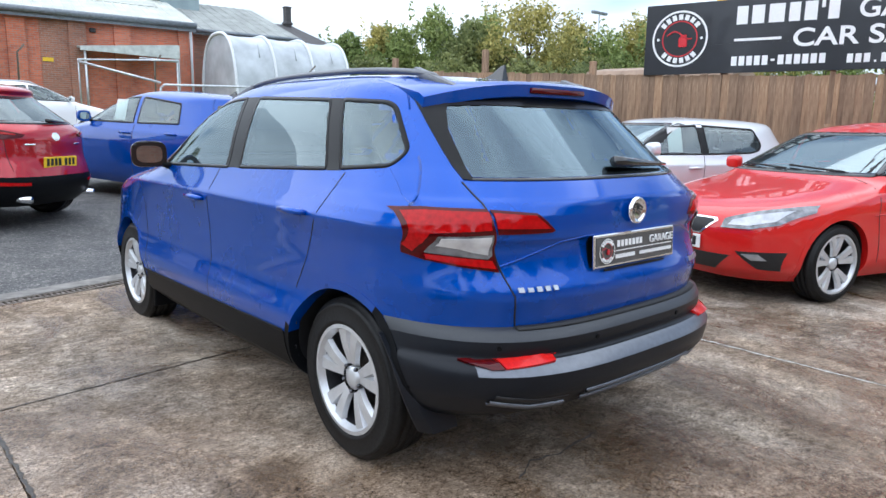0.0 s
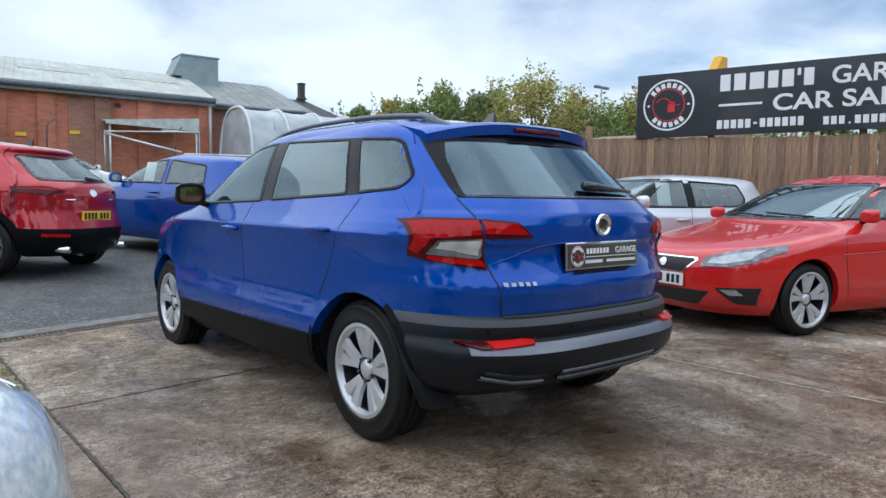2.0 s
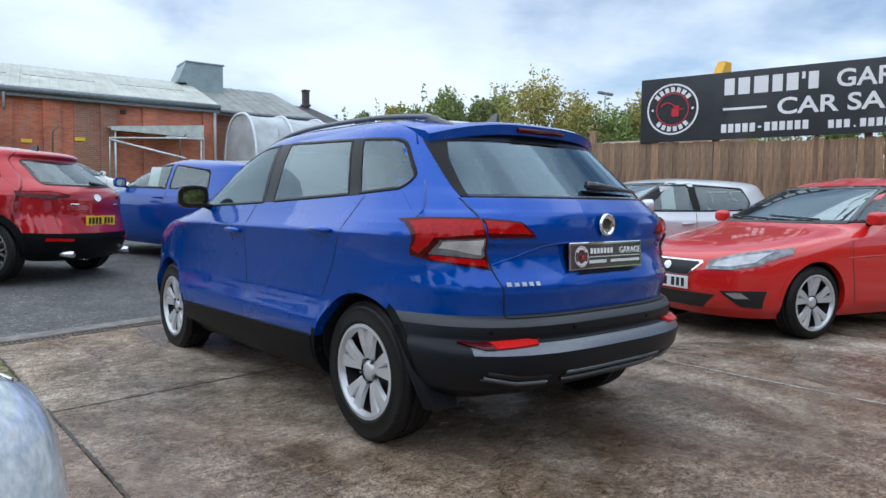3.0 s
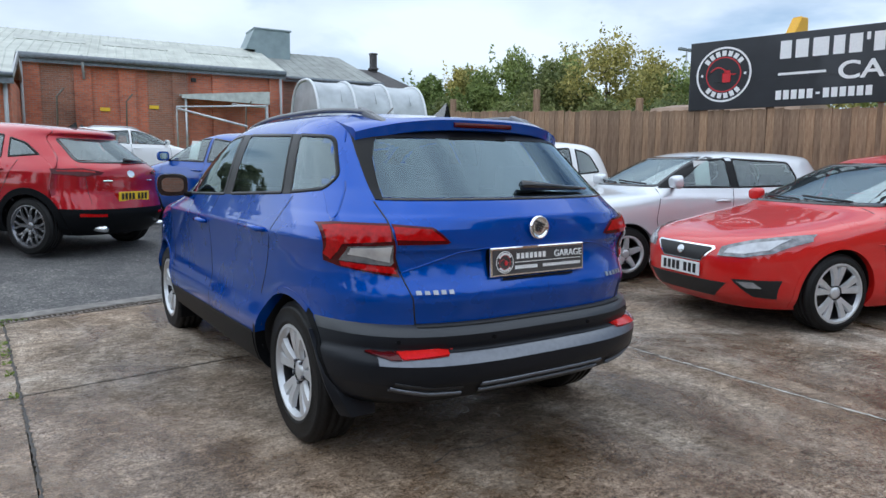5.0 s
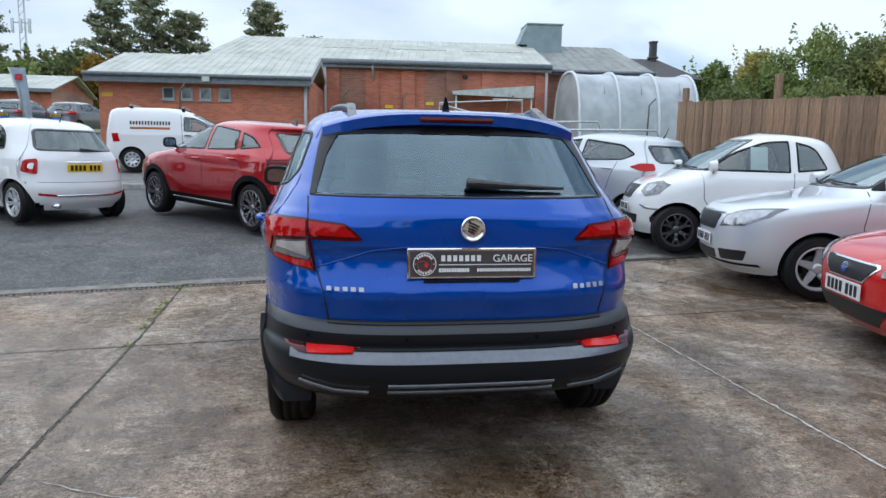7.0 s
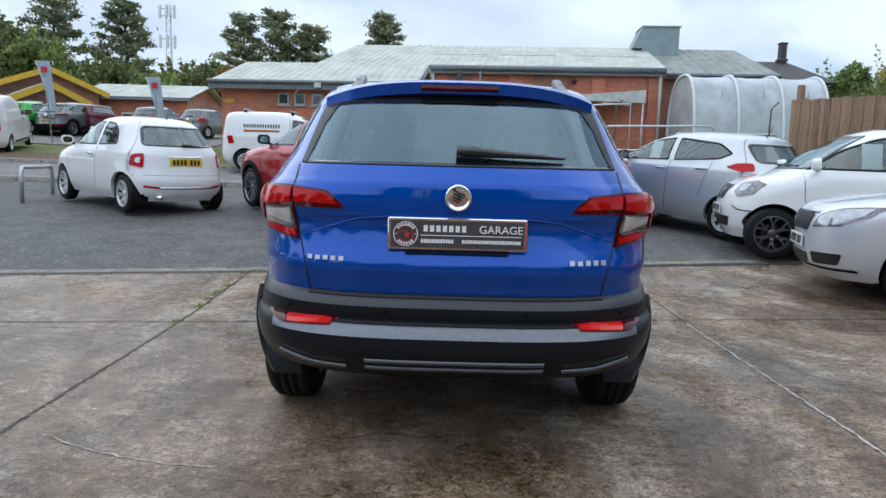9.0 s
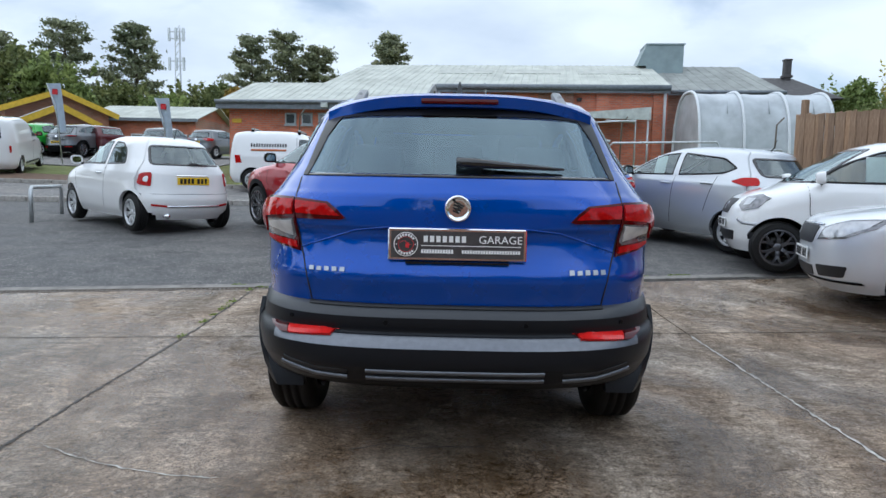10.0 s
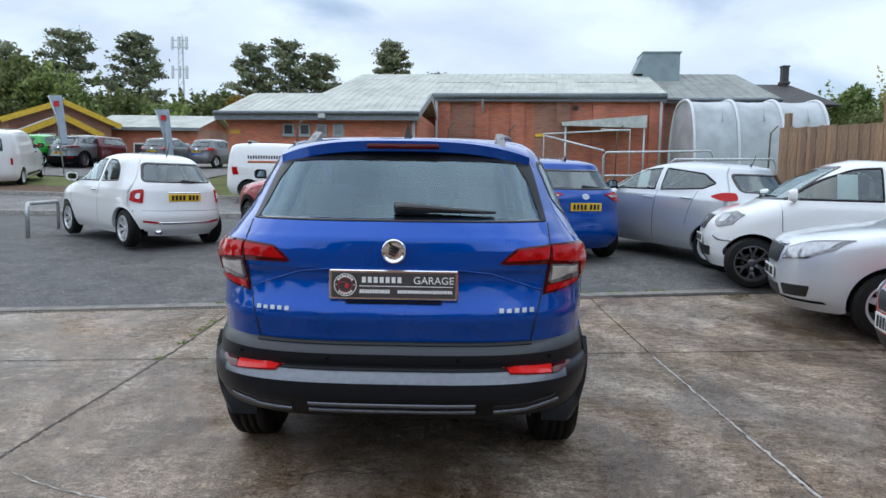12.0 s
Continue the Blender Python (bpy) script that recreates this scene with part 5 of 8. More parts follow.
# ---- timber fence and sign ----
def fence_wood():
    m, n, l, b = material("fence_board")
    g = noise_node(n, l, 4, 8, 0.7, (9, 9, 0.7), 0.3)
    k = noise_node(n, l, 1.2, 4)
    info = n.new("ShaderNodeObjectInfo")
    c = ramp(n, l, g.outputs["Fac"], [(0.3, (0.145, 0.086, 0.052)), (0.5, (0.275, 0.180, 0.115)), (0.72, (0.40, 0.285, 0.19))]).outputs["Color"]
    e = ramp(n, l, info.outputs["Random"], [(0.0, (0.72, 0.70, 0.70)), (0.5, (1, 0.98, 0.96)), (1.0, (1.25, 1.18, 1.08))]).outputs["Color"]
    c = mixed(n, l, 1.0, c, e, "MULTIPLY")
    s = ramp(n, l, k.outputs["Fac"], [(0.35, (0.8, 0.8, 0.8)), (0.6, (1.05, 1.05, 1.05))]).outputs["Color"]
    l.new(mixed(n, l, 1.0, c, s, "MULTIPLY"), b.inputs["Base Color"])
    b.inputs["Roughness"].default_value = 0.9
    bumped(n, l, b, g.outputs["Fac"], 0.5, 0.006)
    return m


WOOD = fence_wood()
FA, FB = Vector((6.02, 9.8, 0)), Vector((9.75, -4.2, 0))
FD = (FB - FA).normalized()
FN = Vector((-FD.y, FD.x, 0))
if FN.x > 0:
    FN = -FN
FTURN = math.degrees(math.atan2(FD.y, FD.x))
fence = new("timber_fence")
tagged(fence, "tall weathered brown close-board timber fence", "fence", kind="structure")
rnd = random.Random(7)
boards = []
for k in range(3):
    bm = bmesh.new()
    w, t, h = 0.122, 0.018, 2.2
    box_bm(w, t, h, 0.003, 1, (0, 0, h / 2), bm)
    for v in bm.verts:
        if v.co.z > 1:
            v.co.z += (0.012 * k - 0.01) * (1 if v.co.x > 0 else -0.6)
    me = bpy.data.meshes.new("board")
    bm.to_mesh(me)
    bm.free()
    me.materials.append(WOOD)
    boards.append(me)
length = (FB - FA).length
k, d = 0, 0.0
while d < length:
    p = FA + FD * d + FN * (0.012 if k % 2 else 0.0)
    put("board", boards[k % 3], fence, Matrix.Translation((p.x, p.y, height(p.x, p.y) - 0.03 + rnd.uniform(-0.012, 0.012))) @ pose(0, 0, 0, 0, rnd.uniform(-0.4, 0.4), FTURN) @ Matrix.Diagonal((1, 1, 2.17 / 2.2 - 0.028 * min(1, max(0, (p.y - 4) / 5)), 1)))
    d += 0.108
    k += 1
for h in (0.35, 1.2, 1.95):
    for s in range(7):
        a, c = FA + FD * (length * s / 7), FA + FD * (length * (s + 1) / 7)
        q = (a + c) / 2 - FN * 0.045
        part("rail", box_bm(length / 7 - 0.01, 0.05, 0.09, 0.004, 1), WOOD, fence, m=pose(q.x, q.y, height(q.x, q.y) + h, 0, 0, FTURN))
for s in range(8):
    q = FA + FD * (length * s / 7) - FN * 0.11
    tall = 2.35 if s != 1 else 2.52
    part("post", box_bm(0.1, 0.1, tall, 0.01, 1, (0, 0, tall / 2)), WOOD, fence, m=pose(q.x, q.y, height(q.x, q.y) - 0.02, 0, 0, FTURN))


def lettering(text, size, at, parent, mat, name="lettering", spacing=1.0, width=None, bold=0.0):
    """Raised letters from the built-in font, turned into a mesh."""
    cu = bpy.data.curves.new(name, "FONT")
    cu.body, cu.size, cu.extrude, cu.offset = text, size, 0.004, bold
    cu.space_character = spacing
    cu.align_x = "LEFT"
    tmp = bpy.data.objects.new(name, cu)
    scene.collection.objects.link(tmp)
    dg = bpy.context.evaluated_depsgraph_get()
    me = bpy.data.meshes.new_from_object(tmp.evaluated_get(dg))
    bpy.data.objects.remove(tmp)
    me.materials.clear()
    me.materials.append(mat)
    if width:
        xs = [v.co.x for v in me.vertices]
        k = width / (max(xs) - min(xs))
        me.transform(Matrix.Diagonal((k, 1, 1, 1)))
    return put(name, me, parent, at)


def roundel(parent, x, z, r, face, ring_mat, mark, y=-0.012):
    """A round emblem drawn in plain shapes: rings, two arcs of bars and a red can shape."""
    def annulus(name, r0, r1, mat, dy):
        v = [((rr) * math.cos(2 * math.pi * k / 64), 0, rr * math.sin(2 * math.pi * k / 64)) for rr in (r0, r1) for k in range(64)]
        f = [(k, (k + 1) % 64, 64 + (k + 1) % 64, 64 + k) for k in range(64)]
        put(name, mesh_of(name, v, f, mat, False), parent, pose(x, y + dy, z))
    annulus("ring", r * 0.93, r, ring_mat, -0.004)
    annulus("inner_ring", r * 0.60, r * 0.64, mark, -0.004)
    for top in (True, False):
        n = 7 if top else 6
        for k in range(n):
            a = math.radians(90 + (k - (n - 1) / 2) * -17) if top else math.radians(-90 + (k - (n - 1) / 2) * 17)
            part("emblem_bar", box_bm(r * 0.15, 0.006, r * 0.19), ring_mat, parent, m=pose(x + r * 0.77 * math.cos(a), y - 0.004, z + r * 0.77 * math.sin(a)) @ Matrix.Rotation(-(a - math.pi / 2) if top else -(a + math.pi / 2), 4, "Y"))
    b = bmesh.new()
    box_bm(r * 0.30, 0.006, r * 0.34, r * 0.03, 1, (r * 0.12, 0, -r * 0.12), b)
    box_bm(r * 0.22, 0.006, r * 0.08, r * 0.02, 1, (r * 0.14, 0, r * 0.10), b)
    part("emblem_can", b, mark, parent, m=pose(x, y - 0.004, z))
    v, f = tube_data([(r * (-0.46 + 0.9 * t), 0, r * (0.12 + 0.14 * math.sin(5.2 * t))) for t in np.linspace(0, 1, 16)], r * 0.025, 6)
    put("emblem_hose", mesh_of("emblem_hose", v, f, mark), parent, pose(x, y - 0.004, z))
    b = bmesh.new()
    for s in (-1, 1):
        bmesh.ops.create_circle(b, cap_ends=True, segments=16, radius=r * 0.05, matrix=pose(s * r * 0.78, 0, 0, 90))
    part("emblem_dots", b, ring_mat, parent, m=pose(x, y - 0.006, z))


def sign_board():
    board_mat = plain("black_sign_panel", (0.012, 0.013, 0.018), 0.3, 0, 3, 0.25, 0, 0.2)
    s = new("sign_board")
    tagged(s, "long black garage sign with white lettering above the fence", "sign")
    p = Vector((7.33, 4.93, 2.2)) + FN * 0.05
    s.matrix_world = Matrix.Translation(p) @ pose(0, 0, 0, 0, 0, FTURN)
    L, H = 6.1, 1.03
    part("panel", box_bm(L, 0.03, H, 0.004, 1, (L / 2, 0, H / 2)), board_mat, s)
    part("lower_seam", box_bm(L, 0.004, 0.004, at=(L / 2, -0.017, H * 0.40)), INK, s)
    roundel(s, 0.52, 0.52, 0.41, None, WHITE_INK, RED_INK, -0.018)
    x = 1.30
    for w in (0.17, 0.19, 0.23, 0.16, 0.18, 0.05, 0.15):
        part("name_bar", box_bm(w * 0.86, 0.006, 0.25 if w > 0.1 else 0.1), WHITE_INK, s, m=pose(x + w / 2, -0.018, 0.80 if w > 0.1 else 0.88))
        x += w + 0.03
    lettering("GARAGE", 0.345, pose(2.82, -0.018, 0.675, 90), s, WHITE_INK, "garage_lettering", 1.0, 1.36, 0.006)
    lettering("CAR SALES", 0.335, pose(2.06, -0.018, 0.34, 90), s, WHITE_INK, "car_sales_lettering", 1.0, 1.92, 0.006)
    part("rule_line", box_bm(0.62, 0.006, 0.035, at=(0.31, 0, 0)), WHITE_INK, s, m=pose(1.30, -0.018, 0.46))
    part("rule_line", box_bm(0.62, 0.006, 0.035, at=(0.31, 0, 0)), WHITE_INK, s, m=pose(4.12, -0.018, 0.46))
    for k in range(12):
        part("number_bar", box_bm(0.075 if k != 5 else 0.05, 0.006, 0.13 if k != 5 else 0.03), WHITE_INK, s, m=pose(1.32 + k * 0.103, -0.018, 0.165))
    for k in range(22):
        dot = k in (3, 16, 19)
        part("address_bar", box_bm(0.025 if dot else 0.07, 0.006, 0.025 if dot else 0.115), WHITE_INK, s, m=pose(2.78 + k * 0.098, -0.018, 0.105 if dot else 0.15))
    for x in (0.5, 2.6, 4.7):
        part("batten", box_bm(0.07, 0.05, 1.7, 0.004, 1, (x, 0.04, H - 0.9)), WOOD, s)
    return s


sign_board()


# ---- the blue car in the middle ----
SATIN_PALE = plain("pale_satin_trim", (0.36, 0.38, 0.41), 0.3, 0.7, 40, 0.1)
# for the trims; on the bumper ledge this grey stands in for reflected sky
SATIN = plain("satin_trim_ledge_sheen", (0.16, 0.17, 0.19), 0.28, 0.6, 40, 0.1)
# lighter grey for the bumper's top edge
BUMPER_TOP = plain("lighter_grey_plastic", (0.035, 0.038, 0.043), 0.36, 0.2, 300, 0.15, 0.04)


def suv_kinds(x, y, z):
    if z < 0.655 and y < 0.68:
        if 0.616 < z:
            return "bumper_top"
        # ledge coloured brighter than the bumper, as if mirroring the sky
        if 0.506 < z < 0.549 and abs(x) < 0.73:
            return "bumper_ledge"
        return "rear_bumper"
    if z < 0.55 and y > 3.9:
        return "front_bumper"
    if z < 0.36:
        return "sill" if x < 0 else "sill.001"
    return "body"


SUV = {
    "paint": BLUE, "step": 0.022, "belt": 1.12, "category": "car",
    "hull": Hull(
        rear=[(.22, .50), (.30, .24), (.35, .13), (.40, .085), (.43, .056), (.50, .046), (.512, .048), (.546, .086), (.552, .112), (.566, .112), (.571, .098), (.615, .092), (.622, .094), (.652, .120), (.657, .146), (.71, .135), (.765, .120), (.775, .121), (.80, .133), (.86, .158), (.92, .171), (.945, .167), (.962, .157), (1.0, .1585), (1.05, .1635), (1.084, .1685), (1.092, .173), (1.10, .18), (1.15, .225), (1.28, .375), (1.40, .515), (1.46, .59), (1.50, .66), (1.53, .74), (1.55, .87), (1.565, 1.05), (1.575, 1.25), (1.58, 1.5)],
        front=[(.22, 4.22), (.30, 4.34), (.38, 4.40), (.5, 4.42), (.63, 4.41), (.75, 4.37), (.86, 4.30), (.95, 4.10), (1.0, 3.86), (1.05, 3.58), (1.10, 3.40), (1.15, 3.28), (1.30, 2.97), (1.40, 2.74), (1.48, 2.52), (1.52, 2.36), (1.545, 2.20), (1.563, 2.02), (1.575, 1.80), (1.58, 1.55)],
        width=[(.22, .80), (.30, .88), (.38, .907), (.46, .919), (.505, .923), (.53, .9215), (.60, .9040), (.66, .894), (.80, .896), (.90, .904), (.965, .913), (.985, .9155), (.995, .9125), (1.02, .8995), (1.050, .884), (1.10, .861), (1.15, .84), (1.30, .785), (1.40, .742), (1.48, .695), (1.52, .652), (1.545, .60), (1.563, .515), (1.575, .38), (1.58, .15)],
        ends=(3.05, 7.2, 2.8, 6.0), tail_ends=[(.22, 3.15, 7.5), (.66, 3.2, 7.6), (1.04, 3.2, 7.4), (1.10, 2.95, 5.6), (1.20, 2.9, 4.5), (1.45, 2.8, 4.2)]),
    "wheel": (0.334, 0.862, 0.215, 0.222), "axles": (0.875, 3.513), "arch": 0.374, "arch_dark": lambda y, z: z < .46 or (y < .72 and z < .66), "rim": ("vee", 5),
    "kinds": suv_kinds, "fixed": (0.36, 0.43, 0.50, 0.512, 0.546, 0.552, 0.566, 0.571, 0.615, 0.652, 0.657, 0.765, 0.962, 0.985, 0.995, 1.084, 1.092, 1.02, 1.05, 0.505, 0.53, 0.60),
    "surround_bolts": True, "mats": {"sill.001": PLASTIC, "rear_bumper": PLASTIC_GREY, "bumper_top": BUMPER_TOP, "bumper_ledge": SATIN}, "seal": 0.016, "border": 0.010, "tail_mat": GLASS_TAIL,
    "side_glass": [
        (round_poly([(2.92, 1.09), (1.93, 1.12), (1.99, 1.475), (2.22, 1.465), (2.50, 1.385)], [.02, .03, .03, .1, .1]), GLASS_SIDE),
        (round_poly([(1.83, 1.125), (1.04, 1.16), (1.185, 1.452), (1.87, 1.474)], .03), GLASS_SIDE),
        (round_poly([(0.965, 1.165), (0.70, 1.188), (0.655, 1.25), (0.825, 1.437), (1.115, 1.452)], [.02, .05, .05, .06, .03]), GLASS_SIDE)],
    "tail_glass": round_poly([(-.652, 1.155), (.652, 1.155), (.612, 1.31), (.548, 1.44), (-.548, 1.44), (-.612, 1.31)], [.012, .012, .1, .05, .05, .1]),
    "windscreen": round_poly([(-.74, 1.11), (.74, 1.11), (.60, 1.45), (.5, 1.485), (-.5, 1.485), (-.60, 1.45)], [.03, .03, .1, .05, .05, .1]),
    "cell": 0.02,
    "patches": [
        ([(1.97, 1.125), (1.80, 1.13), (1.87, 1.47), (2.03, 1.47)], TRIM_BLACK, "pillar_trim", "side", .0015, False),
        ([(1.05, 1.16), (.955, 1.165), (1.10, 1.448), (1.195, 1.452)], TRIM_BLACK, "pillar_trim", "side", .0015, False),
        ([(.632, 1.157), (.656, 1.157), (.642, 1.25), (.622, 1.36), (.600, 1.455), (.500, 1.455), (.545, 1.40), (.583, 1.33)], TRIM_BLACK, "window_fin", "tail", .005, True),
        # black band drawing the spoiler's dark underside and its shadow on the glass
        ([(-.565, 1.415), (-.4, 1.424), (.4, 1.424), (.565, 1.415), (.54, 1.462), (-.54, 1.462)], TRIM_BLACK, "spoiler_shade_band", "tail", .004, False),
        ([(.656, 1.062), (.51, 1.050), (.472, 1.022), (.440, .990), (.455, .984), (.645, .984)], LAMP_DARK_RED, "tail_lamp_inner", "tail", .009, True),
        ([(.652, 1.050), (.515, 1.041), (.478, 1.012), (.462, .998), (.648, 1.003)], LAMP_RED, "lamp_light_bar", "tail", .013, True),
        ([(.664, 1.064), (.80, 1.064), (.846, 1.056), (.850, .99), (.836, .905), (.80, .885), (.735, .868), (.632, .850), (.640, .90), (.652, .99)], LAMP_DARK_RED, "tail_lamp_outer", "tail", .009, True),
        ([(.664, 1.052), (.80, 1.052), (.838, 1.045), (.840, .94), (.820, .915), (.806, .985), (.664, .998)], LAMP_RED, "lamp_light_bar", "tail", .014, True),
        ([(.660, .984), (.790, .976), (.802, .915), (.660, .896), (.648, .910)], LAMP_SMOKE, "reversing_lamp", "tail", .013, True),
        ([(.664, .978), (.782, .970), (.786, .945), (.735, .936), (.700, .922), (.660, .912)], LAMP_WHITE, "reversing_lens", "tail", .016, True),
        ([(.648, .890), (.800, .909), (.796, .892), (.735, .876), (.640, .862)], LAMP_RED, "lamp_light_bar", "tail", .014, True),
        ([(.455, .568), (.672, .557), (.662, .529), (.487, .539)], REFLECTOR, "rear_reflector", "tail", .011, True),
        ([(.676, .557), (.765, .548), (.70, .527), (.666, .528)], LAMP_DARK_RED, "reflector_end", "tail", .010, True),
        ([(-.265, .957), (.265, .957), (.265, .838), (-.265, .838)], PLASTIC, "plate_recess", "tail", .004, False),
    ],
    "lines": [
        ([(.664, 1.15), (.659, .985), (.627, .86), (.60, .77), (.580, .66)], .005, RUBBER, "tailgate_gap", "tail", .002, True),
        ([(-.585, .6555), (.585, .6555)], .010, RUBBER, "tailgate_gap", "tail", .001, False),
        ([(-.625, .87), (-.40, .945), (-.28, .958), (.28, .958), (.40, .945), (.625, .87)], .007, BLUE, "tailgate_crease", "tail", .003, False),
        ([(.92, 1.16), (1.0, 1.0), (1.12, .78), (1.20, .66)], .0045, RUBBER, "door_gap", "side", .001, False),
        ([(2.03, 1.12), (2.09, .9), (2.09, .45), (2.04, .30)], .0045, RUBBER, "door_gap", "side", .001, False),
        ([(3.06, 1.09), (3.10, .9), (3.06, .45), (2.98, .30)], .0045, RUBBER, "door_gap", "side", .001, False),
        ([(2.04, .44), (1.28, .455)], .012, PLASTIC, "sill_edge", "side", .006, False),
        ([(3.10, .425), (2.04, .44)], .012, PLASTIC, "sill_edge", "side", .006, False),
    ],
    "handles": ((2.22, .955), (1.17, .99)), "mirror": (2.74, 1.095, 0.98), "mirror_mat": GLOSS_BLACK,
    "tail_wiper": (-.01, .42, 1.195), "aerial": (0.93, 0.05), "front_seats": 1.95, "dash": 2.95,
}
suv = build_car("blue_suv", "glossy blue compact SUV with black lower cladding parked on concrete", (0, 0, 0), 0, SUV)
H0 = SUV["hull"]
# black sill cladding below the doors
for view in ("l", "r"):
    part("sill_cladding", H0.patch(view, [(1.27, .30), (3.10, .30), (3.07, .42), (2.04, .437), (1.27, .452)], .006, .012), PLASTIC, suv, smooth=True)
# roof rails
for s in (-1, 1):
    rows = []
    ys = np.linspace(0.74, 2.42, 25)
    rx = [0.56 - 0.10 * max(0.0, (1.4 - y) / 0.66) for y in ys]
    pts = [(s * q, y, H0.top(q, y) + 0.018 * min(1, 6 * (1 - abs((y - 1.58) / 0.84) ** 2.0)) + 0.002) for q, y in zip(rx, ys)]
    v, f = tube_data(pts, [0.010] + [0.013] * 23 + [0.010], 8)
    put("roof_rail", mesh_of("roof_rail", v, f, RAIL), suv)
    for y in (0.80, 2.34):
        q = 0.468 if y < 1 else 0.56
        tilt = math.degrees(math.atan2(H0.top(q, y + 0.12) - H0.top(q, y - 0.12), 0.24))
        part("rail_foot", box_bm(0.045, 0.27, 0.034, 0.014, 2), RAIL, suv, smooth=True, m=pose(s * q, y, H0.top(q, y) + 0.006, tilt))
# roof spoiler with the high brake lamp
b = bmesh.new()
grid = []
for i in range(25):
    x = -0.605 + 1.21 * i / 24
    e = abs(x) / 0.605
    yb = 0.560 + 0.15 * e ** 3.2
    row = []
    for dy, z in ((0.30, H0.top(x, yb + 0.30) + 0.003), (0.14, min(H0.top(x, yb + 0.15) + 0.006, 1.56)), (0.03, 1.528 - 0.06 * e ** 3), (0.0, 1.515 - 0.065 * e ** 3), (0.008, 1.468 - 0.065 * e ** 3), (0.03, 1.458 - 0.065 * e ** 3), (0.12, 1.462 - 0.065 * e ** 3)):
        row.append(b.verts.new((x, yb + dy, z)))
    grid.append(row)
for i in range(24):
    for j in range(6):
        b.faces.new((grid[i][j], grid[i + 1][j], grid[i + 1][j + 1], grid[i][j + 1]))
for row in (grid[0], grid[-1]):
    b.faces.new(row)
bmesh.ops.recalc_face_normals(b, faces=b.faces[:])
part("roof_spoiler", b, BLUE, suv, smooth=True)
part("high_brake_lamp", box_bm(0.34, 0.02, 0.024, 0.008, 2), LAMP_DARK_RED, suv, smooth=True, m=pose(0, 0.562, 1.490, -10))
# dealer plate in place of the number plate
pl = part("dealer_plate", box_bm(0.535, 0.012, 0.125, 0.004, 1), CHROME, suv, "black dealer plate in a bright frame", m=pose(0, 0.142, 0.897, -3))
part("plate_face", box_bm(0.512, 0.004, 0.104), plain("glossy_plate_black", (0.06, 0.06, 0.063), 0.2, 0, 30, 0.15, 0, 0.8), pl, m=pose(0, -0.0065, 0))
roundel(pl, -0.198, 0.0, 0.047, None, WHITE_INK, RED_INK, -0.010)
for k in range(7):
    part("name_bar", box_bm(0.016, 0.002, 0.024), WHITE_INK, pl, m=pose(-0.122 + k * 0.0245, -0.0095, 0.022))
lettering("GARAGE", 0.042, pose(0.082, -0.009, 0.0075, 90), pl, WHITE_INK, "garage_lettering", 1.0, 0.165, 0.0)
part("rule_line", box_bm(0.385, 0.002, 0.003), WHITE_INK, pl, m=pose(0.052, -0.0095, -0.004))
for k in range(12):
    part("number_bar", box_bm(0.0085, 0.002, 0.015), WHITE_INK, pl, m=pose(-0.135 + k * 0.0105, -0.0095, -0.026))
for k in range(22):
    part("number_bar", box_bm(0.008, 0.002, 0.013), WHITE_INK, pl, m=pose(0.022 + k * 0.0103, -0.0095, -0.026))
part("plate_strip", box_bm(0.40, 0.006, 0.008), PLASTIC_GREY, suv, m=pose(0, 0.136, 0.826))
bars_on(suv, H0, "tail", -.592, -.432, .782, .798, SATIN_PALE, .005, 5, "maker_badge_bars")
bars_on(suv, H0, "tail", .432, .594, .784, .803, SATIN_PALE, .005, 5, "model_badge_bars")
v, f = lathe_x([(0.0, 0.001), (-0.006, 0.03), (-0.004, 0.040), (-0.012, 0.043), (-0.012, 0.049), (0.0, 0.052)], 40)
bd = put("round_badge", mesh_of("round_badge", v, f, CHROME), suv, pose(0, 0.146, 1.037, 0, 0, 90))
b = bmesh.new()
for k in range(4):
    box_bm(0.003, 0.044 - k * 0.006, 0.007, at=(-0.012, 0.004 * k - 0.004, 0.018 - k * 0.010), bm=b, turn=Matrix.Rotation(radians(24), 4, "X"))
part("badge_wing", b, INK, bd)
# bumper trim, mud flaps, parking sensors
for x0, x1, z in ((-.345, .345, .378),):
    v, f = H0.band("tail", [(x0, z), (x1, z)], .012, .012, .01, False)
    put("diffuser_trim", mesh_of("diffuser_trim", v, f, SATIN), suv)
    v, f = H0.band("tail", [(x0, z + .018), (x1, z + .018)], .018, .003, .01, False)
    put("diffuser_slot", mesh_of("diffuser_slot", v, f, INK), suv)
    v, f = H0.band("tail", [(x0, z + .034), (x1, z + .034)], .010, .010, .01, False)
    put("diffuser_trim", mesh_of("diffuser_trim", v, f, SATIN), suv)
for mir in (False, True):
    v, f = H0.band("tail", [(.42, .376), (.56, .380), (.70, .412)], .012, .012, .01, False, mir)
    put("exhaust_trim", mesh_of("exhaust_trim", v, f, SATIN), suv)
    v, f = H0.band("tail", [(.42, .398), (.56, .402), (.69, .428)], .020, .004, .01, False, mir)
    put("exhaust_slot", mesh_of("exhaust_slot", v, f, INK), suv)
for x in (-.66, -.27, .27, .66):
    b = bmesh.new()
    bmesh.ops.create_cone(b, cap_ends=True, segments=16, radius1=.010, radius2=.009, depth=.006)
    q = H0.on("tail", x, .595, .001)
    part("parking_sensor", b, PLASTIC, suv, m=Matrix.Translation(q) @ H0.normal(q).to_track_quat("Z", "Y").to_matrix().to_4x4())
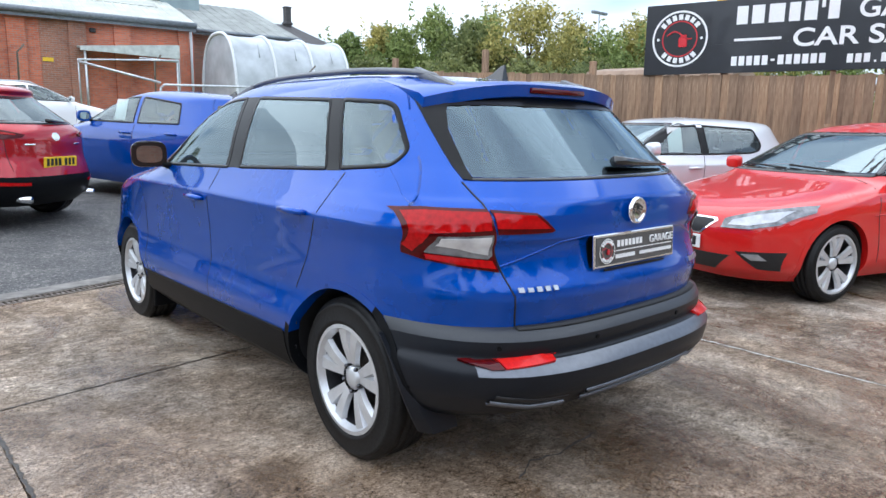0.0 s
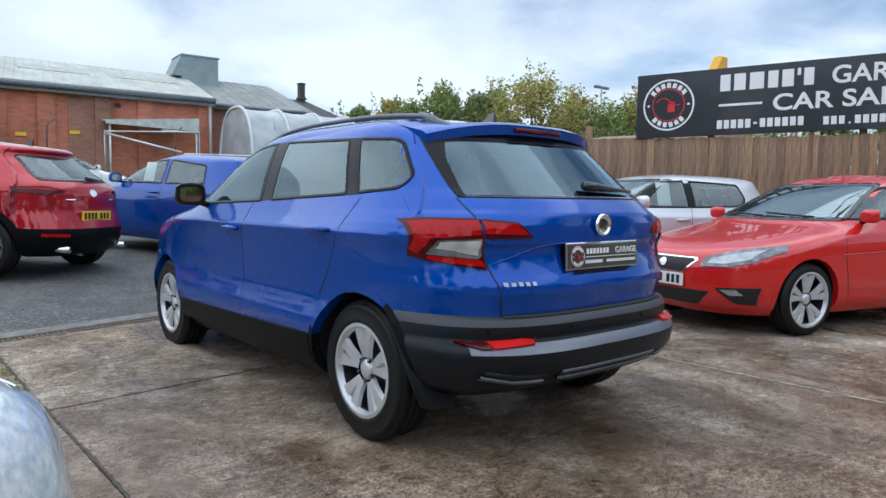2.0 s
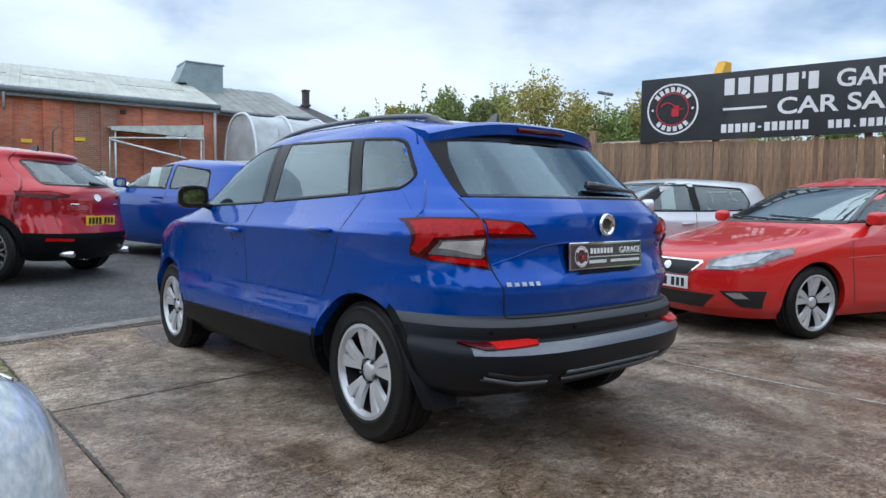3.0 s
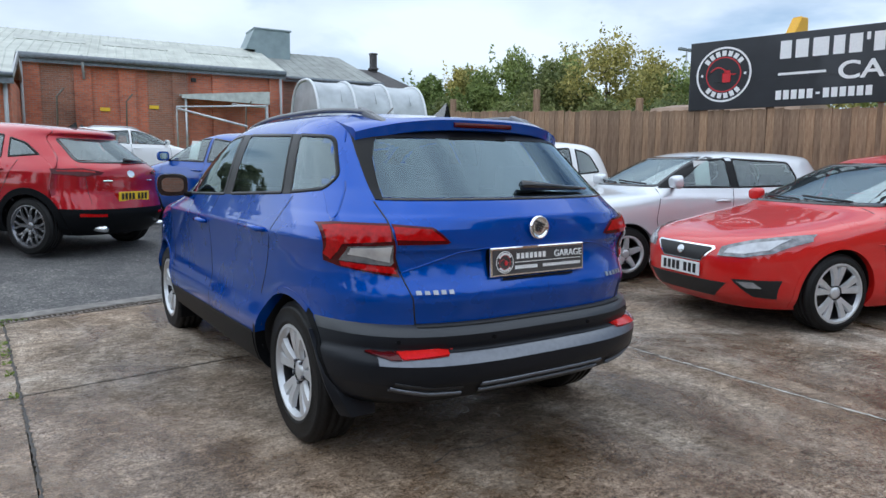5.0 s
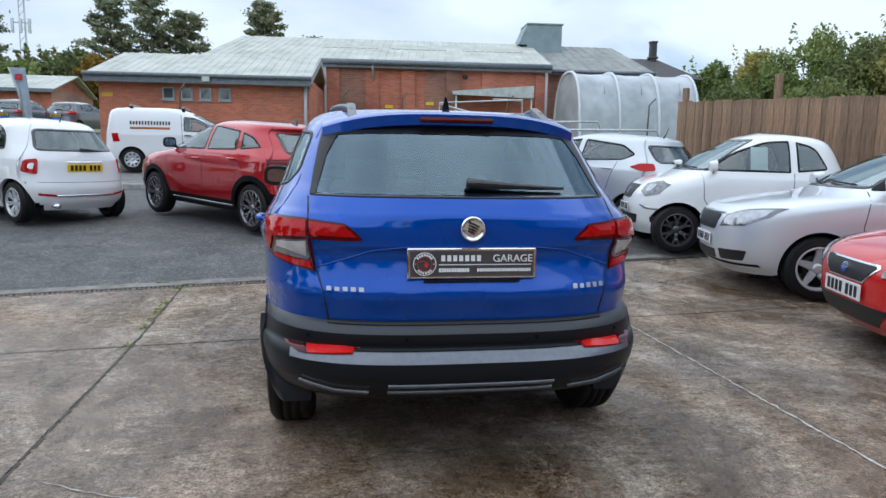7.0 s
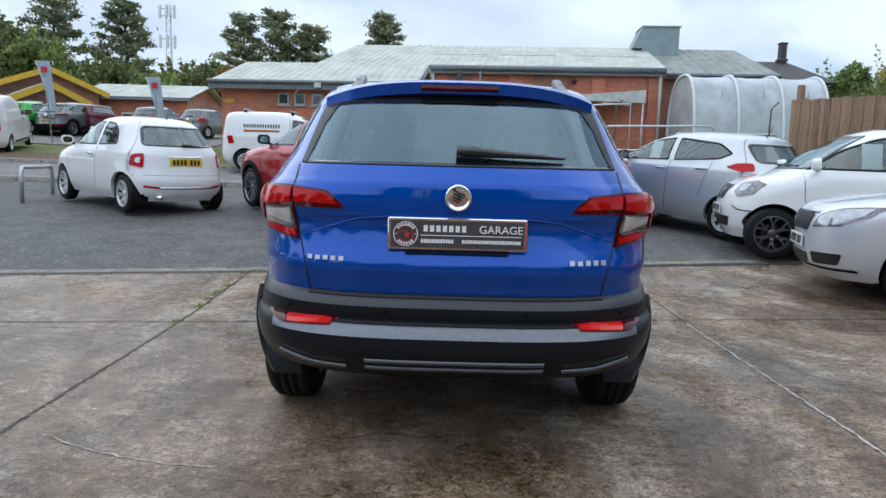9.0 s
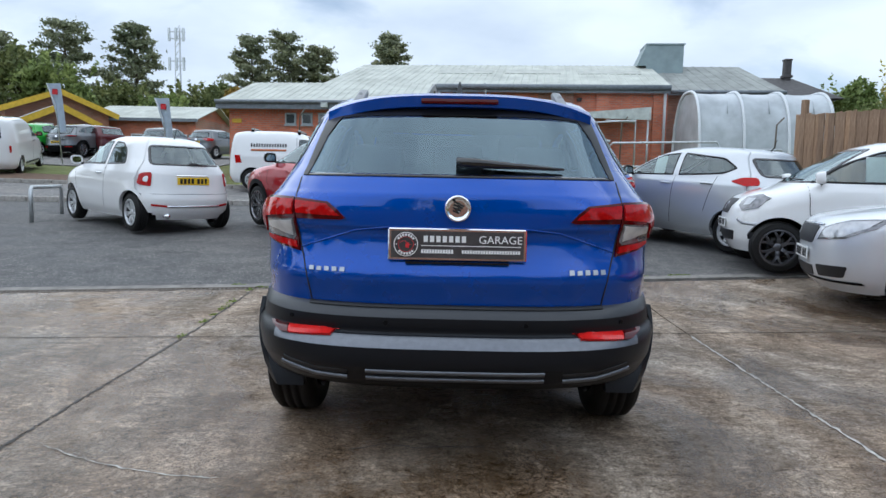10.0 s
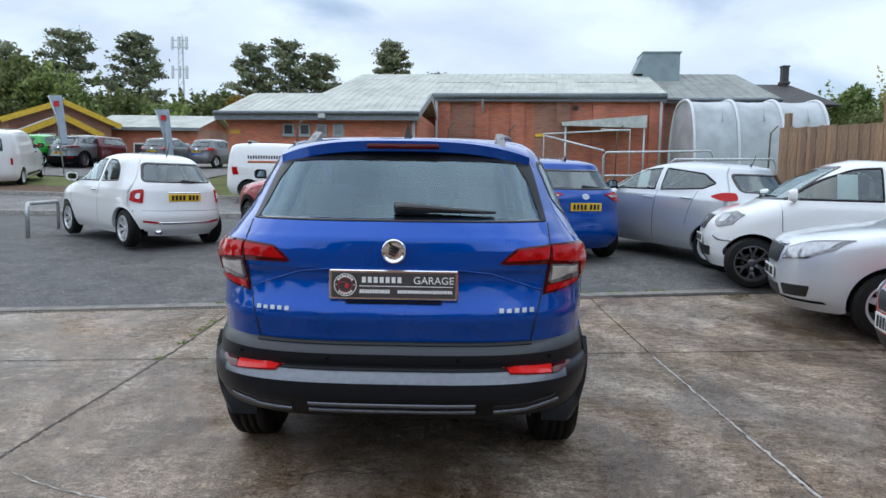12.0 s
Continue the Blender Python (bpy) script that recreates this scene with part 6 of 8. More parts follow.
for s in (-1, 1):
    fl = bmesh.new()
    rows = []
    for k in range(9):
        t = k / 8
        z = 0.60 - 0.36 * t
        yf = 0.875 - math.sqrt(max(0.372 ** 2 - (z - 0.334) ** 2, 0.0)) - 0.03 * max(0.0, t - 0.6) / 0.4
        yr = yf - 0.008 - 0.055 * t ** 1.6
        xo = 0.888 - 0.085 * t ** 2.4
        rows.append([fl.verts.new((s * x, y, z)) for x, y in ((0.66, yf), (xo - 0.012, yf), (xo, yf - 0.004), (xo, yf - 0.012), (xo - 0.03, yr), (0.66, yr))])
    for a, c in zip(rows, rows[1:]):
        for i in range(6):
            fl.faces.new((a[i], a[(i + 1) % 6], c[(i + 1) % 6], c[i]))
    fl.faces.new(rows[0])
    fl.faces.new(rows[-1])
    bmesh.ops.recalc_face_normals(fl, faces=fl.faces[:])
    part("mud_flap", fl, PLASTIC_GREY, suv, smooth=True)
    part("mud_flap", box_bm(0.20, 0.02, 0.26, 0.008, 1), PLASTIC, suv, m=pose(s * 0.78, 3.07, 0.30, 6))
part("fuel_flap", H0.patch("r", round_poly([(.62, .80), (.80, .80), (.80, .98), (.62, .98)], .03), .002, .003), BLUE, suv, smooth=True)


# ---- the other cars ----
def on_ground(x, y, turn, axles):
    """The tail's place with the car resting on both axles."""
    a = radians(turn)
    d = Vector((-math.sin(a), math.cos(a)))
    zs = [height(x + d.x * q, y + d.y * q) for q in axles]
    slope = (zs[1] - zs[0]) / (axles[1] - axles[0])
    return (x, y, zs[0] - slope * axles[0]), math.degrees(math.atan(slope))


def parked(name, label, x, y, turn, spec, dz=0.0):
    at, lean = on_ground(x, y, turn, spec["axles"])
    spec["lean"] = (lean, 0)
    return build_car(name, label, (at[0], at[1], at[2] + dz), turn, spec)


def retro_car():
    return {
        "paint": WHITE, "belt": 0.96, "step": 0.04,
        "hull": Hull(
            rear=[(.20, .14), (.35, .03), (.50, 0), (.62, .03), (.75, .06), (.90, .09), (1.0, .13), (1.1, .20), (1.25, .33), (1.35, .43), (1.41, .54), (1.45, .75), (1.475, 1.05), (1.488, 1.4)],
            front=[(.20, 3.46), (.4, 3.55), (.6, 3.57), (.75, 3.50), (.85, 3.32), (.92, 3.08), (.97, 2.86), (1.05, 2.66), (1.2, 2.40), (1.33, 2.12), (1.41, 1.92), (1.45, 1.77), (1.475, 1.62), (1.488, 1.5)],
            width=[(.20, .72), (.35, .79), (.55, .813), (.75, .812), (.9, .79), (.97, .762), (1.1, .705), (1.25, .64), (1.35, .585), (1.41, .52), (1.45, .43), (1.475, .30), (1.488, .1)],
            ends=(2.6, 8.0, 2.6, 7.0), tail_ends=[(.2, 2.6, 8.0), (.90, 2.5, 6.5), (1.1, 2.35, 4.2), (1.48, 2.2, 3.2)]),
        "wheel": (.297, .80, .185, .20), "axles": (.57, 2.87), "rim": ("twin", 7), "arch": .335,
        "side_glass": [(round_poly([(2.62, .98), (1.52, 1.0), (1.55, 1.38), (1.85, 1.37), (2.2, 1.22)], [.03, .03, .03, .1, .1]), GLASS_CLEAR), (round_poly([(1.44, 1.0), (.80, 1.03), (.92, 1.25), (1.15, 1.36), (1.46, 1.38)], [.03, .05, .1, .1, .03]), GLASS_CLEAR)],
        "tail_glass": round_poly([(-.57, 1.03), (.57, 1.03), (.47, 1.335), (-.47, 1.335)], .07),
        "windscreen": round_poly([(-.62, .99), (.62, .99), (.50, 1.38), (-.50, 1.38)], .05),
        "patches": [(round_poly([(.575, .925), (.70, .90), (.735, .735), (.605, .705)], .035), LAMP_RED, "tail_lamp", "tail", .012, True), (round_poly([(.615, .865), (.665, .855), (.682, .785), (.635, .770)], .02), WHITE, "lamp_centre", "tail", .016, True), ([(.42, .40), (.62, .42), (.62, .45), (.42, .43)], LAMP_RED, "rear_reflector", "tail", .006, True)],
        "lines": [([(-.42, .41), (.42, .41)], .03, CHROME, "bumper_strip", "tail", .008, False), ([(-.26, .875), (.26, .875)], .022, CHROME, "plate_strip", "tail", .02, False), ([(-.62, .60), (.62, .60)], .005, RUBBER, "tailgate_gap", "tail", .001, False), ([(1.44, .98), (1.46, .6), (1.50, .32)], .008, RUBBER, "door_gap", "side", .001, False), ([(2.68, .95), (2.60, .6), (2.52, .30)], .008, RUBBER, "door_gap", "side", .001, False)],
        "handles": ((1.62, .86),), "handle_mat": CHROME, "mirror": (2.50, .98, .95), "rear_plate": (.80, .012), "tail_wiper": (-.02, .30, 1.045), "aerial": (.70, .22), "card": (2.0, 1.14)}


def red_crossover():
    def kinds(x, y, z):
        return "rear_bumper" if z < .56 and y < .55 else "front_bumper" if z < .52 and y > 3.7 else "sill" if z < .40 else "body"
    return {
        "paint": DEEP_RED, "belt": 1.05, "step": 0.04, "kinds": kinds, "fixed": (.56, .40), "mats": {"rear_bumper": PLASTIC},
        "hull": Hull(
            rear=[(.24, .16), (.35, .05), (.50, .0), (.62, .03), (.78, .08), (.92, .09), (1.02, .12), (1.10, .20), (1.25, .42), (1.38, .60), (1.43, .58), (1.46, .62), (1.50, .9), (1.525, 1.3), (1.535, 1.7)],
            front=[(.24, 4.1), (.4, 4.24), (.6, 4.275), (.78, 4.22), (.9, 4.05), (.98, 3.7), (1.04, 3.3), (1.10, 3.1), (1.25, 2.75), (1.38, 2.42), (1.46, 2.18), (1.50, 2.05), (1.525, 1.9), (1.535, 1.8)],
            width=[(.24, .77), (.35, .84), (.55, .875), (.8, .882), (.95, .872), (1.03, .845), (1.12, .80), (1.25, .74), (1.38, .67), (1.46, .60), (1.50, .52), (1.525, .36), (1.535, .1)],
            ends=(2.7, 8.5, 2.7, 7.5), tail_ends=[(.24, 2.7, 8.5), (1.0, 2.6, 7.0), (1.15, 2.4, 4.6), (1.53, 2.3, 4.0)]),
        "wheel": (.336, .872, .215, .245), "axles": (.80, 3.37), "rim": ("fork", 8), "rim_mat": GUNMETAL, "arch": .372, "clad": .075,
        "side_glass": [(round_poly([(2.95, 1.06), (1.98, 1.08), (2.0, 1.44), (2.3, 1.40), (2.6, 1.28)], [.03, .02, .02, .1, .1]), GLASS_CLEAR), (round_poly([(1.92, 1.08), (1.20, 1.11), (1.28, 1.38), (1.94, 1.44)], .03), GLASS_DARK), (round_poly([(1.12, 1.115), (.72, 1.16), (.95, 1.30), (1.20, 1.36)], [.02, .03, .05, .03]), GLASS_DARK)],
        "tail_glass": round_poly([(-.60, 1.09), (.60, 1.09), (.50, 1.37), (-.50, 1.37)], .05),
        "windscreen": round_poly([(-.70, 1.08), (.70, 1.08), (.54, 1.44), (-.54, 1.44)], .05),
        "patches": [([(.40, .985), (.60, 1.025), (.80, 1.01), (.805, .96), (.64, .935), (.44, .958)], LAMP_DARK_RED, "tail_lamp", "tail", .012, True), ([(.50, .992), (.62, 1.006), (.78, .996), (.78, .984), (.62, .988), (.50, .978)], LAMP_RED, "lamp_centre", "tail", .016, True), ([(.45, .50), (.70, .51), (.70, .475), (.45, .47)], LAMP_RED, "rear_reflector", "tail", .006, True), (round_poly([(.06 * math.cos(a), .965 + .042 * math.sin(a)) for a in np.linspace(0, 6.28, 18)[:-1]], .001), CHROME, "round_badge", "tail", .008, False)],
        "lines": [([(.62, 1.07), (.60, .9), (.58, .62)], .005, RUBBER, "tailgate_gap", "tail", .001, True), ([(.96, 1.1), (1.05, .9), (1.22, .6)], .008, RUBBER, "door_gap", "side", .001, False), ([(1.95, 1.07), (1.97, .8), (1.98, .42)], .008, RUBBER, "door_gap", "side", .001, False), ([(2.95, 1.05), (2.98, .8), (2.9, .42)], .008, RUBBER, "door_gap", "side", .001, False), ([(2.86, .33), (1.24, .33)], .03, CHROME, "sill_strip", "side", .012, False), ([(.30, .885), (.42, .885)], .016, CHROME, "model_badge_bars", "tail", .006, True)],
        "handles": ((2.12, .94), (1.22, .98)), "mirror": (2.82, 1.08, 1.0), "mirror_mat": GLOSS_BLACK, "rear_plate": (.70, .012), "tail_wiper": (0.0, .36, 1.11), "aerial": (.95, .05)}


def blue_hatch():
    return {
        "paint": BLUE_LIGHT, "belt": 1.0, "step": 0.045,
        "hull": Hull(
            rear=[(.20, .16), (.32, .05), (.45, 0), (.6, .02), (.75, .06), (.9, .07), (1.0, .10), (1.1, .18), (1.25, .32), (1.37, .42), (1.42, .45), (1.46, .62), (1.49, .95), (1.51, 1.4)],
            front=[(.20, 3.8), (.35, 3.92), (.55, 3.945), (.72, 3.88), (.85, 3.66), (.94, 3.3), (1.0, 3.05), (1.1, 2.85), (1.25, 2.55), (1.37, 2.25), (1.43, 2.05), (1.47, 1.9), (1.49, 1.75), (1.51, 1.5)],
            width=[(.20, .74), (.32, .81), (.5, .84), (.75, .847), (.92, .83), (1.0, .80), (1.1, .765), (1.25, .70), (1.37, .64), (1.43, .57), (1.47, .46), (1.49, .34), (1.51, .1)],
            ends=(2.8, 9, 2.6, 7.5), tail_ends=[(.2, 2.8, 9.0), (.95, 2.7, 7.0), (1.12, 2.4, 4.6), (1.5, 2.3, 4.0)]),
        "wheel": (.30, .84, .19, .19), "axles": (.62, 3.13), "rim": ("fork", 5), "arch": .345,
        "side_glass": [(round_poly([(2.78, 1.01), (1.78, 1.03), (1.80, 1.40), (2.1, 1.37), (2.45, 1.22)], [.03, .02, .02, .1, .1]), GLASS_CLEAR), (round_poly([(1.72, 1.03), (.95, 1.06), (1.02, 1.34), (1.74, 1.40)], .03), GLASS_CLEAR)],
        "tail_glass": round_poly([(-.58, 1.06), (.58, 1.06), (.52, 1.34), (-.52, 1.34)], .06),
        "windscreen": round_poly([(-.66, 1.04), (.66, 1.04), (.52, 1.42), (-.52, 1.42)], .05),
        "patches": [([(.34, 1.0), (.62, 1.03), (.775, 1.0), (.78, .90), (.60, .875)], LAMP_RED, "tail_lamp", "tail", .012, True), ([(.40, .985), (.60, .985), (.60, .95), (.46, .955)], LAMP_CLEAR, "reversing_lamp", "tail", .016, True), ([(.30, .80), (-.30, .80), (-.30, .66), (.30, .66)], BLUE_LIGHT, "plate_recess", "tail", .004, False), (round_poly([(.06 * math.cos(a), .965 + .04 * math.sin(a)) for a in np.linspace(0, 6.28, 18)[:-1]], .001), CHROME, "oval_badge", "tail", .008, False)],
        "lines": [([(1.75, 1.02), (1.78, .7), (1.78, .32)], .008, RUBBER, "door_gap", "side", .001, False), ([(2.78, 1.0), (2.80, .7), (2.74, .32)], .008, RUBBER, "door_gap", "side", .001, False), ([(-.62, .62), (.62, .62)], .005, RUBBER, "tailgate_gap", "tail", .001, False)],
        "handles": ((1.90, .90), (1.05, .93)), "mirror": (2.66, 1.02, .95), "rear_plate": (.82, .014), "tail_wiper": (-.02, .34, 1.09), "aerial": (.75, .1), "card": (2.15, 1.2)}


def silver_city():
    return {
        "paint": GREY_SILVER, "belt": 1.0, "step": 0.045,
        "hull": Hull(
            rear=[(.20, .14), (.32, .04), (.45, 0), (.6, .02), (.8, .05), (.95, .08), (1.05, .13), (1.2, .27), (1.33, .38), (1.39, .42), (1.43, .60), (1.46, .95), (1.476, 1.4)],
            front=[(.20, 3.55), (.35, 3.65), (.55, 3.675), (.72, 3.62), (.86, 3.42), (.95, 3.1), (1.0, 2.92), (1.1, 2.72), (1.22, 2.48), (1.34, 2.18), (1.40, 1.98), (1.44, 1.82), (1.46, 1.7), (1.476, 1.5)],
            width=[(.20, .70), (.32, .77), (.5, .795), (.75, .797), (.92, .785), (1.0, .76), (1.1, .73), (1.22, .68), (1.34, .62), (1.40, .55), (1.44, .44), (1.46, .32), (1.476, .1)],
            ends=(2.8, 9, 2.6, 7.5), tail_ends=[(.2, 2.8, 9.0), (.95, 2.7, 7.0), (1.12, 2.4, 4.6), (1.5, 2.3, 4.0)]),
        "wheel": (.285, .79, .175, .185), "axles": (.58, 2.965), "rim": ("five", 7), "arch": .325,
        "side_glass": [(round_poly([(2.62, 1.0), (1.66, 1.03), (1.66, 1.37), (2.0, 1.33), (2.35, 1.18)], [.03, .02, .02, .1, .1]), GLASS_CLEAR), (round_poly([(1.56, 1.03), (.78, 1.08), (.60, 1.17), (.84, 1.31), (1.57, 1.37)], [.02, .05, .06, .06, .03]), GLASS_CLEAR)],
        "tail_glass": round_poly([(-.55, 1.06), (.55, 1.06), (.50, 1.32), (-.50, 1.32)], .06),
        "windscreen": round_poly([(-.62, 1.03), (.62, 1.03), (.50, 1.38), (-.50, 1.38)], .05),
        "patches": [(round_poly([(.60, 1.05), (.70, 1.045), (.755, .985), (.74, .935), (.63, .955)], .03), LAMP_RED, "tail_lamp", "tail", .014, True)],
        "lines": [([(1.61, 1.02), (1.64, .7), (1.64, .32)], .008, RUBBER, "door_gap", "side", .001, False), ([(2.64, 1.0), (2.68, .7), (2.60, .32)], .008, RUBBER, "door_gap", "side", .001, False), ([(.86, 1.05), (.95, .8), (1.02, .55)], .008, RUBBER, "door_gap", "side", .001, False)],
        "handles": ((1.76, .91), (1.02, .94)), "mirror": (2.50, 1.01, .92), "mirror_mat": GLOSS_BLACK, "tail_wiper": (0, .3, 1.09), "aerial": (.6, .16), "card": (2.0, 1.17)}


def tiny_white():
    return {
        "paint": WHITE, "belt": 1.02, "step": 0.024, "bench": False, "front_wipers": True, "tail_mat": GLASS_DARK,
        "hull": Hull(
            rear=[(.22, .12), (.35, .03), (.5, 0), (.7, .02), (.9, .04), (1.05, .06), (1.2, .12), (1.35, .20), (1.45, .30), (1.50, .45), (1.53, .7), (1.555, 1.0)],
            front=[(.22, 2.58), (.38, 2.67), (.55, 2.695), (.72, 2.66), (.85, 2.56), (.93, 2.40), (1.0, 2.18), (1.06, 2.02), (1.2, 1.80), (1.35, 1.55), (1.45, 1.36), (1.50, 1.25), (1.53, 1.15), (1.555, 1.05)],
            width=[(.22, .74), (.35, .80), (.55, .828), (.8, .83), (.95, .815), (1.03, .785), (1.15, .74), (1.3, .68), (1.42, .62), (1.49, .53), (1.53, .38), (1.555, .1)],
            ends=(2.7, 6, 2.8, 5.0)),
        "wheel": (.30, .825, .18, .205), "axles": (.32, 2.19), "rim": ("fork", 6), "rim_mat": DARK_ALLOY, "arch_x": 0.64, "arch": .345,
        "side_glass": [(round_poly([(1.90, 1.05), (.86, 1.05), (.86, 1.45), (1.15, 1.43), (1.5, 1.30)], [.03, .02, .02, .1, .1]), GLASS_CLEAR), (round_poly([(.78, 1.06), (.40, 1.10), (.55, 1.38), (.78, 1.44)], [.02, .05, .1, .03]), GLASS_DARK)],
        "tail_glass": round_poly([(-.58, 1.08), (.58, 1.08), (.52, 1.42), (-.52, 1.42)], .06),
        "windscreen": round_poly([(-.66, 1.05), (.66, 1.05), (.52, 1.46), (-.52, 1.46)], .05),
        "patches": [([(.44, .86), (.60, .90), (.72, .86), (.70, .74), (.56, .70), (.46, .76)], LAMP_SMOKE, "headlamp", "nose", .012, True), ([(.52, .84), (.62, .85), (.62, .77), (.54, .76)], LAMP_CLEAR, "headlamp_lens", "nose", .018, True), (round_poly([(-.30, .84), (.30, .84), (.22, .66), (-.22, .66)], .05), INK, "grille", "nose", .006, False), (round_poly([(-.46, .46), (.46, .46), (.40, .34), (-.40, .34)], .03), INK, "lower_grille", "nose", .005, False), (round_poly([(.05 * math.cos(a), .75 + .05 * math.sin(a)) for a in np.linspace(0, 6.28, 18)[:-1]], .001), CHROME, "round_badge", "nose", .014, False)],
        "lines": [([(.82, 1.05), (.84, .7), (.84, .32)], .008, RUBBER, "door_gap", "side", .001, False), ([(1.92, 1.04), (1.90, .7), (1.80, .55)], .008, RUBBER, "door_gap", "side", .001, False), ([(.72, .55), (.60, .56), (.52, .60)], .03, LAMP_CLEAR, "day_lamp", "nose", .006, True)],
        "mirror": (1.78, 1.05, .95), "front_plate": (.545, .012), "card": (1.22, 1.22)}


def silver_hatch():
    return {
        "paint": SILVER, "belt": 1.02, "step": 0.035, "front_wipers": True,
        "hull": Hull(
            rear=[(.20, .16), (.32, .05), (.45, 0), (.6, .02), (.8, .06), (.95, .08), (1.05, .12), (1.2, .24), (1.35, .36), (1.42, .40), (1.455, .60), (1.48, .95), (1.498, 1.5)],
            front=[(.20, 3.86), (.32, 3.96), (.45, 3.99), (.62, 3.985), (.75, 3.955), (.83, 3.88), (.89, 3.68), (.94, 3.40), (.985, 3.08), (1.03, 2.92), (1.15, 2.70), (1.3, 2.40), (1.40, 2.16), (1.45, 1.98), (1.48, 1.8), (1.498, 1.6)],
            width=[(.20, .74), (.32, .79), (.5, .815), (.75, .821), (.92, .81), (1.0, .785), (1.1, .755), (1.25, .70), (1.37, .65), (1.43, .58), (1.46, .50), (1.48, .38), (1.498, .1)],
            ends=(2.9, 9, 3.0, 7.5)),
        "wheel": (.302, .818, .195, .205), "axles": (.69, 3.145), "rim": ("five", 5), "arch": .345,
        "side_glass": [(round_poly([(2.72, 1.04), (1.78, 1.05), (1.80, 1.40), (2.1, 1.38), (2.4, 1.25)], [.03, .02, .02, .08, .1]), GLASS_CLEAR), (round_poly([(1.70, 1.05), (1.02, 1.07), (.86, 1.10), (.80, 1.18), (.90, 1.37), (1.72, 1.40)], [.02, .02, .05, .06, .05, .03]), GLASS_CLEAR)],
        "tail_glass": round_poly([(-.58, 1.08), (.58, 1.08), (.54, 1.36), (-.54, 1.36)], .06),
        "windscreen": round_poly([(-.66, 1.05), (.66, 1.05), (.54, 1.41), (-.54, 1.41)], .05),
        "patches": [([(.662, 1.05), (.735, 1.05), (.69, 1.20), (.60, 1.40), (.545, 1.412), (.61, 1.22)], TRIM_BLACK, "pillar_trim", "nose", .003, True), ([(1.80, 1.05), (1.68, 1.05), (1.70, 1.405), (1.82, 1.405)], TRIM_BLACK, "pillar_trim", "side", .0015, False), ([(.40, .640), (.45, .755), (.62, .825), (.765, .850), (.755, .765), (.66, .670)], LAMP_SMOKE, "headlamp", "nose", .010, True), ([(.425, .655), (.47, .745), (.62, .810), (.745, .832), (.735, .770), (.65, .685)], LAMP_CLEAR, "headlamp_lens", "nose", .014, True), (round_poly([(-.36, .76), (.36, .76), (.30, .60), (-.30, .60)], .04), INK, "grille", "nose", .006, False), (round_poly([(-.32, .40), (.32, .40), (.30, .31), (-.30, .31)], .02), INK, "lower_grille", "nose", .005, False), (round_poly([(.40, .42), (.68, .43), (.64, .33), (.40, .32)], .02), INK, "side_grille", "nose", .005, True)],
        "lines": [([(-.40, .775), (.40, .775)], .022, CHROME, "grille_strip", "nose", .01, False), ([(1.76, 1.04), (1.80, .7), (1.78, .32)], .008, RUBBER, "door_gap", "side", .001, False), ([(2.74, 1.03), (2.80, .7), (2.72, .32)], .008, RUBBER, "door_gap", "side", .001, False), ([(-.70, .29), (.70, .29)], .02, PLASTIC, "chin_strip", "nose", .006, False)],
        "handles": ((1.92, .90), (1.02, .92)), "mirror": (2.56, 1.05, 1.0), "front_plate": (.50, .014), "card": (2.12, 1.22)}


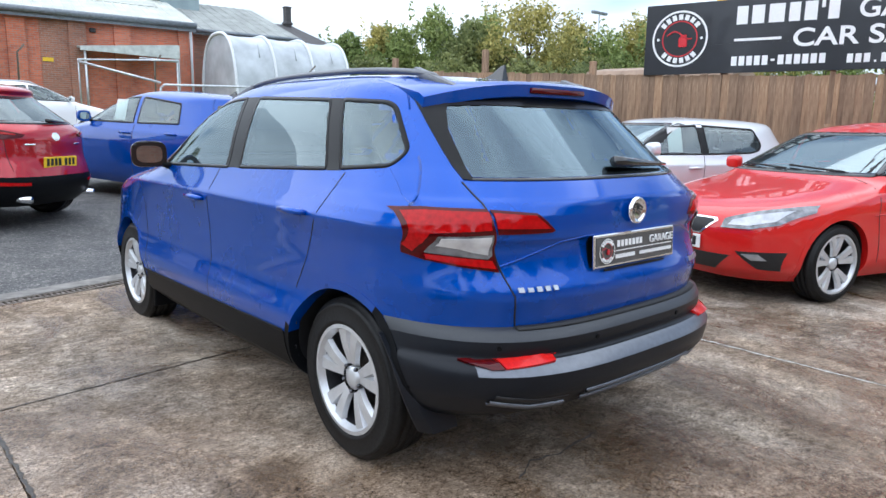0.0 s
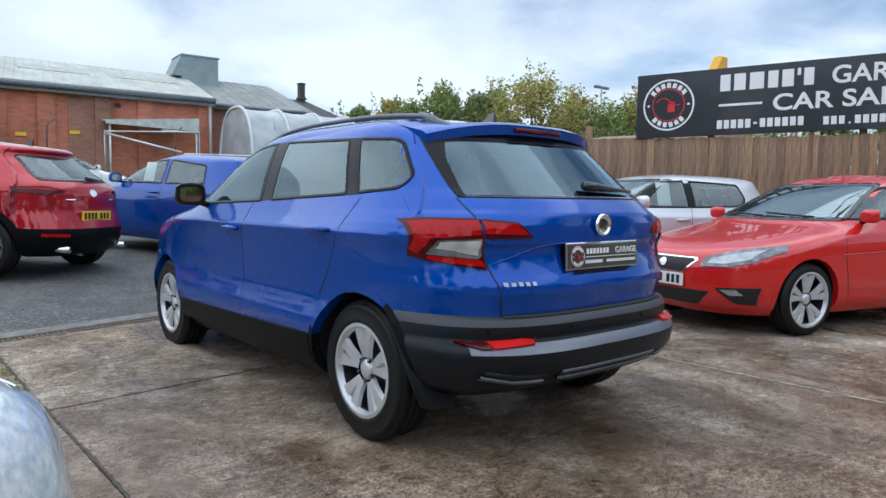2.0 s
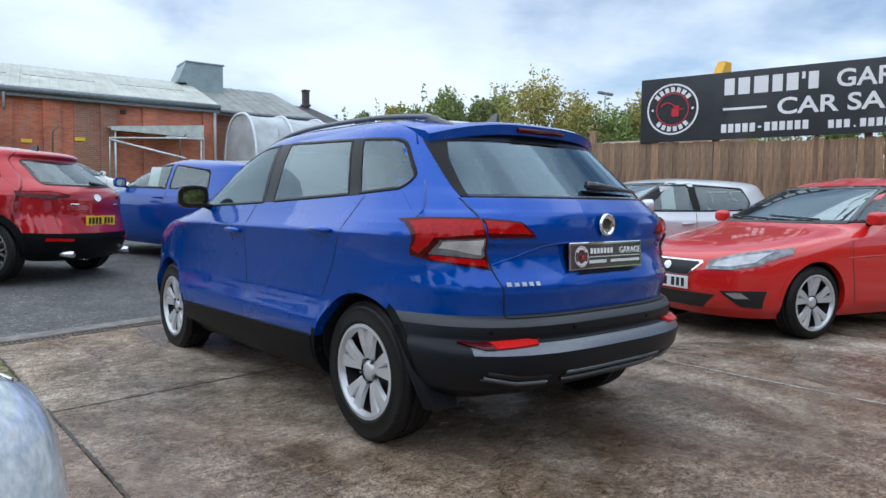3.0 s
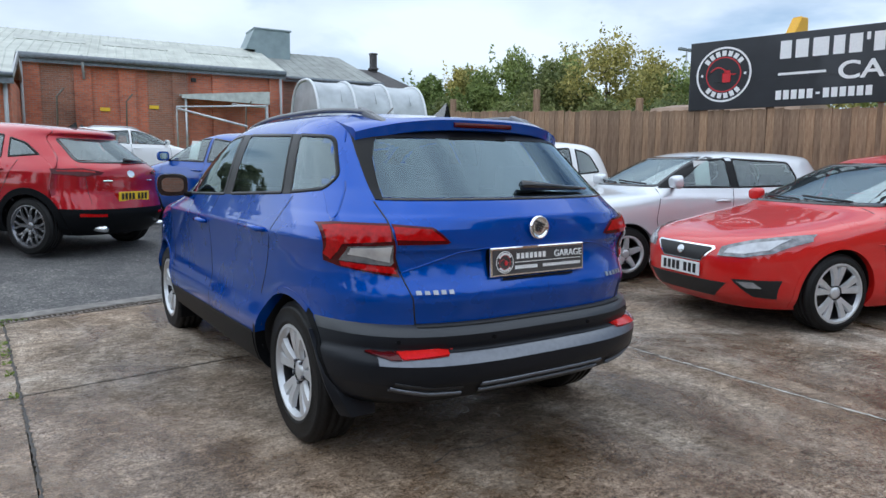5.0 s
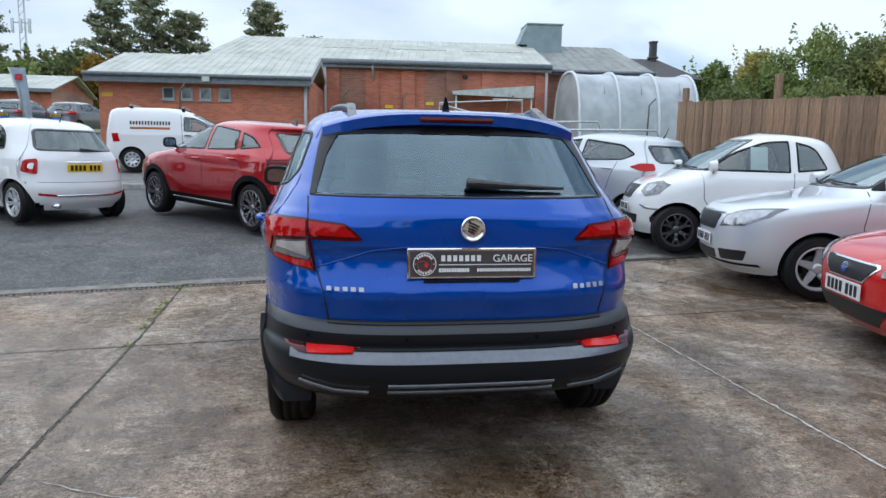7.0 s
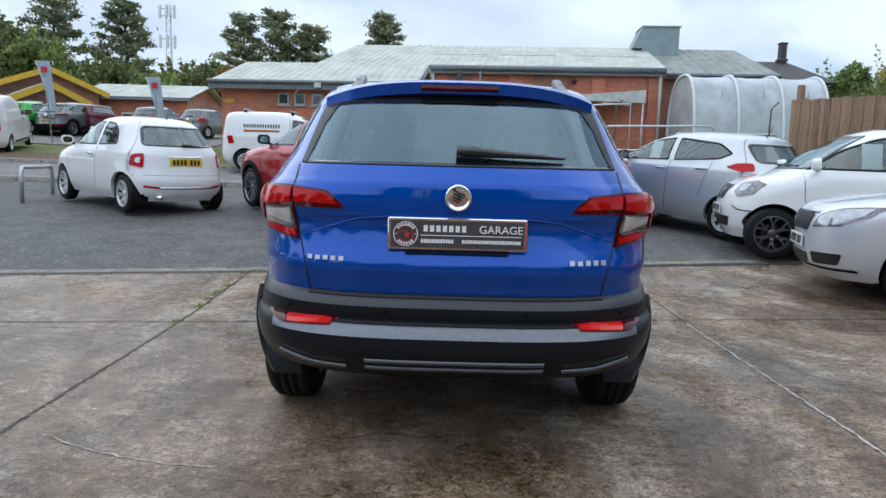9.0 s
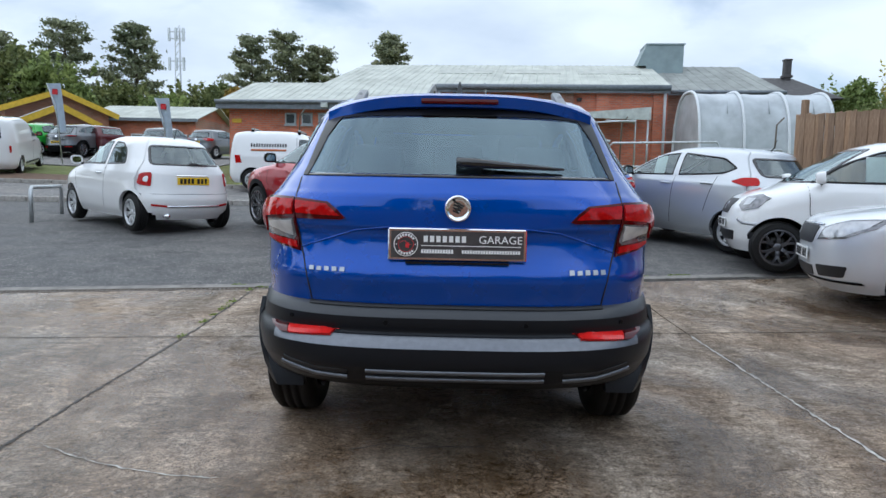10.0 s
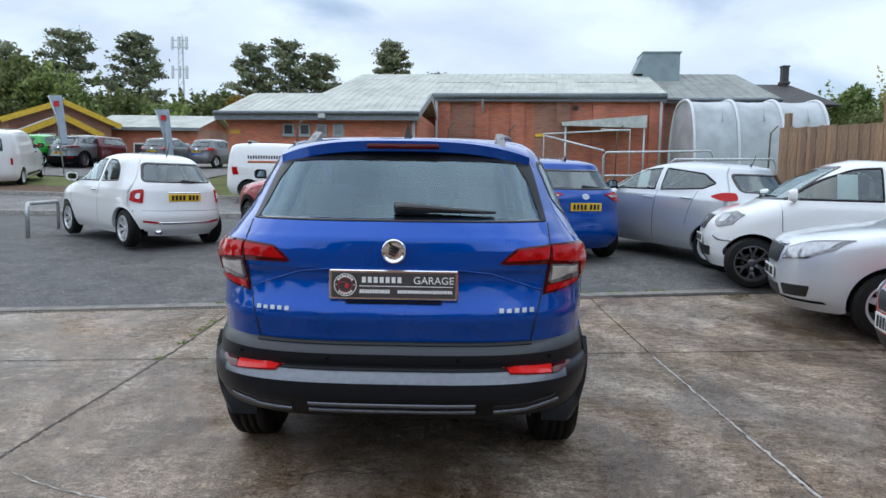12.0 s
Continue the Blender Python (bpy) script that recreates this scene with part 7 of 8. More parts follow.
def red_hatch():
    return {
        "paint": RED, "belt": .98, "step": 0.032, "front_wipers": True,
        "hull": Hull(
            rear=[(.18, .16), (.3, .05), (.45, 0), (.6, .02), (.8, .06), (.95, .10), (1.05, .2), (1.2, .42), (1.33, .60), (1.38, .66), (1.42, .9), (1.445, 1.3), (1.459, 1.7)],
            front=[(.18, 4.12), (.28, 4.22), (.42, 4.26), (.56, 4.262), (.66, 4.23), (.74, 4.12), (.80, 3.92), (.86, 3.62), (.92, 3.30), (.96, 3.12), (1.02, 2.98), (1.15, 2.68), (1.28, 2.36), (1.37, 2.10), (1.42, 1.92), (1.445, 1.8), (1.459, 1.75)],
            width=[(.18, .80), (.3, .87), (.5, .893), (.72, .898), (.86, .88), (.94, .84), (1.02, .80), (1.15, .74), (1.28, .68), (1.36, .62), (1.41, .54), (1.445, .36), (1.459, .1)],
            ends=(2.8, 9, 3.0, 7.5)),
        "wheel": (.318, .893, .225, .24), "axles": (.785, 3.42), "rim": ("vee", 5), "arch": .358,
        "side_glass": [(round_poly([(2.92, 1.0), (1.92, 1.01), (1.94, 1.34), (2.2, 1.31), (2.5, 1.2)], [.03, .02, .02, .08, .1]), GLASS_CLEAR), (round_poly([(1.84, 1.01), (1.05, 1.05), (1.15, 1.30), (1.86, 1.34)], .03), GLASS_DARK)],
        "tail_glass": round_poly([(-.58, 1.04), (.58, 1.04), (.5, 1.3), (-.5, 1.3)], .06),
        "windscreen": round_poly([(-.74, .99), (.74, .99), (.56, 1.36), (-.56, 1.36)], .05),
        "patches": [([(.42, .595), (.43, .665), (.62, .735), (.82, .785), (.845, .735), (.76, .640), (.62, .600)], LAMP_SMOKE, "headlamp", "nose", .012, True), ([(.47, .620), (.49, .655), (.62, .700), (.78, .745), (.74, .665), (.62, .625)], LAMP_CLEAR, "headlamp_lens", "nose", .017, True),
                    ([(-.36, .665), (.36, .665), (.38, .645), (.24, .525), (-.24, .525), (-.38, .645)], CHROME, "grille_frame", "nose", .006, False), ([(-.33, .652), (.33, .652), (.345, .64), (.225, .537), (-.225, .537), (-.345, .64)], INK, "grille", "nose", .011, False),
                    ([(-.50, .38), (.50, .38), (.36, .255), (-.36, .255)], INK, "lower_grille", "nose", .006, False), ([(.54, .42), (.80, .43), (.76, .28), (.66, .29)], INK, "side_grille", "nose", .006, True), ([(.58, .405), (.68, .41), (.72, .365), (.64, .36)], LAMP_CLEAR, "fog_lamp", "nose", .012, True),
                    (round_poly([(.045 * math.cos(a), .60 + .035 * math.sin(a)) for a in np.linspace(0, 6.28, 14)[:-1]], .001), CHROME, "badge", "nose", .018, False)],
        "lines": [([(1.88, 1.0), (1.92, .7), (1.90, .3)], .008, RUBBER, "door_gap", "side", .001, False), ([(2.96, .98), (3.0, .7), (2.92, .3)], .008, RUBBER, "door_gap", "side", .001, False), ([(3.06, .70), (1.2, .76)], .010, RED, "side_crease", "side", .006, False)],
        "handles": ((2.05, .86), (1.2, .9)), "mirror": (2.66, .99, .82), "front_plate": (.46, .014)}


def white_hatch():
    s = blue_hatch()
    s["paint"] = WHITE
    s["patches"] = [q for q in s["patches"] if q[2] == "tail_lamp"]
    s.pop("rear_plate")
    return s


parked("red_hatchback", "bright red sporty hatchback with silver twin-spoke wheels", 7.123, 0.54, 74.4, red_hatch())
parked("silver_hatchback", "silver five-door hatchback parked on concrete by the fence", 7.161, 2.951, 73.4, silver_hatch())
parked("tiny_white_car", "tiny white two-seat car with black and silver wheels", 6.03, 5.67, 77.0, tiny_white())
parked("silver_city_car", "small silver-grey five-door city car with red tail lamps", 4.725, 6.90, 30.0, silver_city())
parked("blue_hatchback", "bright blue small hatchback with yellow rear plate on tarmac", 2.1, 7.2, 23.0, blue_hatch())
crossover = parked("red_crossover", "deep red crossover with black cladding and yellow rear plate", -0.502, 7.059, 41.1, red_crossover())
for s in (-1, 1):
    put("exhaust_pipe", mesh_of("exhaust_pipe", *tube_data([(s * .50, .30, .33), (s * .50, .02, .325)], .036, 12), CHROME), crossover)
retro = parked("small_white_car", "rounded white retro city car with yellow rear plate", -4.051, 8.078, 48.5, retro_car())


put("exhaust_pipe", mesh_of("exhaust_pipe", *tube_data([(-.42, .30, .27), (-.42, .03, .265)], .034, 12), CHROME), retro)


# ---- vehicles further off ----
def van_spec(col, L=4.16, H=1.76, W=.87, step=.05):
    k, h = L / 4.16, H / 1.76
    return {
        "paint": col, "belt": 1.08 * h, "step": step, "category": "van", "bench": False, "tail_mat": GLASS_DARK,
        "hull": Hull(
            rear=[(.22, .14), (.35, .04), (.5, 0), (.9 * h, .02), (1.2 * h, .06), (1.5 * h, .12), (1.64 * h, .18), (1.71 * h, .32), (1.745 * h, .8), (H, 1.3)],
            front=[(.22, 4.02 * k), (.4, 4.13 * k), (.6, 4.16 * k), (.8, 4.08 * k), (.95 * h, 3.80 * k), (1.04 * h, 3.50 * k), (1.12 * h, 3.32 * k), (1.3 * h, 3.0 * k), (1.5 * h, 2.62 * k), (1.62 * h, 2.36 * k), (1.70 * h, 2.12 * k), (1.745 * h, 1.9 * k), (H, 1.6 * k)],
            width=[(.22, W - .09), (.35, W - .02), (.6, W), (.95 * h, W), (1.1 * h, W - .02), (1.3 * h, W - .05), (1.5 * h, W - .10), (1.64 * h, W - .17), (1.71 * h, W - .27), (1.745 * h, W - .45), (H, .1)],
            ends=(3.6, 9, 2.6, 5)),
        "wheel": (.31, W - .02, .19, .2), "axles": (.76 * k, 3.25 * k), "rim": ("five", 9), "arch": .36,
        "side_glass": [(round_poly([(3.06 * k, 1.08 * h), (2.12 * k, 1.10 * h), (2.12 * k, 1.50 * h), (2.42 * k, 1.48 * h), (2.75 * k, 1.32 * h)], [.03, .03, .03, .1, .1]), GLASS_CLEAR)],
        "tail_glass": round_poly([(-.6, 1.12 * h), (.6, 1.12 * h), (.56, 1.5 * h), (-.56, 1.5 * h)], .05),
        "windscreen": round_poly([(-.68, 1.12 * h), (.68, 1.12 * h), (.56, 1.58 * h), (-.56, 1.58 * h)], .05),
        "patches": [([(.79, 1.02), (.84, 1.02), (.845, .80), (.80, .79)], LAMP_RED, "tail_lamp", "tail", .012, True)],
        "lines": [([(2.05 * k, 1.55 * h), (2.08 * k, .9), (2.06 * k, .36)], .012, RUBBER, "door_gap", "side", .001, False), ([(3.12 * k, 1.0), (3.1 * k, .7), (3.0 * k, .36)], .012, RUBBER, "door_gap", "side", .001, False), ([(2.8 * k, .36), (1.2 * k, .36)], .07, PLASTIC, "side_strip", "side", .006, False)],
        "handles": ((2.22 * k, .98 * h),), "handle_mat": PLASTIC, "mirror": (2.92 * k, 1.10 * h, 1.1), "mirror_mat": PLASTIC}


van = parked("white_van", "small white trade van with roof bars and dark side print", -6.75, 18.2, -86, van_spec(WHITE))
HV = van_spec(WHITE)["hull"]
for y in (.75, 2.1):
    part("roof_bar", box_bm(1.3, .07, .05, .01, 1), GALV, van, m=pose(0, y, HV.top(0, y) + .05))
    for s in (-1, 1):
        part("bar_foot", box_bm(.06, .08, .12, .01, 1), PLASTIC, van, m=pose(s * .58, y, HV.top(.5, y) + .02))
bars_on(van, HV, "r", .72, 1.78, 1.26, 1.36, INK, .006, 14, "name_bars")
v, f = HV.band("r", [(.74, 1.17), (1.76, 1.17)], .06, .006, .004, False)
put("print_strip", mesh_of("print_strip", v, f, plain("orange_print", (.45, .12, .03), .5)), van, None, "orange-brown printed strip")

estate = white_hatch()
estate["step"] = .06
wh = parked("white_estate", "white hatchback with roof rails parked on the road", -0.55, 18.9, -84, estate)
for s in (-1, 1):
    ys = np.linspace(.75, 2.05, 9)
    tube("roof_rail", [(s * .52, y, estate["hull"].top(.52, y) + .04 * min(1, 5 * (1 - abs((y - 1.4) / .65) ** 2)) + .003) for y in ys], .016, GALV, wh, 6)

LAMP_PALE = plain("pale_lamp_plastic", (0.74, 0.86, 0.94), 0.06, 0.0, 45, 0.30, 0, 1.0)
near = silver_hatch()
near["paint"], near["step"] = PALE_BLUE, .03
near.pop("front_plate")
near["patches"][3] = ([(.30, .60), (.36, .74), (.62, .84), (.775, .88), (.77, .74), (.66, .62)], LAMP_PALE, "headlamp", "nose", .014, True)
parked("pale_blue_car", "pale blue hatchback with glossy rain-specked headlamp", -6.15, -1.56, -66, near)


def far_car(name, label, x, y, turn, base, col):
    s = base()
    s["paint"], s["step"] = col, .085
    for key in ("card", "aerial"):
        s.pop(key, None)
    return parked(name, label, x, y, turn, s)


far_car("grey_suv", "grey sports utility car with yellow rear plate", -18.75, 29.5, -8, red_crossover, DARK_GREY)
far_car("green_hatchback", "bright green hatchback with yellow rear plate", -20.5, 29.3, -4, blue_hatch, GREEN)
far_car("maroon_hatchback", "dark maroon hatchback in the far car park", -16.9, 31.5, 62, silver_hatch, MAROON)
far_car("black_hatchback", "dark grey hatchback in the far car park", -15.4, 32.0, -4, blue_hatch, DARK_GREY)
far_car("grey_hatchback", "grey hatchback with red lamps in the far car park", -13.5, 33.0, -15, blue_hatch, DARK_GREY)
parked("pale_panel_van", "tall pale panel van at the yard's far edge", -15.95, 20.4, 20, van_spec(WHITE, 5.2, 1.98, 1.0, .08))


# ---- far buildings ----
def chalet(x, y, z, w, d, eave, ridge, name):
    """A low brick unit with a yellow-edged gable."""
    h = new(name)
    tagged(h, "low brick unit with grey roof and yellow gable boards", "building")
    prism("wall", [(x - w, y), (x + w, y), (x + w, y + d), (x - w, y + d)], z, eave, BRICK_BROWN, h)
    b = bmesh.new()
    pts = [(x - w, eave), (x + w, eave), (x, ridge)]
    fr, bk = [b.verts.new((q[0], y, q[1])) for q in pts], [b.verts.new((q[0], y + .2, q[1])) for q in pts]
    b.faces.new(fr), b.faces.new(bk[::-1])
    for i in range(3):
        b.faces.new((fr[i], fr[(i + 1) % 3], bk[(i + 1) % 3], bk[i]))
    bmesh.ops.recalc_face_normals(b, faces=b.faces[:])
    part("gable", b, BRICK_BROWN, h)
    o = .5
    sl = (ridge - eave) / w
    for s in (-1, 1):
        roof_plane("roof", [(x + s * (w + o), y - o, eave - sl * o), (x + s * (w + o), y + d, eave - sl * o), (x, y + d, ridge), (x, y - o, ridge)], SHEETING_OLD, h, .6)
        a, c = Vector((x, y - o - .06, ridge - .12)), Vector((x + s * (w + o), y - o - .06, eave - sl * o - .12))
        m = (a + c) / 2
        part("verge_board", box_bm((c - a).length, .08, .34), YELLOW, h, m=Matrix.Translation(m) @ Matrix.Rotation(-math.atan2(c.z - a.z, c.x - a.x), 4, "Y"))
    for u in (-.3, .35):
        wn_ = part("window", box_bm(.9, .08, 1.0, .01, 1), WHITE_INK, h, m=pose(x + u * w * 1.6, y - .02, z + 1.5))
        part("pane", box_bm(.74, .03, .84), PANE, wn_, m=pose(0, -.04, 0))
    h.matrix_world = Matrix.Translation((x, y, 0)) @ pose(0, 0, 0, 0, 0, 42) @ Matrix.Translation((-x, -y, 0))


chalet(-25.8, 42.0, 2.2, 3.0, 9, 5.3, 6.5, "yellow_gabled_unit")
chalet(-22.9, 37.0, 2.0, 1.6, 5, 4.3, 5.08, "yellow_gabled_annexe")


def long_unit():
    h = new("long_brick_unit")
    tagged(h, "long low brick unit with pale grey sheet roof", "building")
    x0, x1, y0, y1 = -26.0, -18.4, 46.0, 54.0
    prism("wall", [(x0, y0), (x1, y0), (x1, y1), (x0, y1)], 2.2, 5.2, BRICK, h)
    roof_plane("roof", [(x0 - .3, y0 - .4, 5.12), (x1 + .3, y0 - .4, 5.12), (x1 + .5, y0 + 3.6, 6.33), (x0 - .3, y0 + 3.6, 6.33)], SHEETING, h, .5)
    roof_plane("roof", [(x1 + .3, y1, 5.12), (x0 - .3, y1, 5.12), (x0 - .3, y0 + 3.6, 6.33), (x1 + .5, y0 + 3.6, 6.33)], SHEETING, h)
    b = bmesh.new()
    gable = [(x1 - .02, y0, 5.1), (x1 - .02, y1 - .4, 5.1), (x1 - .02, y0 + 3.6, 6.25)]
    fr, bk = [b.verts.new(q) for q in gable], [b.verts.new((q[0] - .2, q[1], q[2])) for q in gable]
    b.faces.new(fr), b.faces.new(bk[::-1])
    for i in range(3):
        b.faces.new((fr[i], fr[(i + 1) % 3], bk[(i + 1) % 3], bk[i]))
    bmesh.ops.recalc_face_normals(b, faces=b.faces[:])
    part("gable", b, BRICK, h)
    part("eave_board", box_bm(x1 - x0 + .6, .06, .22), GUTTER, h, m=pose((x0 + x1) / 2, y0 - .42, 5.02))
    for x in (-24.2, -22.4, -19.6):
        q = part("window", box_bm(1.2, .08, .9, .01, 1), WHITE_INK, h, m=pose(x, y0 - .02, 3.6))
        part("pane", box_bm(1.0, .03, .7), PANE, q, m=pose(0, -.04, 0))
    part("door_canopy", box_bm(2.4, .1, 1.2), CLADDING, h, m=pose(-20.9, y0 - .06, 3.3))


long_unit()


def flag(x, y, z, lean):
    f_ = new("feather_flag")
    tagged(f_, "tall grey feather flag with a small red mark", "flag", "flags by the car park")
    z0 = height(x, y)
    cloth = plain("grey_flag_cloth", (.36, .42, .50), .8, 0, 3, .12)
    tube("pole", [(x + .55, y, z0), (x + .35, y, z - .9), (x, y, z)], .025, GALV, f_, 6)
    v, fc = [], []
    for j in range(13):
        t = j / 12
        zz = z - 2.0 * t
        xl, xr = x + .42 * t + lean * t, x + .62 + .12 * t
        for i in range(5):
            u = i / 4
            v.append((xl + (xr - xl) * u, y + .05 * math.sin(5 * u + 3 * t), zz))
    for j in range(12):
        for i in range(4):
            k = j * 5 + i
            fc.append((k, k + 1, k + 6, k + 5))
    put("cloth", mesh_of("cloth", v, fc, cloth), f_)
    part("flag_mark", box_bm(.22, .01, .22, .02, 1), RED_INK, f_, m=pose(x + .38, y - .07, z - .35))


flag(-17.0, 26, 4.85, .1)
flag(-12.5, 26, 4.32, .1)


def mast():
    m = new("radio_mast")
    tagged(m, "grey lattice telecoms mast with panel antennas", "mast")
    x, y, z0, z1 = -37.2, 90.0, 4.0, 21.3
    for dx, dy in ((-.5, -.4), (.5, -.4), (0, .5)):
        tube("leg", [(x + dx, y + dy, z0), (x + dx * .6, y + dy * .6, z1 - .6)], .07, GALV, m, 6)
    for k in range(17):
        za, zb = z0 + k, z0 + k + 1
        c = 1 - .4 * k / 17
        tube("brace", [(x - .5 * c, y - .4 * c, za), (x + .5 * c, y - .4 * c, zb)], .04, GALV, m, 5)
    for dx in (-1.0, -.1, .9):
        for dz in (-1.6, -5.4):
            part("antenna", box_bm(.32, .25, 1.7, .03, 1), GALV, m, m=pose(x + dx, y - .6, z1 + dz))
    for dz in (-1.2, -2.1, -5.0):
        tube("arm", [(x - 1.1, y - .4, z1 + dz), (x + 1.1, y - .4, z1 + dz)], .06, GALV, m, 5)


mast()


# ---- trees ----
def foliage(name, colors):
    m, n, l, b = material(name)
    g = n.new("ShaderNodeNewGeometry")
    big = noise_node(n, l, .35, 4)
    c = ramp(n, l, g.outputs["Random Per Island"], [(0.0, colors[0]), (0.5, colors[1]), (1.0, colors[2])]).outputs["Color"]
    s = ramp(n, l, big.outputs["Fac"], [(.35, (1.0, 1.05, .95)), (.65, (1.6, 1.5, 1.35))]).outputs["Color"]
    l.new(mixed(n, l, 1.0, c, s, "MULTIPLY"), b.inputs["Base Color"])
    b.inputs["Roughness"].default_value = .6
    b.inputs["Specular IOR Level"].default_value = .3
    thru, mix = n.new("ShaderNodeBsdfTranslucent"), n.new("ShaderNodeMixShader")
    l.new(mixed(n, l, 1.0, c, s, "MULTIPLY"), thru.inputs["Color"])
    mix.inputs["Fac"].default_value = .4
    l.new(b.outputs["BSDF"], mix.inputs[1])
    l.new(thru.outputs["BSDF"], mix.inputs[2])
    l.new(mix.outputs["Shader"], n["Material Output"].inputs["Surface"])
    return m


LEAF_GREEN = foliage("green_leaves", ((.085, .115, .04), (.17, .22, .075), (.28, .33, .13)))
LEAF_OLIVE = foliage("olive_leaves", ((.14, .14, .05), (.27, .255, .09), (.42, .38, .15)))
LEAF_DARK = foliage("dark_leaves", ((.07, .09, .035), (.14, .165, .068), (.23, .25, .11)))
LEAF_RUST = foliage("autumn_leaves", ((.11, .09, .02), (.22, .15, .03), (.33, .2, .05)))
NEEDLES = foliage("pine_needles", ((.11, .125, .085), (.18, .20, .135), (.27, .285, .19)))
BARK = plain("bark", (.09, .065, .045), .9, 0, 9, .35, .6)


def leaf_mesh(name, centres, size, mat, rnd, flat=0.0):
    c = np.asarray(centres)
    n = len(c)
    a = rnd.normal(size=(n, 3))
    a[:, 2] *= 1 - flat
    a /= np.linalg.norm(a, axis=1)[:, None] + 1e-9
    b = rnd.normal(size=(n, 3))
    b[:, 2] *= 1 - flat
    b -= a * (a * b).sum(1)[:, None]
    b /= np.linalg.norm(b, axis=1)[:, None] + 1e-9
    s = (size * rnd.uniform(.6, 1.35, n))[:, None]
    v = np.stack([c - a * s, c - b * s * .55, c + a * s, c + b * s * .55], 1).reshape(-1, 3)
    f = [(4 * i, 4 * i + 1, 4 * i + 2, 4 * i + 3) for i in range(n)]
    return mesh_of(name, v, f, mat, False)


def broadleaf(x, y, h, w, mat, seed, label, leaves=8500, leaf=.115):
    t = new("tree")
    z0 = height(x, y)
    tagged(t, label, "tree")
    rnd = np.random.RandomState(seed)
    cl, lines = [], []
    top = Vector((x + rnd.uniform(-.4, .4), y, z0 + h * .8))
    lines.append(([(x, y, z0 - .1), (x + .1, y, z0 + h * .3), tuple(top)], [.05 * h ** .8, .036 * h ** .8, .02]))
    clumps = []
    for k in range(34):
        a, q = rnd.uniform(0, 2 * math.pi), rnd.uniform(.12, 1.0)
        prof = math.sin(math.pi * min(1, .12 + .88 * q)) ** .6 * (1 - .25 * q)
        rr = w * .5 * prof * rnd.uniform(.45, 1.05)
        p = Vector((x + rr * math.cos(a), y + rr * math.sin(a), z0 + h * (.12 + .82 * q)))
        clumps.append((p, w * rnd.uniform(.09, .19)))
        if k % 2 == 0:
            st = Vector((x, y, z0 + h * (.1 + .5 * q)))
            lines.append(([tuple(st), tuple(st.lerp(p, .6) + Vector((0, 0, .15))), tuple(p)], [.016 * h ** .7, .01 * h ** .7, .008]))
    per = leaves // len(clumps)
    for p, r in clumps:
        d = rnd.normal(size=(per, 3))
        d /= np.linalg.norm(d, axis=1)[:, None]
        d *= (r * rnd.uniform(.3, 1.15, per) ** .6)[:, None] * np.array([1, 1, 1.15])
        cl.append(np.array(p) + d)
    for k in range(26):
        a, rr = rnd.uniform(0, 2 * math.pi), rnd.uniform(0, w * .42)
        q = np.array([x + rr * math.cos(a), y + rr * math.sin(a), z0 + h * rnd.uniform(.55, .92)])
        st = np.linspace(0, 1, 16)[:, None]
        cl.append(q + st * np.array([math.cos(a) * .3, math.sin(a) * .3, h * .16]) + rnd.normal(size=(16, 3)) * .09)
    v, f = [], []
    for pts, rs in lines:
        tv, tf = tube_data(pts, rs, 6)
        f += [tuple(i + len(v) for i in q) for q in tf]
        v += tv
    put("trunk", mesh_of("trunk", v, f, BARK), t)
    put("crown", leaf_mesh("crown", np.concatenate(cl), leaf, mat, rnd), t)
    return t


def pine(x, y, h, w, seed, label, bare=.35, leaves=6500):
    """A tall pine: bare lower trunk, level limbs with flat needle clumps."""
    t = new("pine_tree")
    z0 = height(x, y)
    tagged(t, label, "tree", "pines on the skyline")
    rnd = np.random.RandomState(seed)
    lines = [([(x, y, z0), (x + .2, y, z0 + h * .5), (x + rnd.uniform(-.4, .4), y, z0 + h * .97)], [h * .018, h * .013, .04])]
    cl = []
    n = 44
    per = max(10, leaves // (n * 6))
    for k in range(n):
        q = (k + rnd.uniform(-.4, .4)) / (n - 1)
        q = min(1.0, max(0.0, q))
        zz = z0 + h * (bare + (.97 - bare) * q)
        a = k * 2.4 + rnd.uniform(-.5, .5)
        reach = w * .5 * (math.sin(math.pi * (.22 + .62 * q)) ** .8) * (1.12 - .5 * q) * rnd.uniform(.45, 1.12)
        tip = Vector((x + reach * math.cos(a), y + reach * math.sin(a), min(z0 + h, zz + reach * rnd.uniform(.02, .35))))
        st = Vector((x + .1, y, zz - reach * .12))
        lines.append(([tuple(st), tuple(st.lerp(tip, .55) - Vector((0, 0, .05 * reach))), tuple(tip)], [h * .0045, h * .003, .02]))
        for u in (.42, .62, .78, .9, 1.0, 1.06):
            c = st.lerp(tip, u)
            side = rnd.uniform(-.22, .22) * reach * (1.2 - u * .5)
            c = c + Vector((-math.sin(a) * side, math.cos(a) * side, rnd.uniform(0, .25)))
            r = (.22 + .30 * rnd.rand()) * (.45 + .06 * w)
            d = rnd.normal(size=(per, 3)) * np.array([r, r, r * .5])
            cl.append(np.array(c) + d)
    v, f = [], []
    for pts, rs in lines:
        tv, tf = tube_data(pts, rs, 6)
        f += [tuple(i + len(v) for i in q) for q in tf]
        v += tv
    put("trunk", mesh_of("trunk", v, f, BARK), t)
    put("crown", leaf_mesh("crown", np.concatenate(cl), .20, NEEDLES, rnd, .3), t)


def at_bearing(deg, dist, o=(-1.5, -2.2)):
    return o[0] + dist * math.sin(radians(deg)), o[1] + dist * math.cos(radians(deg))


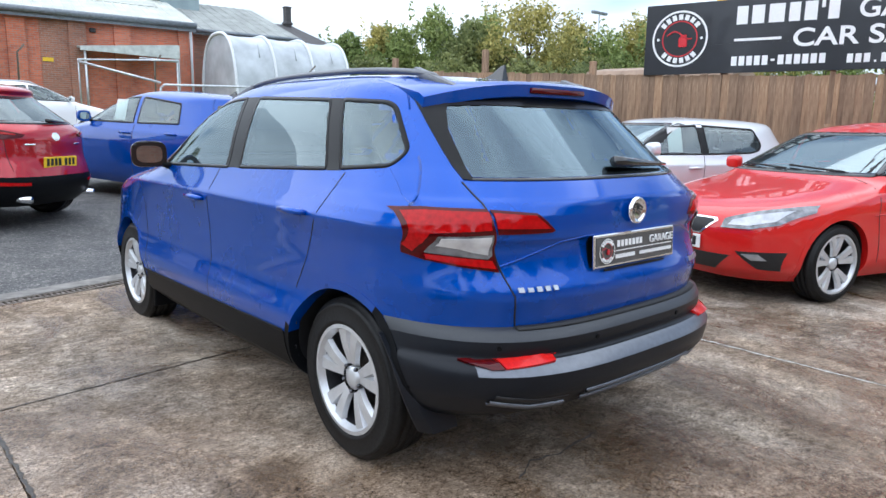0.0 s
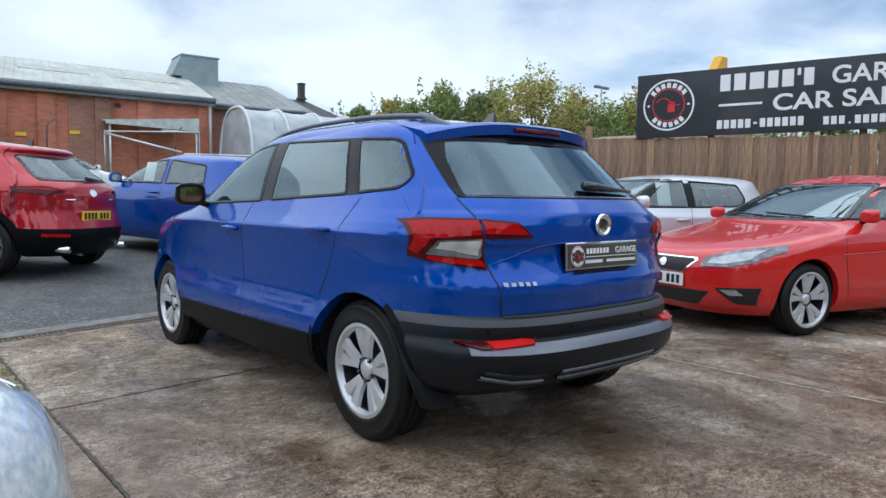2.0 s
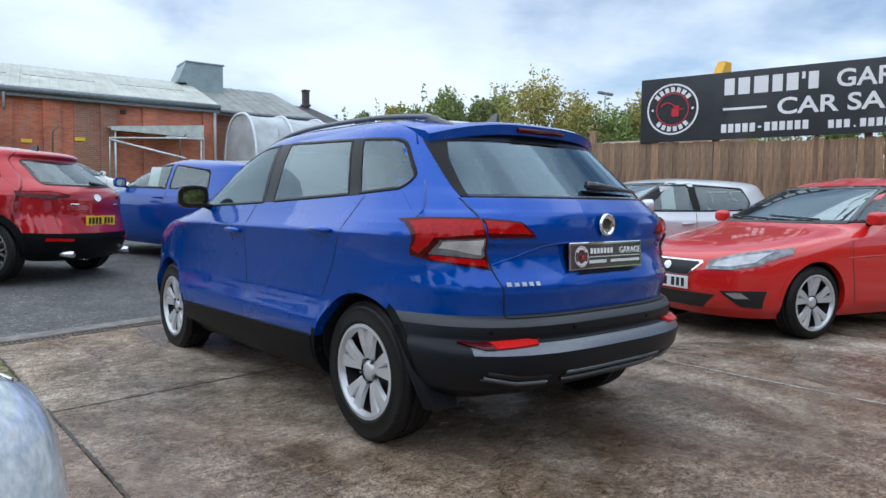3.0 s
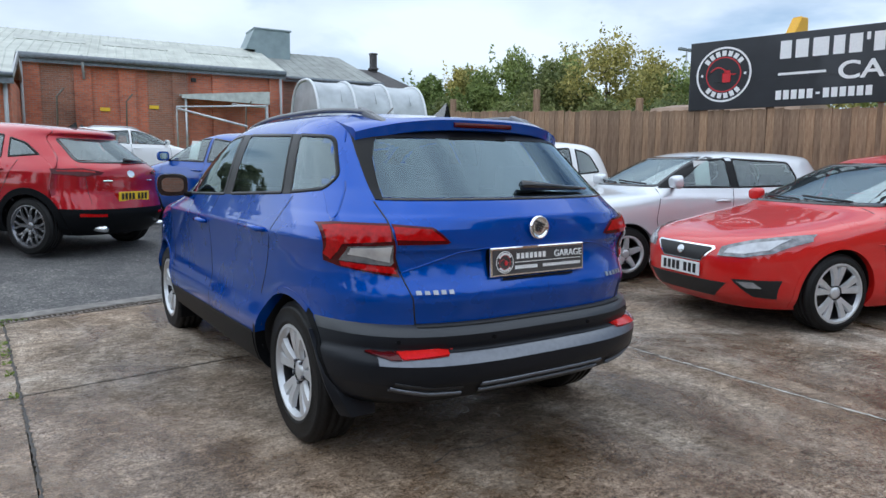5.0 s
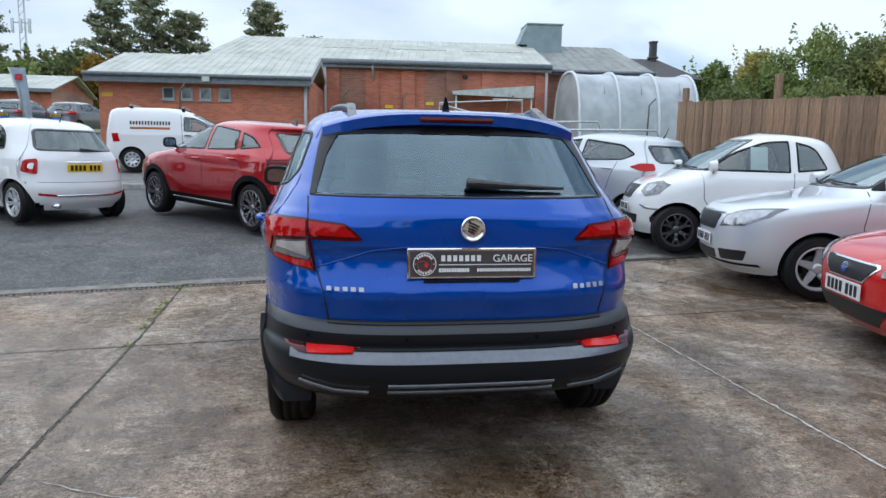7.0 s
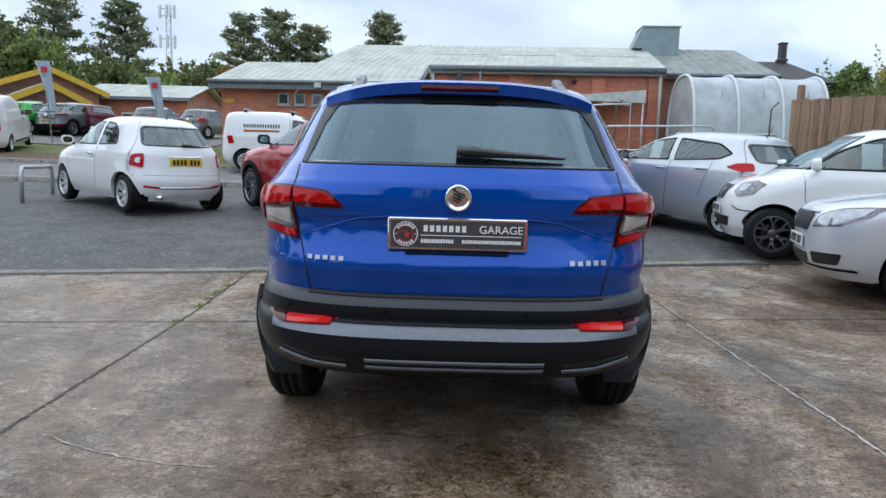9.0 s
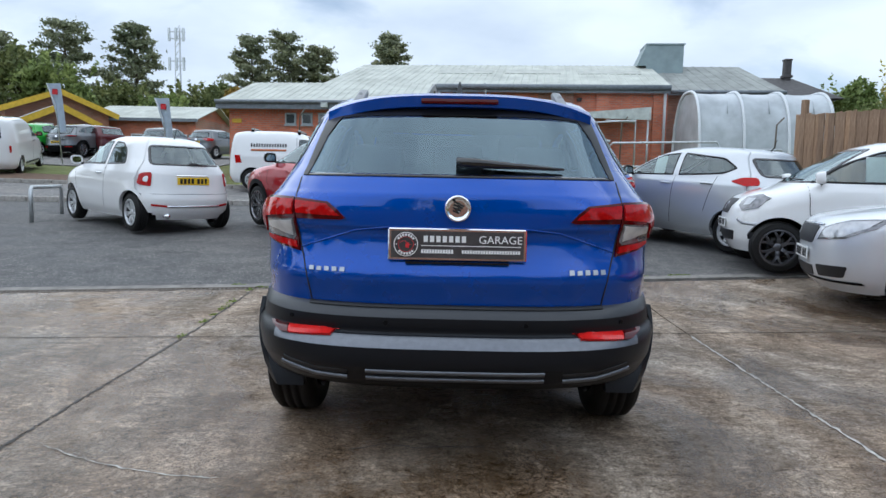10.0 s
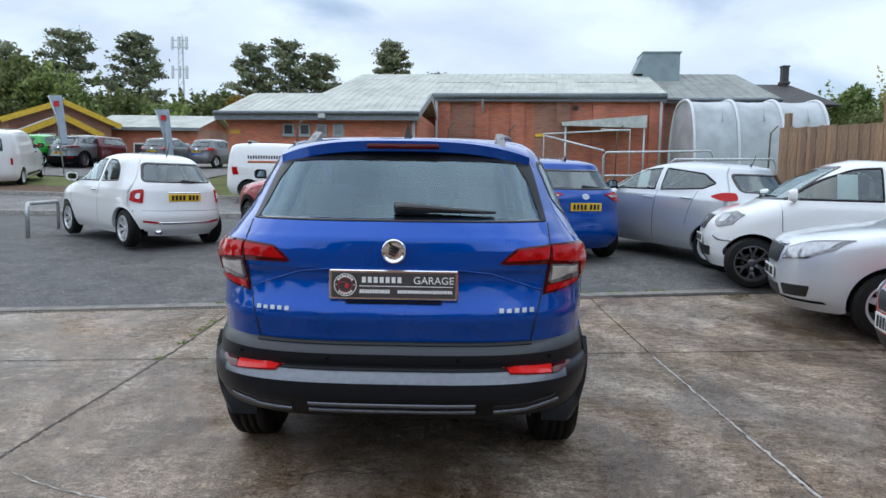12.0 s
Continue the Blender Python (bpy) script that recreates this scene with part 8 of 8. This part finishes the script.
rt = random.Random(11)
row = [(31.5, 43, 7.2, 4.6, LEAF_GREEN), (34.5, 46, 8.6, 3.4, LEAF_OLIVE), (36.2, 43, 7.6, 4.4, LEAF_GREEN), (38.8, 45, 9.6, 5.2, LEAF_GREEN), (41.5, 41, 8.0, 5.6, LEAF_DARK), (43.4, 46, 9.8, 5.0, LEAF_GREEN), (46.2, 40, 9.3, 7.4, LEAF_OLIVE), (49.4, 44, 9.0, 6.4, LEAF_OLIVE), (52.4, 41, 7.6, 6.0, LEAF_GREEN), (54.8, 44, 8.8, 6.2, LEAF_OLIVE), (58.0, 42, 8.2, 6.8, LEAF_GREEN), (62.5, 44, 8.6, 7.4, LEAF_OLIVE), (68, 44, 8.6, 8, LEAF_GREEN), (75, 44, 9, 9, LEAF_GREEN), (33.0, 39, 4.6, 5.0, LEAF_DARK), (40.0, 37, 4.6, 6.0, LEAF_DARK), (45.5, 36, 4.2, 6.4, LEAF_DARK), (51.0, 37, 4.4, 6.4, LEAF_DARK), (56.5, 38, 4.6, 6.4, LEAF_DARK)]
for k, (a, d, h, w, m) in enumerate(row):
    x, y = at_bearing(a, d)
    broadleaf(x, y, (h - height(x, y)) * .80 + .5, w * .9, m, 100 + k, {id(LEAF_GREEN): "leafy green tree behind the fence", id(LEAF_OLIVE): "bushy olive and yellowing tree behind the fence", id(LEAF_DARK): "dark green shrub under the trees"}[id(m)])

for k, (a, d, top, w, bare) in enumerate([(-29.6, 78, 16.6, 8.6, .18), (-25.0, 78, 17.0, 6.8, .28), (-16.6, 82, 17.6, 5.6, .35), (-13.8, 84, 18.6, 7.0, .38), (-11.4, 84, 17.4, 5.4, .4), (-5.5, 80, 18.4, 4.8, .62), (-1.6, 82, 14.8, 3.6, .7), (1.8, 84, 14.4, 2.4, .75), (-34, 80, 15, 9, .2), (-39, 76, 15, 10, .2)]):
    x, y = at_bearing(a, d, (0, -2.5))
    pine(x, y, (top - height(x, y)) * .95, w * 1.0, 300 + k, "tall dark pine with level limbs on the skyline", bare, 7600)
for k, (a, d, top, w, m) in enumerate([(-32.5, 70, 14.5, 9, LEAF_DARK), (-30.5, 66, 12.5, 8, LEAF_GREEN), (-26, 70, 11, 8, LEAF_DARK), (-21.0, 70, 11.5, 7, LEAF_DARK), (-19.0, 74, 12.5, 6, LEAF_DARK), (-17.6, 68, 10.8, 5, LEAF_RUST), (-22.5, 64, 9.0, 6, LEAF_GREEN), (-14.5, 72, 10.5, 5, LEAF_DARK), (-9.6, 78, 11.5, 5, LEAF_DARK), (-7.4, 84, 13.0, 3, LEAF_GREEN), (-37, 66, 13, 10, LEAF_DARK), (-42, 60, 12, 10, LEAF_DARK)]):
    x, y = at_bearing(a, d, (0, -2.5))
    broadleaf(x, y, (top - height(x, y)) * .74, w * .9, m, 400 + k, {id(LEAF_GREEN): "green tree below the pines", id(LEAF_DARK): "dark leafy tree below the pines", id(LEAF_RUST): "tree turning rusty in autumn"}[id(m)], 3600, .24)

# plain walls added out of view, closing the yard and blocking low sky in reflections
for nm, q in (("added_wall_south", [(-22, -15.3), (20, -15.3), (20, -15), (-22, -15)]), ("added_wall_west", [(-22.3, -15.3), (-22, -15.3), (-22, 7), (-22.3, 7)])):
    tagged(prism(nm, q, -.1, 3.6 if nm == "added_wall_south" else 1.5, BRICK_BROWN, None), "plain brown brick yard wall with level top", kind="structure")
# what stands behind the viewer and beside the yard, seen in the paintwork and glass only
for k, (x, y, h, w) in enumerate([(-30, 6, 9, 9), (-32, 15, 8, 9), (-31, -3, 9, 9), (-30, -12, 10, 9), (-25, -21, 10, 9), (-16, -27, 11.5, 9), (-11, -31, 9, 8), (-6, -29, 12, 9), (1, -31, 9.5, 9), (5, -28, 12.5, 9), (12, -29, 10, 10), (20, -26, 11, 10), (28, -18, 9, 10)]):
    broadleaf(x, y, h, w, LEAF_DARK, 500 + k, "dark leafy tree along the yard's rear boundary", 4200, .3)
pine(-22, 14, 13, 6, 601, "tall dark pine with level limbs beside the yard", .4, 4000)
# ---- small things ----
def tuft(x, y, n, seed, spread=.16, hgt=.035, along_y=False):
    rnd = random.Random(seed)
    v, f = [], []
    for k in range(n):
        a, r = rnd.uniform(0, 6.28), spread * math.sqrt(rnd.random())
        px, py = (x + r * .16 * math.cos(a), y + r * 1.5 * math.sin(a)) if along_y else (x + r * math.cos(a), y + r * .3 * math.sin(a))
        z = height(px, py) - .02
        b_, l_ = rnd.uniform(0, 6.28), hgt * rnd.uniform(.5, 1.3)
        dx, dy = math.cos(b_), math.sin(b_)
        w = .004
        i = len(v)
        v += [(px - dy * w, py + dx * w, z), (px + dy * w, py - dx * w, z), (px + dx * l_ * .35, py + dy * l_ * .35, z + l_ * .7), (px + dx * l_ * .8, py + dy * l_ * .8, z + l_ * .8)]
        f += [(i, i + 1, i + 2), (i, i + 2, i + 3)]
    return v, f


gv_, gf_ = [], []
spots = [(-1.97, 3.0, .05), (-1.98, 3.25, .12), (-1.99, 3.5, .12), (-1.96, 2.75, .06), (-2.0, 4.1, .1), (-1.95, 2.3, .05), (1.3, drain_y(1.3) + .24, .16), (1.7, drain_y(1.7) + .24, .2), (2.1, drain_y(2.1) + .25, .18), (2.6, drain_y(2.6) + .26, .2), (-1.9, drain_y(-1.9) + .05, .12), (-2.2, drain_y(-2.2) + .2, .1)]
for k, (x, y, s) in enumerate(spots):
    v, f = tuft(x, y, 70, 40 + k, s * .75, .032, k < 6)
    gf_ += [tuple(i + len(gv_) for i in q) for q in f]
    gv_ += v
weeds = put("weeds", mesh_of("weeds", gv_, gf_, foliage("weed_green", ((.10, .15, .03), (.18, .26, .06), (.28, .34, .1))), False))
tagged(weeds, "green weeds growing in the joints of the concrete", "weeds", kind="stuff")

# yellow machine tip above the sign, and the pale store behind it
dig = new("excavator_arm")
tagged(dig, "yellow excavator arm tip showing above the sign", "machine")
MACHINE = plain("machine_yellow", (.72, .38, .015), .5)
part("arm", box_bm(.5, .25, 4.5, .04, 1, (0, 0, 2.02)), MACHINE, dig, m=pose(14.3, 7.55, 0, 0, 3, 0))
b = box_bm(.72, .25, .62, .03, 1)
for v in b.verts:
    if v.co.z > 0:
        v.co.x = .17 + v.co.x * .42
part("arm_end", b, MACHINE, dig, m=pose(14.62, 7.5, 4.68))
tube("ram", [(14.88, 7.5, 4.92), (15.06, 7.5, 4.4)], .03, GALV, dig, 6)
SHEDX, SHEDY = 14.2, 8.6
tank = new("storage_shed")
tagged(tank, "rounded brown storage shed beyond the fence", "shed")
b = bmesh.new()
prof = [(-1.6, 0), (-1.6, 2.9), (-1.3, 3.3), (0, 3.5), (1.3, 3.3), (1.6, 2.9), (1.6, 0)]
ra = [b.verts.new((x, -3, z)) for x, z in prof]
rb = [b.verts.new((x, 3, z)) for x, z in prof]
b.faces.new(ra), b.faces.new(rb[::-1])
for i in range(6):
    b.faces.new((ra[i], ra[i + 1], rb[i + 1], rb[i]))
bmesh.ops.recalc_face_normals(b, faces=b.faces[:])
part("shell", b, plain("brown_shed", (.30, .21, .15), .8, 0, 2, .25, .1), tank, smooth=True, m=pose(SHEDX, SHEDY, 0, 0, 0, FTURN - 90) @ Matrix.Diagonal((1, .6, .86, 1)))
lp = new("street_lamp")
tagged(lp, "slim street lamp with twin heads above the trees", "lamp")
lx, ly = 52.9, 40.0
tube("pole", [(lx, ly, 3), (lx, ly, 12.2)], [.14, .08], GALV, lp, 8)
for s in (-1, 1):
    part("lamp_head", box_bm(1.0, .35, .25, .05, 1), GUTTER, lp, m=pose(lx + s * .6, ly, 12.3))
